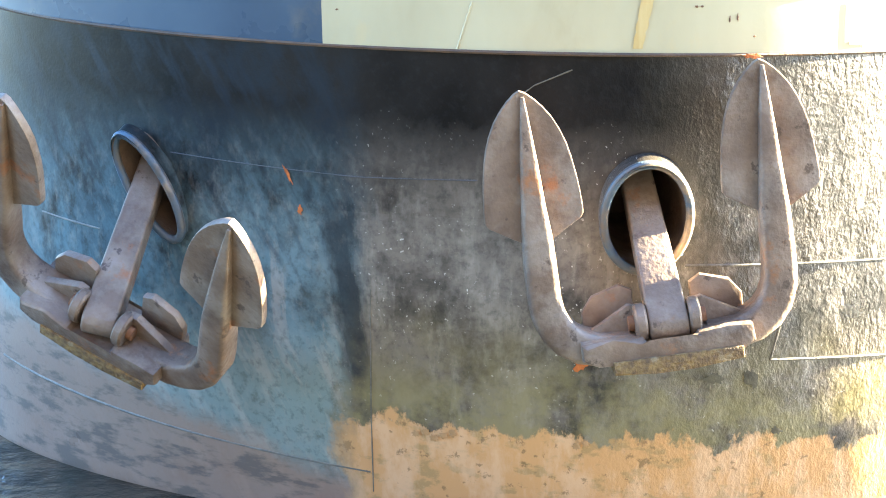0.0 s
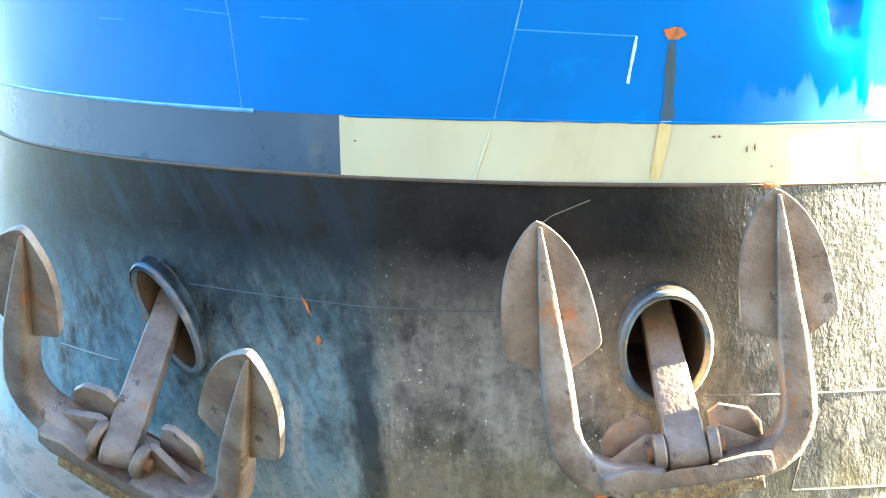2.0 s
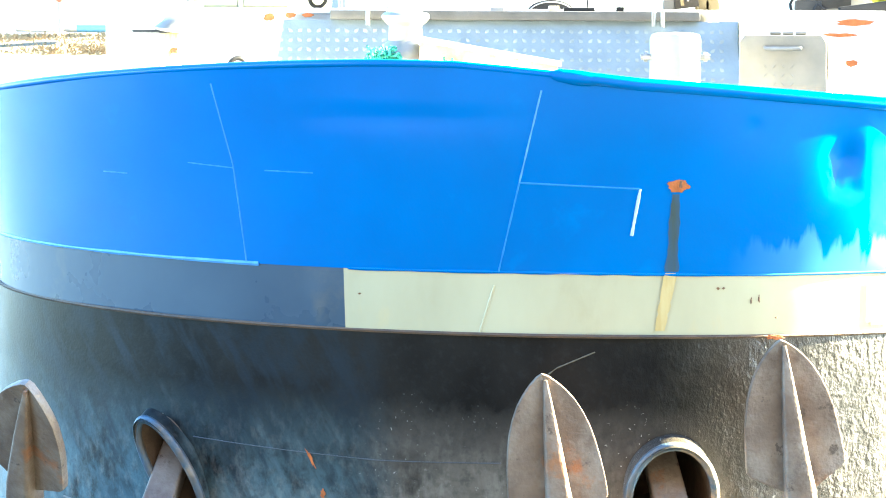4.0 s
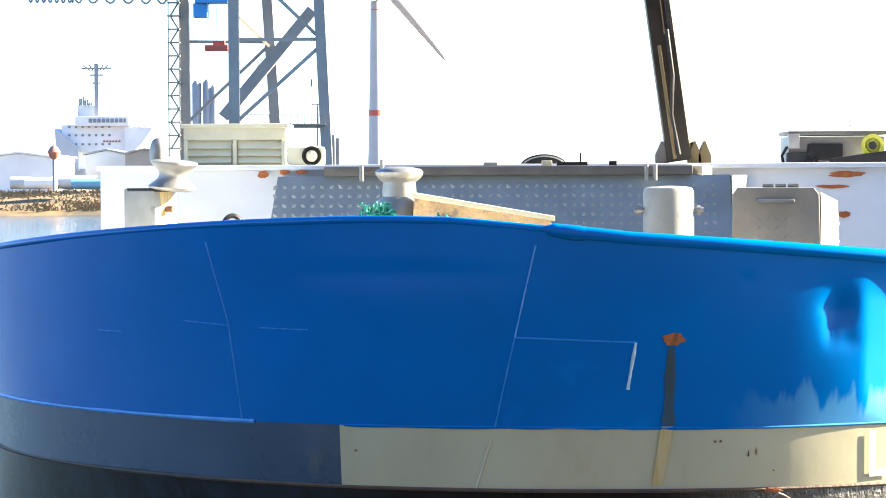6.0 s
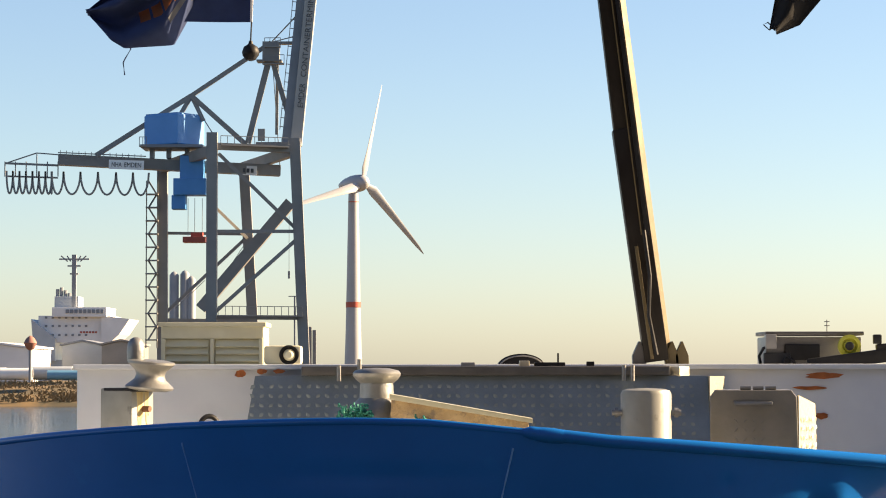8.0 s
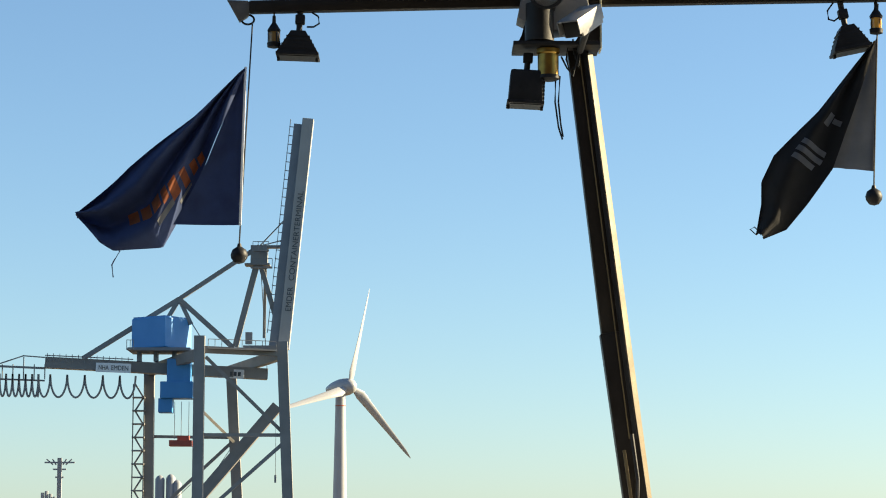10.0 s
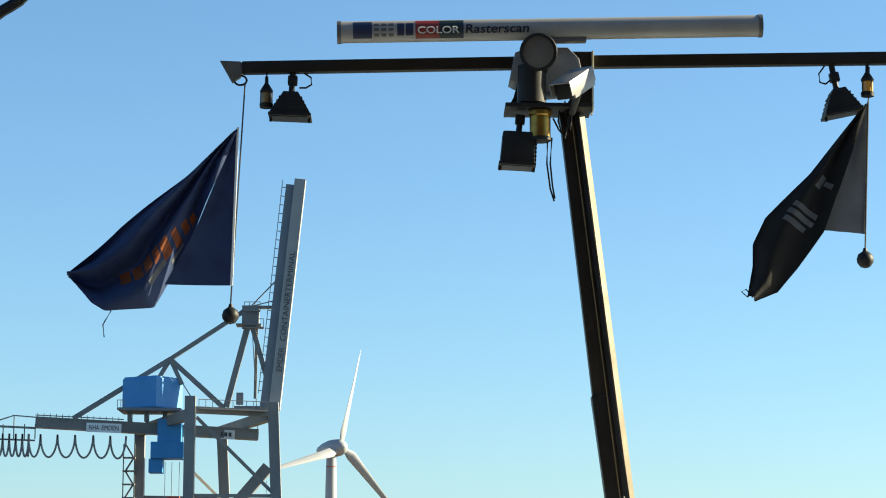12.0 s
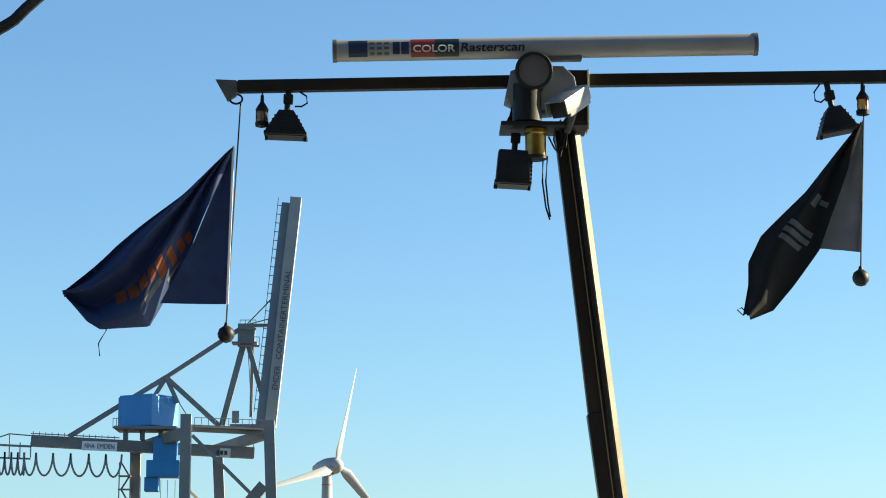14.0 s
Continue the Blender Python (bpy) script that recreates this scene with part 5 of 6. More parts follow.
def tube_words(text, x0, width, h0, size, material, shear=0.2):
    """Lettering that lies round the scanner's front."""
    ob = words("lettering", text, size, material, Matrix(), t, shear=shear, width=width, bold=0.0012)
    up = Vector((0, 0, 1))
    up = (up - sd * up.dot(sd)).normalized()
    fr = sd.cross(up).normalized()
    if fr.y > 0:
        fr = -fr
    left = min(v.co.x for v in ob.data.vertices)
    for v in ob.data.vertices:
        h = h0 + v.co.y
        a = math.asin(max(-1, min(1, h / 0.085)))
        v.co = s0 + sd * (x0 + v.co.x - left) + fr * math.cos(a) * 0.085 + up * math.sin(a) * 0.085
    return ob


on_tube(0.10, 0.235, -0.06, 0.06, M_NAVY, "blue_panel")
for i in range(3):
    for j in range(3):
        on_tube(0.25 + 0.052 * i, 0.285 + 0.052 * i, -0.05 + 0.038 * j, -0.03 + 0.038 * j, M_CAP, "dot")
for x0, x1 in ((0.415, 0.465), (0.475, 0.53)):
    on_tube(x0, x1, -0.045, 0.045, M_NAVY, "word_bar")
on_tube(0.545, 0.715, -0.065, 0.065, M_DECALRED, "red_panel")
on_tube(0.715, 0.875, -0.065, 0.065, M_DKGREEN, "green_panel")
tube_words("COLOR", 0.56, 0.30, -0.034, 0.07, M_SIGN, 0.0)
on_tube(0.875, 0.888, -0.065, 0.065, M_NAVY, "rule_bar")
tube_words("Rasterscan", 0.90, 0.455, -0.036, 0.09, M_NAVY, 0.12)

# gearbox under the scanner
hx = Vector((0.956, 17.95, 8.345))
t = thing("radar_gearbox", "grey radar turning unit on the masthead plate", "radar")
bm = bmesh.new()
slab(bm, [(-0.3, 0.0), (-0.26, 0.2), (-0.16, 0.24), (0.12, 0.24), (0.2, 0.16), (0.22, 0.06), (0.12, -0.08), (-0.1, -0.1)], -0.16, 0.12, Matrix.Translation(hx), bevel=0.02)
part("housing", bm, M_GREY, t)
bm = bmesh.new()
rod(bm, hx + Vector((-0.14, -0.13, -0.17)), hx + Vector((-0.14, -0.13, 0.1)), 0.105, seg=20)
part("motor", bm, M_DARK, t)
bm = bmesh.new()
box(bm, hx + Vector((-0.02, -0.02, -0.195)), (0.62, 0.4, 0.03), bevel=0.005)
part("plate", bm, M_DARK, t)
bm = bmesh.new()
slab(bm, [(0.16, 0.24), (0.3, 0.24), (0.3, -0.2), (0.08, -0.2), (0.14, -0.12), (0.2, 0.0)], -0.02, 0.02, Matrix.Translation(hx), bevel=0.004)
part("bracket", bm, M_MAST, t)
bm = bmesh.new()
slab(bm, [(-0.24, 0.0), (-0.2, 0.0), (-0.18, -0.18), (-0.31, -0.18), (-0.26, -0.1)], -0.02, 0.02, Matrix.Translation(hx), bevel=0.004)
part("bracket", bm, M_MAST, t)
bm = bmesh.new()
box(bm, hx + Vector((0.305, 0.05, 0.02)), (0.012, 0.2, 0.44), bevel=0.003)
part("side_plate", bm, M_BEIGE, t)

# searchlight
c = Vector((0.857, 17.6, 8.501))
ax = Vector((-0.22, -0.95, -0.2)).normalized()
m = Matrix.Translation(c) @ ax.to_track_quat("Z", "Y").to_matrix().to_4x4()
t = thing("searchlight", "round grey searchlight with a clear lens", "searchlight")
bm = bmesh.new()
lathe(bm, [(0.05, -0.2), (0.1, -0.18), (0.118, -0.1), (0.12, 0.0), (0.13, 0.005), (0.118, 0.01)], m=m)
part("housing", bm, M_GREY, t)
bm = bmesh.new()
lathe(bm, [(0.121, -0.02), (0.134, -0.01), (0.134, 0.03), (0.113, 0.032), (0.111, 0.0)], m=m)
part("rim", bm, M_DARK, t, "dark rim round the lens")
bm = bmesh.new()
lathe(bm, [(0.11, 0.0), (0.1, -0.035), (0.085, -0.065), (0.065, -0.095), (0.04, -0.115), (0.02, -0.122), (0.001, -0.124)], m=m)
part("reflector", bm, M_CHROME, t)
bm = bmesh.new()
lathe(bm, [(0.001, 0.016), (0.112, 0.014), (0.112, 0.02), (0.001, 0.026)], m=m)
part("lens", bm, M_GLASS, t).visible_shadow = False
bm = bmesh.new()
lathe(bm, [(0.012, -0.08), (0.02, -0.05), (0.012, -0.02), (0.001, -0.015)], seg=12, m=m)
part("bulb", bm, M_SIGN, t)
bm = bmesh.new()
rod(bm, c + Vector((0.04, 0.14, -0.06)), c + Vector((0.05, 0.3, -0.14)), 0.03)
part("foot", bm, M_DARK, t)

# camera housing
c = Vector((1.105, 17.5, 8.25))
ax = Vector((-0.46, -0.76, -0.46)).normalized()
m = Matrix.Translation(c) @ (-ax).to_track_quat("Y", "Z").to_matrix().to_4x4()
t = thing("camera_housing", "grey weatherproof camera housing with a sunshade", "camera housing")
bm = bmesh.new()
box(bm, (0, 0, 0), (0.15, 0.34, 0.13), bevel=0.012)
bmesh.ops.transform(bm, matrix=m, verts=bm.verts[:])
part("body", bm, M_GREY, t)
bm = bmesh.new()
box(bm, (0, -0.03, 0.069), (0.164, 0.4, 0.012), bevel=0.004)
for x in (-0.079, 0.079):
    box(bm, (x, -0.03, 0.02), (0.008, 0.4, 0.1), bevel=0.003)
bmesh.ops.transform(bm, matrix=m, verts=bm.verts[:])
part("sunshade", bm, M_GREY, t)
bm = bmesh.new()
box(bm, (0, -0.168, -0.004), (0.136, 0.02, 0.112), bevel=0.004)
bmesh.ops.transform(bm, matrix=m, verts=bm.verts[:])
part("window", bm, M_DARK, t)
bm = bmesh.new()
rod(bm, c + Vector((0.03, 0.06, -0.05)), c + Vector((0.0, 0.34, -0.135)), 0.025)
part("foot", bm, M_GREYDARK, t)

# brass lantern under the plate
c = Vector((0.878, 17.85, 8.025))
t = thing("mast_lantern", "brass navigation lantern under the masthead plate", "lantern", "navigation lanterns")
bm = bmesh.new()
lathe(bm, [(0.075, -0.09), (0.075, 0.06), (0.085, 0.07), (0.085, 0.1), (0.03, 0.11)], m=Matrix.Translation(c))
part("body", bm, M_BRASS, t)
bm = bmesh.new()
lathe(bm, [(0.06, -0.125), (0.08, -0.115), (0.08, -0.09), (0.05, -0.085)], m=Matrix.Translation(c))
part("base", bm, M_DARK, t)


def floodlight(c, w, h, tilt, label, square=False):
    """A hanging floodlight; c is the middle of its lower rim."""
    t = thing("floodlight", label, "floodlight", "deck floodlights", at=Matrix.Translation(c) @ Matrix.Rotation(radians(tilt), 4, "Y"))
    bm = bmesh.new()
    if square:
        box(bm, (0, 0, h / 2), (w, 0.22, h), bevel=0.02, taper=0.92)
    else:
        prof = [(-w / 2, 0), (-w / 2, 0.02), (-w * 0.18, h), (w * 0.18, h), (w / 2, 0.02), (w / 2, 0)]
        slab(bm, prof, -0.11, 0.11, bevel=0.006)
    part("housing", bm, M_DARK, t)
    bm = bmesh.new()
    box(bm, (0, 0, 0.0), (w * 1.06, 0.26, 0.022), bevel=0.004)
    part("rim", bm, M_DARK, t)
    bm = bmesh.new()
    box(bm, (0, 0, -0.013), (w * 0.9, 0.2, 0.006))
    part("glass", bm, M_GREYDARK, t)
    for s in (-1, 1):
        bm = bmesh.new()
        box(bm, (s * w * 0.48, 0, -0.02), (0.02, 0.03, 0.03))
        part("clip", bm, M_DARK, t)
    if square:
        for i in range(7):
            bm = bmesh.new()
            box(bm, (w / 2 + 0.001, 0, h * (0.15 + 0.12 * i)), (0.014, 0.2, 0.012))
            part("fin", bm, M_DARK, t)
    if not square:
        for i in range(4):
            bm = bmesh.new()
            k = 0.25 + 0.17 * i
            box(bm, (0, 0, h * k), (w * (1 - 0.64 * k) + 0.02, 0.225, 0.008))
            part("fin", bm, M_DARK, t)
    bm = bmesh.new()
    rod(bm, (0, 0, h - 0.01), (0.005, 0, h + 0.2 if not square else h + 0.12), 0.022)
    box(bm, (0.005, 0, h + 0.1), (0.07, 0.06, 0.07), bevel=0.01)
    part("bracket", bm, M_DARK, t)
    return t


floodlight(Vector((-0.917, 18, 8.099)), 0.29, 0.17, 2, "black finned floodlight hanging from the yard")
floodlight(Vector((3.069, 18, 8.157)), 0.26, 0.17, -12, "black finned floodlight hanging askew from the yard")
floodlight(Vector((0.714, 17.9, 7.733)), 0.25, 0.24, 3, "square black floodlight under the masthead plate", True)


def lantern(c, label, glow):
    t = thing("mast_lantern", label, "lantern", "navigation lanterns", at=Matrix.Translation(c))
    bm = bmesh.new()
    lathe(bm, [(0.045, 0.03), (0.048, 0.045), (0.03, 0.075), (0.014, 0.1), (0.012, 0.15)], seg=18)
    part("cap", bm, M_DARK, t)
    bm = bmesh.new()
    lathe(bm, [(0.038, -0.05), (0.042, -0.01), (0.038, 0.03)], seg=18)
    part("glass", bm, glow, t)
    bm = bmesh.new()
    lathe(bm, [(0.03, -0.085), (0.047, -0.08), (0.05, -0.05), (0.04, -0.045)], seg=18)
    part("base", bm, M_DARK, t)
    for i in range(4):
        bm = bmesh.new()
        x, y = 0.046 * math.cos(i * math.pi / 2 + 0.5), 0.046 * math.sin(i * math.pi / 2 + 0.5)
        rod(bm, (x, y, -0.06), (x, y, 0.04), 0.004, seg=6)
        part("guard_bar", bm, M_DARK, t)
    bm = bmesh.new()
    rod(bm, (0, 0, 0.14), (0, 0, 0.22), 0.006, seg=6)
    part("hanger", bm, M_DARK, t)


lantern(Vector((-1.091, 18, 8.247)), "small dark hanging lantern with a glass band", M_AMBERDARK)
lantern(Vector((3.257, 18, 8.363)), "small hanging lantern with amber glass", M_AMBER)


def cables(name, label, runs, r, material=None):
    t = thing(name, label, "cable")
    for pts in runs:
        bm = bmesh.new()
        tube(bm, pts, r, 6)
        part("strand", bm, material or M_DARK, t)


cables("mast_cable", "black cables looping below the masthead", [
    [(0.933, 17.9, 7.912), (0.929, 17.9, 7.755), (0.953, 17.9, 7.57), (0.981, 17.9, 7.481)],
    [(0.965, 17.9, 7.941), (0.953, 17.9, 7.755), (0.969, 17.9, 7.591), (0.985, 17.9, 7.501)],
    [(1.024, 17.85, 8.179), (1.007, 17.85, 8.055), (1.031, 17.85, 7.973), (1.084, 17.85, 8.014), (1.088, 17.85, 8.138)],
    [(1.072, 17.85, 8.179), (1.084, 17.85, 8.056), (1.056, 17.85, 7.932), (1.011, 17.85, 7.993), (0.971, 17.85, 8.075)],
    [(1.056, 17.85, 8.2), (1.064, 17.85, 8.097), (1.096, 17.85, 7.994), (1.104, 17.85, 8.097)]], 0.007)
cables("lamp_cable", "short black lamp cable in a curl", [[(-0.82, 18, 8.424), (-0.771, 18, 8.392), (-0.766, 18, 8.341), (-0.806, 18, 8.316), (-0.855, 18, 8.316)]], 0.007)
cables("lamp_cable", "short black lamp cable in a curl", [[(2.948, 18, 8.507), (2.906, 18, 8.448), (2.913, 18, 8.385), (2.954, 18, 8.373), (2.991, 18, 8.403)]], 0.007)
cables("stay_rope", "thick dark rope stay above the yard", [[(-3.165, 17.5, 8.557), (-2.933, 17.5, 8.743), (-2.878, 17.5, 8.776), (-2.816, 17.5, 8.817), (-2.739, 17.5, 8.9), (-2.506, 17.5, 9.116)]], 0.042)

# halyards with weights
for top, bot, ball, lab in (((-1.247, 18, 8.337), (-1.323, 18, 6.732), (-1.322, 18, 6.654), "thin halyard with a black weight below the flag"),
                            ((3.272, 18, 8.501), (3.217, 18, 7.153), (3.216, 18, 7.088), "thin halyard with a black ball below the flag")):
    t = thing("halyard", lab, "rope")
    bm = bmesh.new()
    tube(bm, [Vector(top), Vector(top).lerp(Vector(bot), 0.25), Vector(bot)], 0.006, 6)
    part("line", bm, M_DARK, t)
    bm = bmesh.new()
    lathe(bm, [(0.001, -0.062), (0.035, -0.052), (0.058, -0.02), (0.062, 0.005), (0.05, 0.04), (0.018, 0.062), (0.012, 0.085)], seg=18, m=Matrix.Translation(ball))
    part("weight", bm, M_DARK, t)


def cloth(name, top, bottom, fly, nu, nv, wave, amp, material, parent, phase=0.0, bars=()):
    """Cloth between an upper and a lower edge, each a run of points, rippling in y."""
    def along(pts, k):
        pts = [Vector(p) for p in pts]
        ls = [(b - a).length for a, b in zip(pts, pts[1:])]
        d = k * sum(ls)
        for a, b, l in zip(pts, pts[1:], ls):
            if d <= l or b is pts[-1]:
                return a.lerp(b, min(1, d / l))
            d -= l
    bm = bmesh.new()
    g = []
    for i in range(nu + 1):
        u = i / nu
        row = []
        for j in range(nv + 1):
            v = j / nv
            p = along(top, u).lerp(along(bottom, u), v)
            f = amp * u ** 0.6
            fold = math.atan2(v + 0.04, u + 0.22)
            p += Vector((0, f * math.sin(fold * wave + phase) + 0.35 * f * math.sin(u * 9 - v * 3 + 1), 0.06 * f * math.sin(u * 14 + 2 * v)))
            if u > 0.97 and fly:
                p += Vector((0.02 * noise.noise(Vector((v * 9, phase, 0))), 0, 0.02 * noise.noise(Vector((v * 11, 3, phase)))))
            row.append(bm.verts.new(p))
        g.append(row)
    for A, B in zip(g, g[1:]):
        for j in range(nv):
            bm.faces.new((A[j], A[j + 1], B[j + 1], B[j]))
    prints = []
    for mt, u0, u1, v0, v1 in bars:
        pb = bmesh.new()
        for i in range(nu):
            for j in range(nv):
                if u0 <= (i + 0.5) / nu <= u1 and v0 <= (j + 0.5) / nv <= v1:
                    pb.faces.new([pb.verts.new(g[a][b].co + Vector((0, -0.008, 0))) for a, b in ((i, j), (i, j + 1), (i + 1, j + 1), (i + 1, j))])
        bmesh.ops.remove_doubles(pb, verts=pb.verts[:], dist=1e-5)
        prints.append((pb, mt))
    bmesh.ops.recalc_face_normals(bm, faces=bm.faces[:])
    bmesh.ops.solidify(bm, geom=bm.faces[:], thickness=0.003)
    ob = part(name, bm, material, parent)
    for pb, mt in prints:
        part("printed_bar", pb, mt, ob)
    return ob


t = thing("pennant_flag", "dark blue flag with worn orange print, streaming from its halyard", "flag", "flags on the yard")
cloth("hoist_panel", [(-1.299, 18, 8.011), (-1.563, 18, 7.325), (-1.796, 18, 6.874)], [(-1.295, 18, 7.999), (-1.305, 18, 7.388), (-1.324, 18, 6.877)], False, 30, 24, 3, 0.03, M_FLAGBLUE, t)
ft = [(-1.297, 17.97, 8.005), (-1.656, 17.97, 7.664), (-2.124, 17.97, 7.292), (-2.49, 17.97, 6.947)]
fb = [(-1.293, 17.97, 7.993), (-1.572, 17.97, 7.295), (-1.665, 17.97, 7.111), (-1.866, 17.97, 6.711), (-2.202, 17.97, 6.665), (-2.299, 17.97, 6.721), (-2.457, 17.97, 6.907)]
cloth("cloth", ft, fb, True, 90, 48, 15.0, 0.1, M_FLAGBLUE, t, 0.0, [(M_FLAGORANGE, u, u + w, v, v + d) for u, w, v, d in ((0.34, 0.035, 0.7, 0.2), (0.39, 0.035, 0.66, 0.2), (0.44, 0.04, 0.63, 0.22), (0.495, 0.045, 0.58, 0.24), (0.555, 0.03, 0.55, 0.17), (0.6, 0.04, 0.52, 0.17), (0.655, 0.04, 0.5, 0.16), (0.71, 0.04, 0.5, 0.16))] + [(M_FLAGPRINT, 0.44, 0.52, 0.87, 0.92), (M_FLAGPRINT, 0.54, 0.64, 0.78, 0.83)])
# white strip paints the sunlit line along the halyard
bm = bmesh.new()
beam(bm, (-1.292, 17.99, 8.02), (-1.318, 17.99, 6.87), 0.018, 0.012, 0.003, up=(0, -1, 0))
part("sunlit_line", bm, M_SIGN, t, "white strip standing in for sunlight on the halyard")
bm = bmesh.new()
tube(bm, [(-2.228, 17.97, 6.758), (-2.17, 17.97, 6.677), (-2.208, 17.97, 6.612), (-2.224, 17.97, 6.58), (-2.213, 17.97, 6.491)], 0.005, 5)
part("frayed_thread", bm, M_FLAGBLUE, t)

t = thing("pennant_flag", "black and grey flag folded by the wind, with a pale print", "flag", "flags on the yard")
cloth("pale_cloth", [(3.263, 18.02, 8.254), (3.203, 18.02, 8.15), (3.127, 18.02, 8.003)], [(3.227, 18.02, 7.276), (3.093, 18.02, 7.291), (2.918, 18.02, 7.306)], False, 24, 24, 3, 0.03, M_FLAGGREY, t)
cloth("black_cloth", [(3.239, 17.98, 8.225), (2.829, 17.98, 7.711), (2.507, 17.98, 7.391), (2.416, 17.98, 7.206), (2.413, 17.98, 7.042), (2.37, 17.98, 6.817)],
      [(3.246, 17.98, 8.204), (3.074, 17.98, 7.705), (2.924, 17.98, 7.292), (2.73, 17.98, 7.02), (2.59, 17.98, 6.85), (2.43, 17.98, 6.79)], True, 80, 30, 9, 0.06, M_FLAGBLACK, t, 1.0, [(M_FLAGPRINT, 0.52, 0.545, 0.2, 0.75), (M_FLAGPRINT, 0.56, 0.585, 0.2, 0.75), (M_FLAGPRINT, 0.6, 0.625, 0.25, 0.7), (M_FLAGPRINT, 0.36, 0.42, 0.35, 0.5), (M_FLAGPRINT, 0.38, 0.4, 0.55, 0.8)])
bm = bmesh.new()
tube(bm, [(2.411, 17.98, 6.838), (2.362, 17.98, 6.813), (2.322, 17.98, 6.85), (2.355, 17.98, 6.866), (2.383, 17.98, 6.838)], 0.005, 5)
part("frayed_thread", bm, M_FLAGBLACK, t)

# ---- far shore ----
t = thing("container_crane", "grey quayside container crane with blue machinery houses and its boom raised", "crane")


def member(name, a, b, w, d=None, material=None, up=(0, -1, 0)):
    bm = bmesh.new()
    beam(bm, a, b, w, d or w, 0, up)
    return part(name, bm, material or M_STEELGREY, t, smooth=False)


LA, LB, LC, LD = (-33.67, 312, -0.44), (-26.47, 298, -0.22), (-22.17, 314, -0.47), (-15.45, 300, -0.25)
TA, TB, TC, TD = (-33.81, 312, 29.05), (-26.47, 298, 32.07), (-23.97, 314, 29.56), (-16.89, 300, 31.58)
for a, b in ((LA, TA), (LB, TB), (LC, TC), (LD, TD)):
    leg = member("leg", a, b, 1.25, 1.1)
member("cross_beam", (-26.26, 298, 30.47), (-16.82, 300, 30.25), 0.8)
member("cross_beam", (-26.53, 298, 29.94), (-33.81, 312, 29.05), 1.2)
member("cross_beam", (-16.89, 300, 30.11), (-23.96, 314, 29.21), 1.2)
member("tie_beam", (-26.51, 298, 20.45), (-16.28, 300, 20.55), 0.4)
member("tie_beam", (-33.72, 312, 20.99), (-23.18, 314, 20.96), 0.35)
member("sill_beam", (-26.49, 298, 10.37), (-15.73, 300, 10.34), 0.5)
member("sill_beam", (-33.7, 312, 10.3), (-22.47, 314, 10.2), 0.45)
member("brace", (-25.73, 298, 29.61), (-16.48, 300, 20.62), 0.42)
member("brace", (-16.48, 300, 19.75), (-26.22, 298, 10.83), 0.42)
member("brace", (-23.32, 314, 20.82), (-33.42, 312, 11.13), 0.38)
member("brace", (-26.68, 306, 23.67), (-23.32, 314, 20.26), 0.35)
member("stay_leg", (-17.7, 306, 24.35), (-28.49, 306, 11.55), 1.35)
girder = member("girder", (-45.32, 303, 29.29), (-19.06, 307, 28.25), 1.3, 1.9)
member("girder_rail", (-45.17, 302, 30.08), (-34.8, 303, 29.69), 0.12)
for i in range(14):
    x = 116 + 11 * i
    p = (-45.17, 302, 29.21)
    member("rail_post", (p[0] + (x - 112) * 0.0672, 302, p[2] + 0.2 - (x - 112) * 0.0034), (p[0] + (x - 112) * 0.0672, 302, p[2] + 1.15 - (x - 112) * 0.0034), 0.07)
# lattice at the girder's tail
la, lb = (-51.65, 303, 28.88), (-45.31, 303, 28.61)
member("tail_chord", la, lb, 0.25)
member("tail_chord", (-51.51, 303, 27.33), (-45.31, 303, 27.13), 0.2)
member("tail_strut", (-51.52, 303, 28.88), (-47.88, 303, 30.1), 0.14)
member("tail_strut", (-47.88, 303, 30.1), (-45.32, 303, 29.9), 0.14)
for i in range(6):
    x = la[0] + (lb[0] - la[0]) * i / 5
    member("tail_post", (x, 303, la[2] - 1.6), (x, 303, la[2] + (1.1 if i == 3 else 0.2)), 0.12)
bm = bmesh.new()
cx = (-31.64, 305, 32.79)
box(bm, (cx[0], 305, cx[2] + 0.1), (5.3, 5.0, 3.6), Matrix.Rotation(radians(-35), 3, "Z"), bevel=0.15)
house = part("machine_house", bm, M_CRANEBLUE, t, "blue machinery house", False)
bm = bmesh.new()
box(bm, (cx[0], 305, cx[2] + 1.98), (5.0, 4.7, 0.2), Matrix.Rotation(radians(-35), 3, "Z"))
part("house_roof", bm, M_CRANEBLUE, house, "", False)
bm = bmesh.new()
box(bm, (cx[0], 304.5, cx[2] - 1.95), (7.4, 6.0, 0.35))
for dx in (-2.6, -0.6, 1.6, 3.0):
    box(bm, (cx[0] + dx, 304.5, cx[2] - 2.6), (0.45, 1.6, 1.3))
part("house_platform", bm, M_FARGREY, house, "", False)
bm = bmesh.new()
c = (-29.56, 304, 26.05)
box(bm, (c[0], 304, c[2]), (3.9, 3, 2.0), bevel=0.1)
box(bm, (c[0] + 0.2, 304, c[2] + 2.3), (2.8, 2.4, 2.9), bevel=0.1)
part("trolley", bm, M_CRANEBLUE, t, "blue trolley", False)
bm = bmesh.new()
c = (-30.91, 304, 24.22)
box(bm, (c[0], 304, c[2]), (1.7, 2, 1.7), bevel=0.1)
part("cabin", bm, M_CRANEBLUE, t, "blue driver's cabin", False)
bm = bmesh.new()
c = (-29.16, 305, 19.8)
box(bm, (c[0], 305, c[2]), (2.7, 2, 0.7), bevel=0.05)
box(bm, (c[0] + 0.3, 305, c[2] + 0.6), (1.4, 1.2, 0.6))
part("spreader", bm, M_FARRED, t, "red lifting spreader", False)
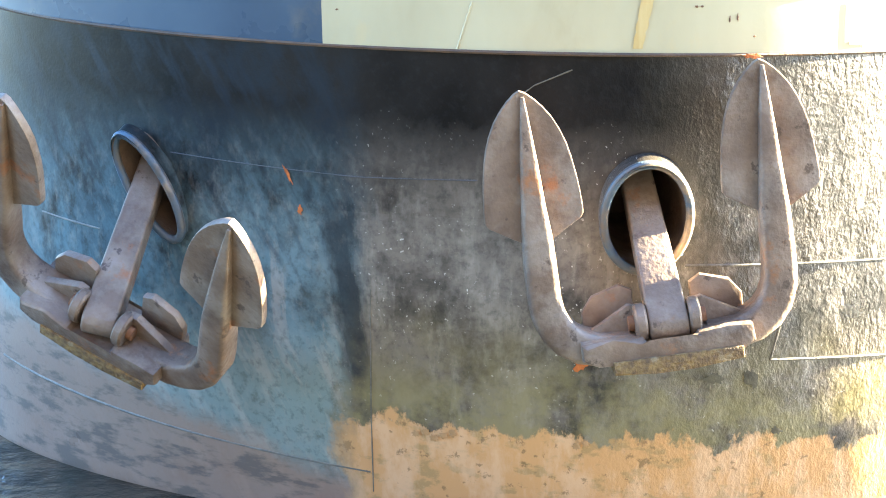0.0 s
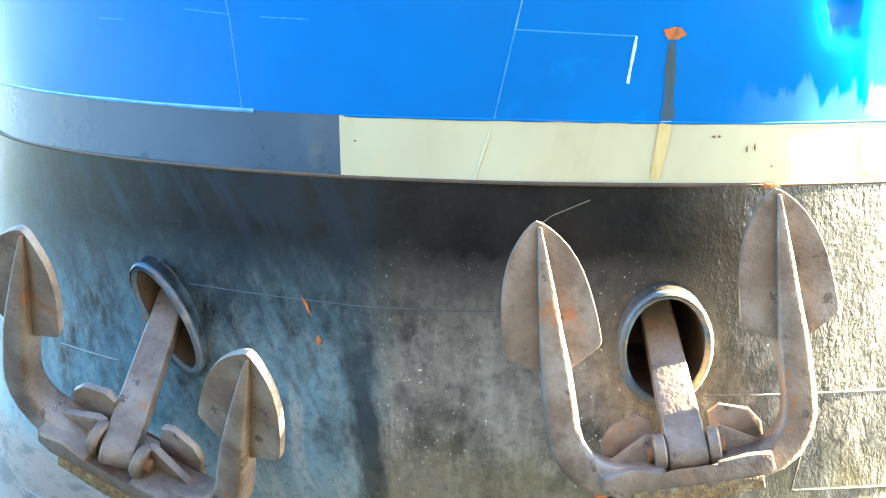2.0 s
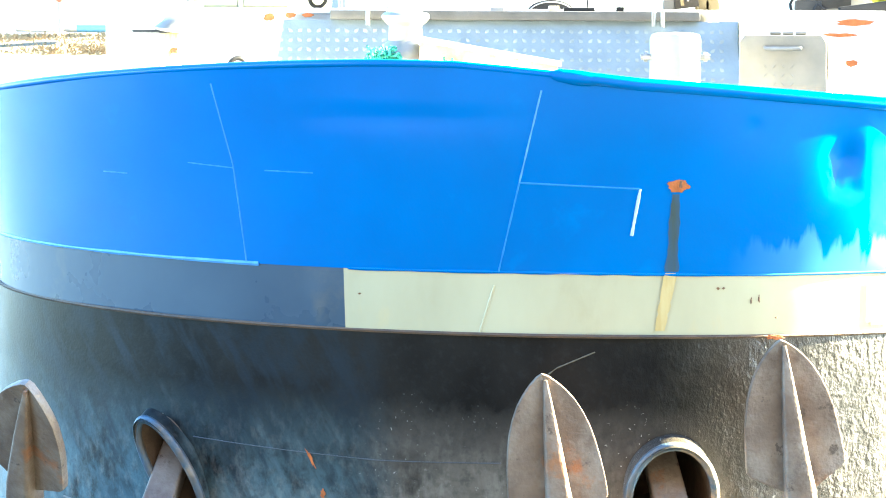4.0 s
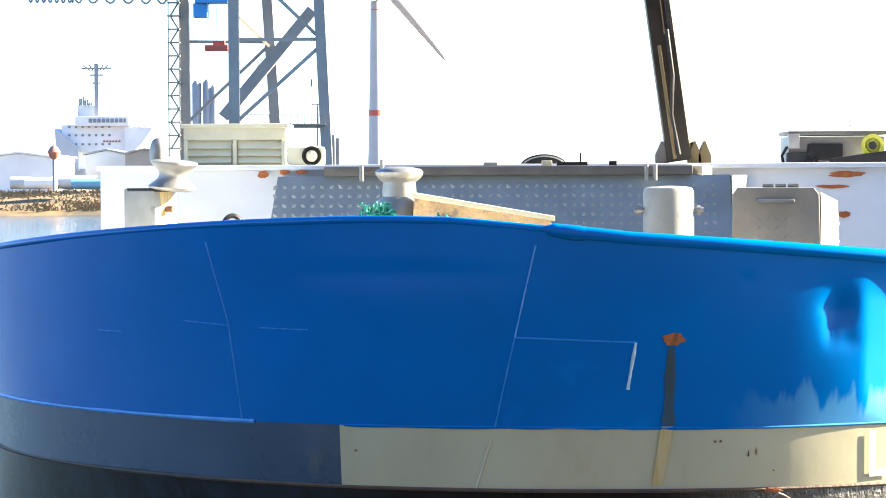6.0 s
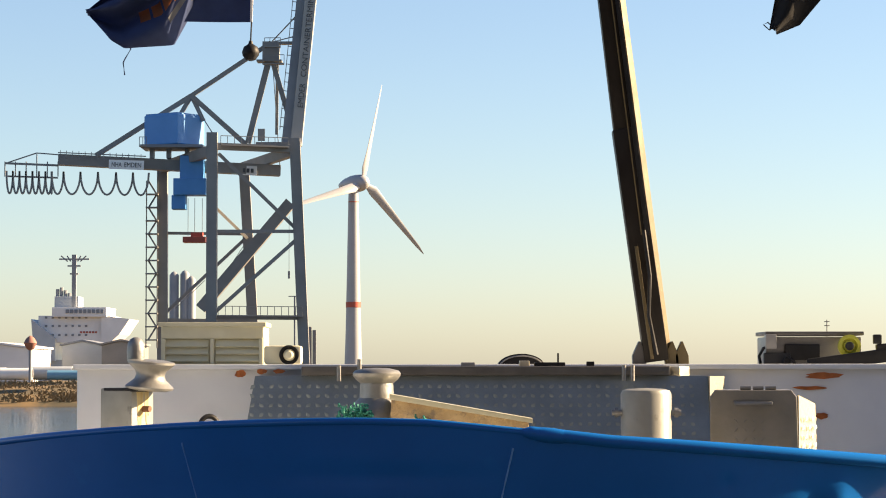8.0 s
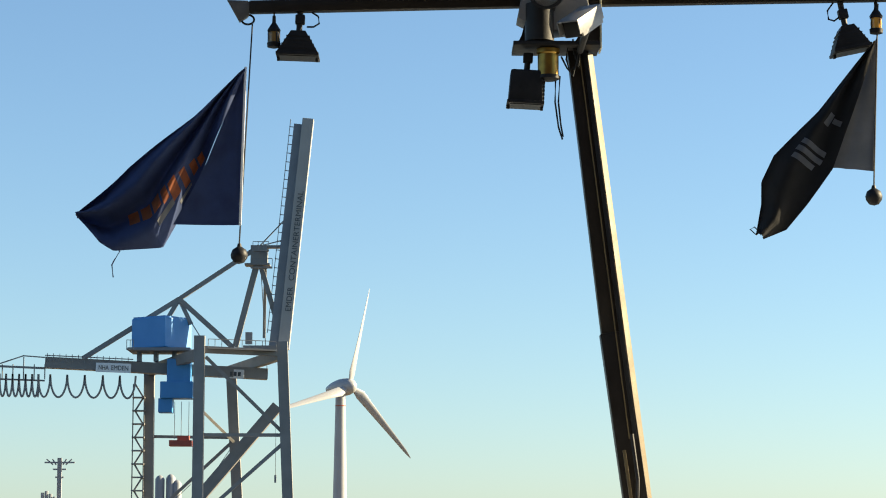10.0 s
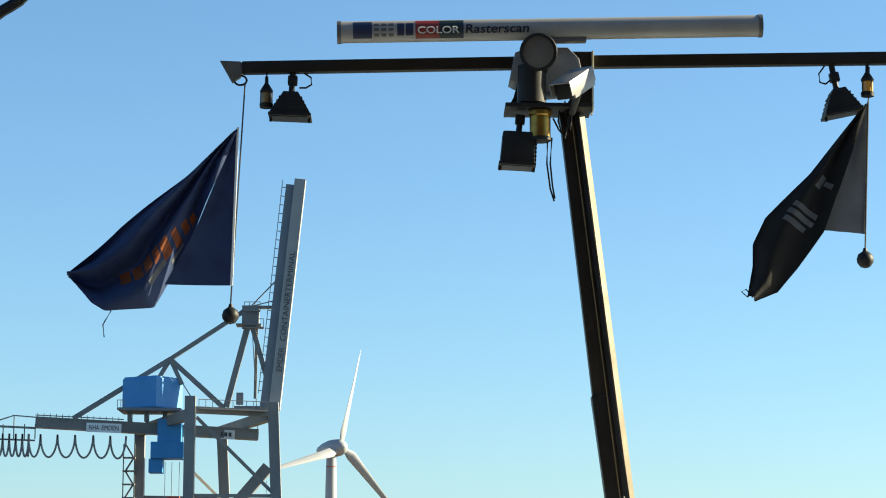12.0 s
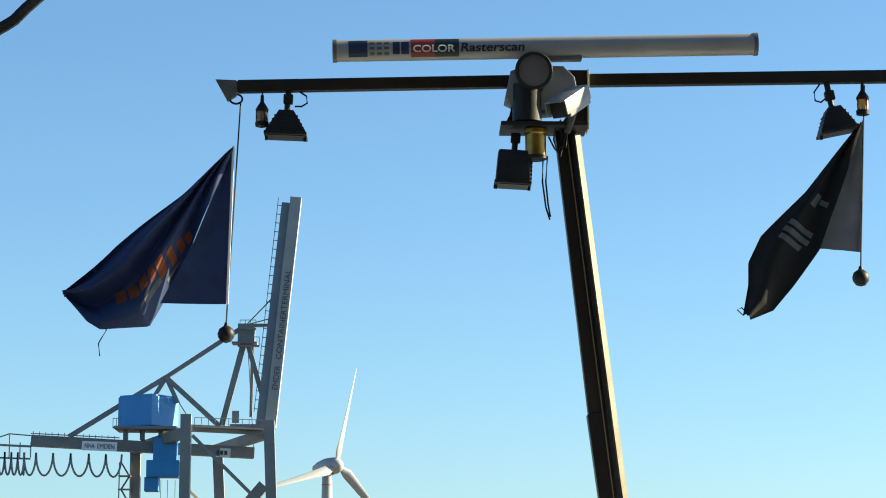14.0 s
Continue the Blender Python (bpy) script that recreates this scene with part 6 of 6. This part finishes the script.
for dx in (-0.8, 0.0, 0.9):
    member("hoist_rope", (c[0] + dx, 305, c[2] + 0.5), (c[0] + dx, 305, c[2] + 5), 0.06)
# upper frame
ap, py = (-20.02, 305, 43.62), (-29.62, 305, 37.17)
member("fore_stay", (-41.1, 305, 29.94), py, 0.55)
member("fore_stay", py, ap, 0.5)
member("frame_leg", py, (-31.38, 305, 34.09), 0.5)
member("frame_leg", py, (-28.13, 305, 34.11), 0.5)
member("frame_leg", py, (-23.05, 305, 31.29), 0.6)
member("mast_leg", (-20.25, 305, 41.69), (-22.79, 305, 31.43), 0.7)
member("mast_leg", (-19.98, 305, 41.69), (-17.24, 305, 32.48), 0.6)
member("mast_leg", (-19.35, 306, 41.13), (-19.41, 306, 32.56), 0.35)
bm = bmesh.new()
box(bm, (ap[0], 305, ap[2] - 1.2), (2.0, 2.0, 2.4))
box(bm, (ap[0] - 0.2, 305, ap[2] - 2.3), (3.0, 2.4, 0.2))
box(bm, (ap[0] + 1.9, 305, ap[2] - 0.1), (2.2, 1.2, 0.3))
part("mast_head", bm, M_STEELGREY, t, smooth=False)
b0, b1 = Vector((-16.95, 304, 31.04)), Vector((-14.2, 304, 59.01))
bm = bmesh.new()
beam(bm, b0, b1, 1.35, 1.6, 0.05, up=(0, -1, 0))
boom = part("boom", bm, M_BOOM, t, "raised boom with lettering", False)
# darker strip paints the shaded left side of the boom
member("boom_shaded_side", b0 + Vector((-1.2, 0.3, 0.1)), b1 + Vector((-1.18, 0.3, -0.6)), 1.1, 1.0, M_FARGREY)
for i in range(24):
    p = b0.lerp(b1, (i + 2) / 26)
    member("boom_post", p + Vector((-1.6, 0, 0.1)), p + Vector((-2.2, 0, 0.18)), 0.09)
member("boom_rail", b0.lerp(b1, 0.07) + Vector((-2.15, 0, 0)), b1 + Vector((-2.15, 0, 0)), 0.08)
member("boom_stay", ap, b0.lerp(b1, 0.6) + Vector((-0.6, 0, 0)), 0.14)
member("boom_stay", ap, b0.lerp(b1, 0.48) + Vector((-0.6, 0, 0)), 0.12)
up_dir = (b1 - b0).normalized()
side = Vector((up_dir.z, 0, -up_dir.x))
face = Matrix((up_dir, -side, Vector((0, -1, 0)))).transposed().to_4x4()
for text, at, width in (("EMDER", 0.0, 2.9), ("CONTAINERTERMINAL", 3.7, 10.9)):
    words("lettering", text, 0.95, M_LETTERGREY, Matrix.Translation(b0.lerp(b1, 0.16) + up_dir * at + Vector((0, -0.86, 0)) + side * 0.4) @ face, boom, width=width)


def signboard(a, b, text, width):
    a, b = Vector(a), Vector(b)
    d = (b - a).normalized()
    bm = bmesh.new()
    beam(bm, a, b, 1.1, 0.12, 0, up=(0, -1, 0))
    s = part("signboard", bm, M_SIGN, t, "white signboard", False)
    u = Vector((-d.z, 0, d.x))
    m = Matrix((d, u, Vector((0, -1, 0)))).transposed().to_4x4()
    if text:
        for word, at, part_width in ((text[:3], 0.0, width * 0.34), (text[4:], width * 0.43, width * 0.57)):
            words("lettering", word, 0.8, M_LETTER, Matrix.Translation(a + d * (0.3 + at) - u * 0.27 + Vector((0, -0.1, 0))) @ m, s, width=part_width)
    else:
        for i in range(5):
            bm = bmesh.new()
            p = a + d * (0.4 + 0.5 * i)
            beam(bm, p + Vector((0, -0.1, 0)), p + d * 0.35 + Vector((0, -0.1, 0)), 0.5, 0.05, 0, up=(0, -1, 0))
            part("word_bar", bm, M_LETTERGREY, s, smooth=False)


signboard((-39.11, 302, 28.67), (-34.95, 302, 28.53), "NHA EMDEN", 3.5)
signboard((-24.88, 305.5, 28.27), (-21.75, 305.5, 28.13), "", 0)
# festoon cable loops
x0, z0 = (-51.38, 303, 27.94)[0], (-51.38, 303, 27.94)[2]
xs = [22 + 11.5 * i for i in range(8)] + [102, 123, 153, 184, 216, 246, 274]
for a, b in zip(xs, xs[1:]):
    bm = bmesh.new()
    A, B = x0 + (a - 22) * 0.0673, x0 + (b - 22) * 0.0673
    za, zb = z0 - (a - 22) * 0.001, z0 - (b - 22) * 0.001
    tube(bm, [(A + (B - A) * (0.5 - 0.5 * math.cos(math.pi * i / 12) * (1 - 0.15 * math.sin(math.pi * i / 12))), 302.5, za + (zb - za) * i / 12 - 2.7 * math.sin(math.pi * i / 12) ** 0.75) for i in range(13)], 0.13, 5)
    part("festoon_loop", bm, M_STEELGREY, t)
# stair tower on the leg
s0 = (-34.89, 311, 7.86)
for i in range(12):
    z = s0[2] + i * 1.62
    member("stair_landing", (s0[0] - 0.8, 311, z), (s0[0] + 0.7, 311, z), 0.16, 1.2)
    member("stair_flight", (s0[0] + (0.5 if i % 2 else -0.5), 311, z), (s0[0] + (-0.5 if i % 2 else 0.5), 311, z + 1.62), 0.2)
for dx in (-0.75, 0.6):
    member("stair_post", (s0[0] + dx, 311, s0[2] - 1), (s0[0] + dx, 311, s0[2] + 19.5), 0.13)
bm = bmesh.new()
c = (-21.04, 303, 32.26)
box(bm, (c[0], 303, c[2]), (0.8, 0.8, 1.4))
box(bm, (c[0] + 1.6, 303, c[2] - 1.4), (4.4, 2.2, 0.9))
part("winch_gear", bm, M_STEELGREY, t, smooth=False)

# walkways with rails
def walkway(a, b, posts, h=1.1):
    a, b = Vector(a), Vector(b)
    member("walkway", a, b, 0.15, 0.9)
    member("hand_rail", a + Vector((0, 0, h)), b + Vector((0, 0, h)), 0.08)
    for i in range(posts + 1):
        q = a.lerp(b, i / posts)
        member("rail_post", q, q + Vector((0, 0, h)), 0.07)


walkway((-35.26, 300, 30.65), (-34.45, 300, 30.65), 2)
walkway((-25.38, 297, 30.52), (-17.57, 299, 30.43), 10)
walkway((-20.92, 303, 40.76), (-18.35, 303, 40.78), 4)
walkway((-20.69, 303, 42.81), (-18.79, 303, 42.82), 3)
walkway((-25.61, 297, 10.55), (-15.88, 299, 10.52), 12)
member("stay_rope", (-20.02, 305, 43.62), (-19, 306, 28.58), 0.09)
member("stay_rope", (-29.81, 305, 36.94), (-26.64, 300, 32.25), 0.12)
member("hoist_rope", (-28.43, 306, 11.55), (-23.41, 306, 19.04), 0.07)
member("hoist_rope", (-31.86, 309, 11.62), (-28.3, 309, 15.06), 0.07)
bm = bmesh.new()
c = (-17.71, 303, 15.52)
box(bm, (c[0], 303, c[2]), (0.25, 0.25, 0.9))
part("lifting_hook", bm, M_FARGREY, t, smooth=False)
member("hoist_rope", (c[0], 303, c[2] + 0.4), (c[0], 303, c[2] + 7), 0.05)

# wind turbine
hub = Vector((-55.01, 1840, 138.66))
t = thing("wind_turbine", "white wind turbine with an egg-shaped nacelle and red tower rings", "wind turbine")
bm = bmesh.new()
lathe(bm, [(6.6, 0), (5.6, 30), (4.6, 80), (3.6, hub.z - 6)], seg=24, m=Matrix.Translation((hub.x - 6, 1840, 0)))
part("tower", bm, M_TURB, t)
for z, h, r in (((-58.88, 1840, 50.22)[2], 4.0, 5.45), (hub.z - 14, 0.6, 3.9)):
    bm = bmesh.new()
    lathe(bm, [(r, z - h / 2), (r, z + h / 2)], seg=24, m=Matrix.Translation((hub.x - 6, 1840, 0)))
    part("ring", bm, M_FARRED, t, "faded red ring")
axis = Vector((0.6, -0.8, 0.03)).normalized()
m = Matrix.Translation(hub - axis * 6) @ axis.to_track_quat("Z", "Y").to_matrix().to_4x4()
bm = bmesh.new()
lathe(bm, [(0.3, -22), (2.5, -20), (4.8, -13), (6.2, -5), (6.4, 1), (6.1, 5), (5.0, 9), (3.0, 11.5), (0.2, 12.6)], seg=28, m=m)
part("nacelle", bm, M_TURB, t)
e1 = Vector((0, 0, 1))
e2 = axis.cross(e1).normalized()
if e2.x < 0:
    e2 = -e2
for ang in (13, 133, 253):
    bm = bmesh.new()
    d = (e1 * math.cos(radians(ang)) + e2 * math.sin(radians(ang))).normalized()
    ch = axis.cross(d).normalized()
    rings = []
    for k, wv, tw in ((0.02, 3.6, 0), (0.06, 4.2, 10), (0.14, 7.5, 25), (0.3, 6.2, 32), (0.6, 4.4, 40), (0.9, 2.6, 45), (1.0, 0.6, 48)):
        c = hub + d * (74 * k) + axis * 2
        v = ch * math.cos(radians(tw)) + axis * math.sin(radians(tw))
        n = d.cross(v)
        rings.append([bm.verts.new(c + v * (wv / 2 * math.cos(a) + wv * 0.2) + n * (wv * 0.14 * math.sin(a))) for a in [2 * math.pi * i / 10 for i in range(10)]])
    for A, B in zip(rings, rings[1:]):
        for i in range(10):
            bm.faces.new((A[i], A[(i + 1) % 10], B[(i + 1) % 10], B[i]))
    bm.faces.new(rings[-1])
    bm.faces.new(rings[0][::-1])
    part("blade", bm, M_TURB, t)

# cargo ship
t = thing("cargo_ship", "white superstructure of a moored cargo ship with a lattice signal mast", "ship")


def block(name, a, b, depth, y, material, label="", parent=None):
    bm = bmesh.new()
    box(bm, ((a[0] + b[0]) / 2, y + depth / 2, (a[2] + b[2]) / 2), (abs(b[0] - a[0]), depth, abs(a[2] - b[2])), bevel=0.06)
    return part(name, bm, material, parent or t, label, False)


Y = 420
block("hull", (-67.37, 420, 5.81), (-52.14, 420, 1.61), 30, Y, M_FARSHIP, "pale hull")
bm = bmesh.new()
p0, p1, p2, p3 = (-66.86, 419, 12.51), (-62.94, 419, 9.34), (-62.92, 419, 5.62), (-66.27, 419, 5.62)
slab(bm, [(p[0], p[2]) for p in (p0, p1, p2, p3)], Y - 1.5, Y + 8)
part("stern_ramp", bm, M_FARSHIP, t, smooth=False)
block("deck_house", (-65.9, 420, 13.09), (-54.03, 420, 8.61), 14, Y, M_FARWHITE)
bm = bmesh.new()
q = [(-55.44, 420, 13.09), (-50.78, 420, 12.53), (-52.45, 420, 10.01), (-54.03, 420, 8.61), (-55.43, 420, 8.61)]
slab(bm, [(p[0], p[2]) for p in q], Y - 0.6, Y + 13)
part("flare", bm, M_FARWHITE, t, smooth=False)
bridge = block("bridge", (-63.51, 419, 14.47), (-54.57, 419, 12.88), 12, Y - 1, M_FARWHITE)
for i in range(9):
    p = (-61.25, 418.8, 13.81)
    block("bridge_window", (p[0] + i * 0.72, 0, p[2] + 0.3), (p[0] + i * 0.72 + 0.52, 0, p[2] - 0.35), 0.3, Y - 1.15, M_FARGREY, "", bridge)
for i in range(6):
    p = (-59.03, 419, 10.37)
    block("word_bar", (p[0] + i * 0.5, 0, p[2] + 0.15), (p[0] + i * 0.5 + 0.35, 0, p[2] - 0.15), 0.2, Y - 0.12, M_FARRED)
for z in (455, 470, 486):
    for i in range(7):
        p = (-64.81, 419, 12.14)
        block("porthole", (p[0] + i * 1.1, 0, p[2] - (z - 462) * 0.093 + 0.18), (p[0] + i * 1.1 + 0.4, 0, p[2] - (z - 462) * 0.093 - 0.18), 0.2, Y - 0.12, M_FARGREY)
block("funnel_base", (-63.71, 424, 16.38), (-59.75, 424, 14.49), 6, Y + 3, M_FARSHIP)
for x, z in ((112, 405), (119, 402), (126, 407), (133, 412)):
    p, q = ((-63.34, 424, 17.6)), ((-63.33, 424, 14.59))
    bm = bmesh.new()
    rod(bm, (p[0] + (x - 112) * 0.094, Y + 4, q[2]), (p[0] + (x - 112) * 0.094, Y + 4, q[2] + (437 - z) * 0.094), 0.3, seg=8)
    part("exhaust_pipe", bm, M_FARGREY, t)
bm = bmesh.new()
p = (-60.31, 422, 14.63)
k = 0.0938
beam(bm, p, (p[0], 422, p[2] + 92 * k), 0.7, 0.7, 0)
part("signal_mast", bm, M_FARGREY, t, smooth=False)
for z, w in ((84, 5.0), (72, 2.2), (58, 1.4)):
    bm = bmesh.new()
    box(bm, (p[0], 422, p[2] + z * k), (w, 0.4, 0.25))
    part("mast_yard", bm, M_FARGREY, t, smooth=False)
for dx in (-2.2, -1.2, 1.1, 2.0):
    bm = bmesh.new()
    beam(bm, (p[0] + dx * 0.5, 422, p[2] + 80 * k), (p[0] + dx, 422, p[2] + 90 * k), 0.2, 0.2, 0)
    part("mast_strut", bm, M_FARGREY, t, smooth=False)

# sheds, pipes and odds and ends on the far shore
def shed(a, b, depth, y, material, label, roof=None):
    t = thing("far_shed", label, "shed", "sheds on the far shore")
    bm = bmesh.new()
    zt = a[2]
    w = b[0] - a[0]
    slab(bm, [(a[0], 1.5), (a[0], zt - 0.6), ((a[0] + b[0]) / 2, zt), (b[0], zt - 0.6), (b[0], 1.5)], y, y + depth)
    part("wall", bm, material, t, smooth=False)
    bm = bmesh.new()
    slab(bm, [(a[0] - 0.3, zt - 0.6), ((a[0] + b[0]) / 2, zt + 0.05), (b[0] + 0.3, zt - 0.6), (b[0] + 0.3, zt - 0.35), ((a[0] + b[0]) / 2, zt + 0.3), (a[0] - 0.3, zt - 0.35)], y - 0.3, y + depth)
    part("roof", bm, roof or material, t, smooth=False)


shed((-63.76, 340, 7.66), (-54.52, 340, 2.37), 20, 340, M_FARWHITE, "white tent-roofed shed on the far shore")
shed((-53.11, 360, 8.17), (-47.34, 360, 3.21), 12, 360, M_FARSHIP, "pale low shed with a grey roof", M_FARGREY)
shed((-46.19, 350, 8.14), (-40.89, 350, 3.24), 10, 350, M_STEELGREY, "grey low shed on the far shore")


def pipe(c, length, r, y, material, label):
    t = thing("steel_pipe", label, "pipe", "large pipes on the far shore")
    bm = bmesh.new()
    m = Matrix.Translation((c[0], y, c[2])) @ Matrix.Rotation(radians(90), 4, "Y")
    lathe(bm, [(r, -length / 2), (r, length / 2), (r * 0.88, length / 2), (r * 0.88, -length / 2 + 0.1)], seg=20, m=m)
    part("wall", bm, material, t)


pipe((-49.38, 325, 3.8), 5.6, 0.85, 325, M_FARSHIP, "large pale steel pipe lying on the bank")
pipe((-53.22, 322, 3.7), 4.0, 0.75, 322, M_FARWHITE, "short white steel pipe lying on the bank")
pipe((-56.83, 328, 3.75), 2.5, 0.8, 328, M_FARSHIP, "pale steel pipe seen end on")
pipe((-46.49, 320, 3.55), 5.0, 0.6, 320, M_FARBLUE, "blue steel pipe lying on the bank")
t = thing("red_buoy", "faded red buoy standing among the pipes", "buoy")
bm = bmesh.new()
c = (-50.87, 318, 7.59)
lathe(bm, [(0.1, -1.0), (0.5, -0.7), (0.85, 0), (0.5, 0.6), (0.1, 0.9)], seg=14, m=Matrix.Translation(c))
part("float", bm, M_BUOY, t)
bm = bmesh.new()
rod(bm, (c[0], c[1], 2.0), (c[0], c[1], c[2] - 0.8), 0.2)
part("stand", bm, M_FARGREY, t)
t = thing("silo_tanks", "grey-blue storage tanks behind the crane", "silo")
for x, yt in ((318, 376), (337, 374), (348, 384)):
    p, q = {318: ((-39.37, 380, 18.69), 0), 337: ((-37.76, 380, 18.85), 0), 348: ((-36.83, 380, 18.01), 0)}[x]
    bm = bmesh.new()
    lathe(bm, [(0.7, 2), (0.7, p[2] - 0.4), (0.4, p[2]), (0.05, p[2] + 0.2)], seg=14, m=Matrix.Translation((p[0], 380, 0)))
    part("tank", bm, M_FARGREY, t)
t = thing("lamp_mast", "thin lamp mast with a hook on the far quay", "lamp mast")
p = (-18.55, 330, 13.72)
bm = bmesh.new()
beam(bm, (p[0], 330, 2), p, 0.2, 0.2, 0)
beam(bm, (p[0] - 0.8, 330, p[2]), (p[0] + 0.3, 330, p[2]), 0.12, 0.12, 0)
part("pole", bm, M_FARGREY, t, smooth=False)
t = thing("service_post", "grey service posts at the foot of the crane", "post")
for x in (558, 566):
    p = ((-15.82, 315, 9.52)[0] + (x - 558) * 0.07, 315, (-15.82, 315, 9.52)[2] - (x - 558) * 0.05)
    bm = bmesh.new()
    beam(bm, (p[0], 315, 2.2), p, 0.45, 0.45, 0)
    part("post", bm, M_STEELGREY, t, smooth=False)

# dry scrub along the waterline
random.seed(12)
bm = bmesh.new()
for _ in range(900):
    x, k = random.uniform(-60, -30), random.random() * 0.85
    y, z = 297 + 17 * k, 0.3 + 2.5 * k ** 0.7
    for _ in range(4):
        d = Vector((random.gauss(0, 0.35), random.gauss(0, 0.2), random.uniform(0.2, 0.6)))
        c = Vector((x + random.gauss(0, 0.3), y, z))
        o = Vector((random.uniform(0.06, 0.16), 0, 0))
        bm.faces.new([bm.verts.new(v) for v in (c - o, c + o, c + d + o * 0.6, c + d - o * 0.4)])
scrub = part("shore_scrub", bm, M_SCRUB, smooth=False)
tagged(scrub, "dry brown scrub along the far waterline", "bushes", kind="stuff")

# unseen wall added behind the camera to keep sky light off the bow
bm = bmesh.new()
box(bm, (2.0, -13.0, 14.2), (50, 4, 23), bevel=0.1)
tagged(part("sky_block_wall", bm, M_SKYBLOCK, smooth=False), "added dark wall out of view that blocks sky light", "wall", kind="structure")
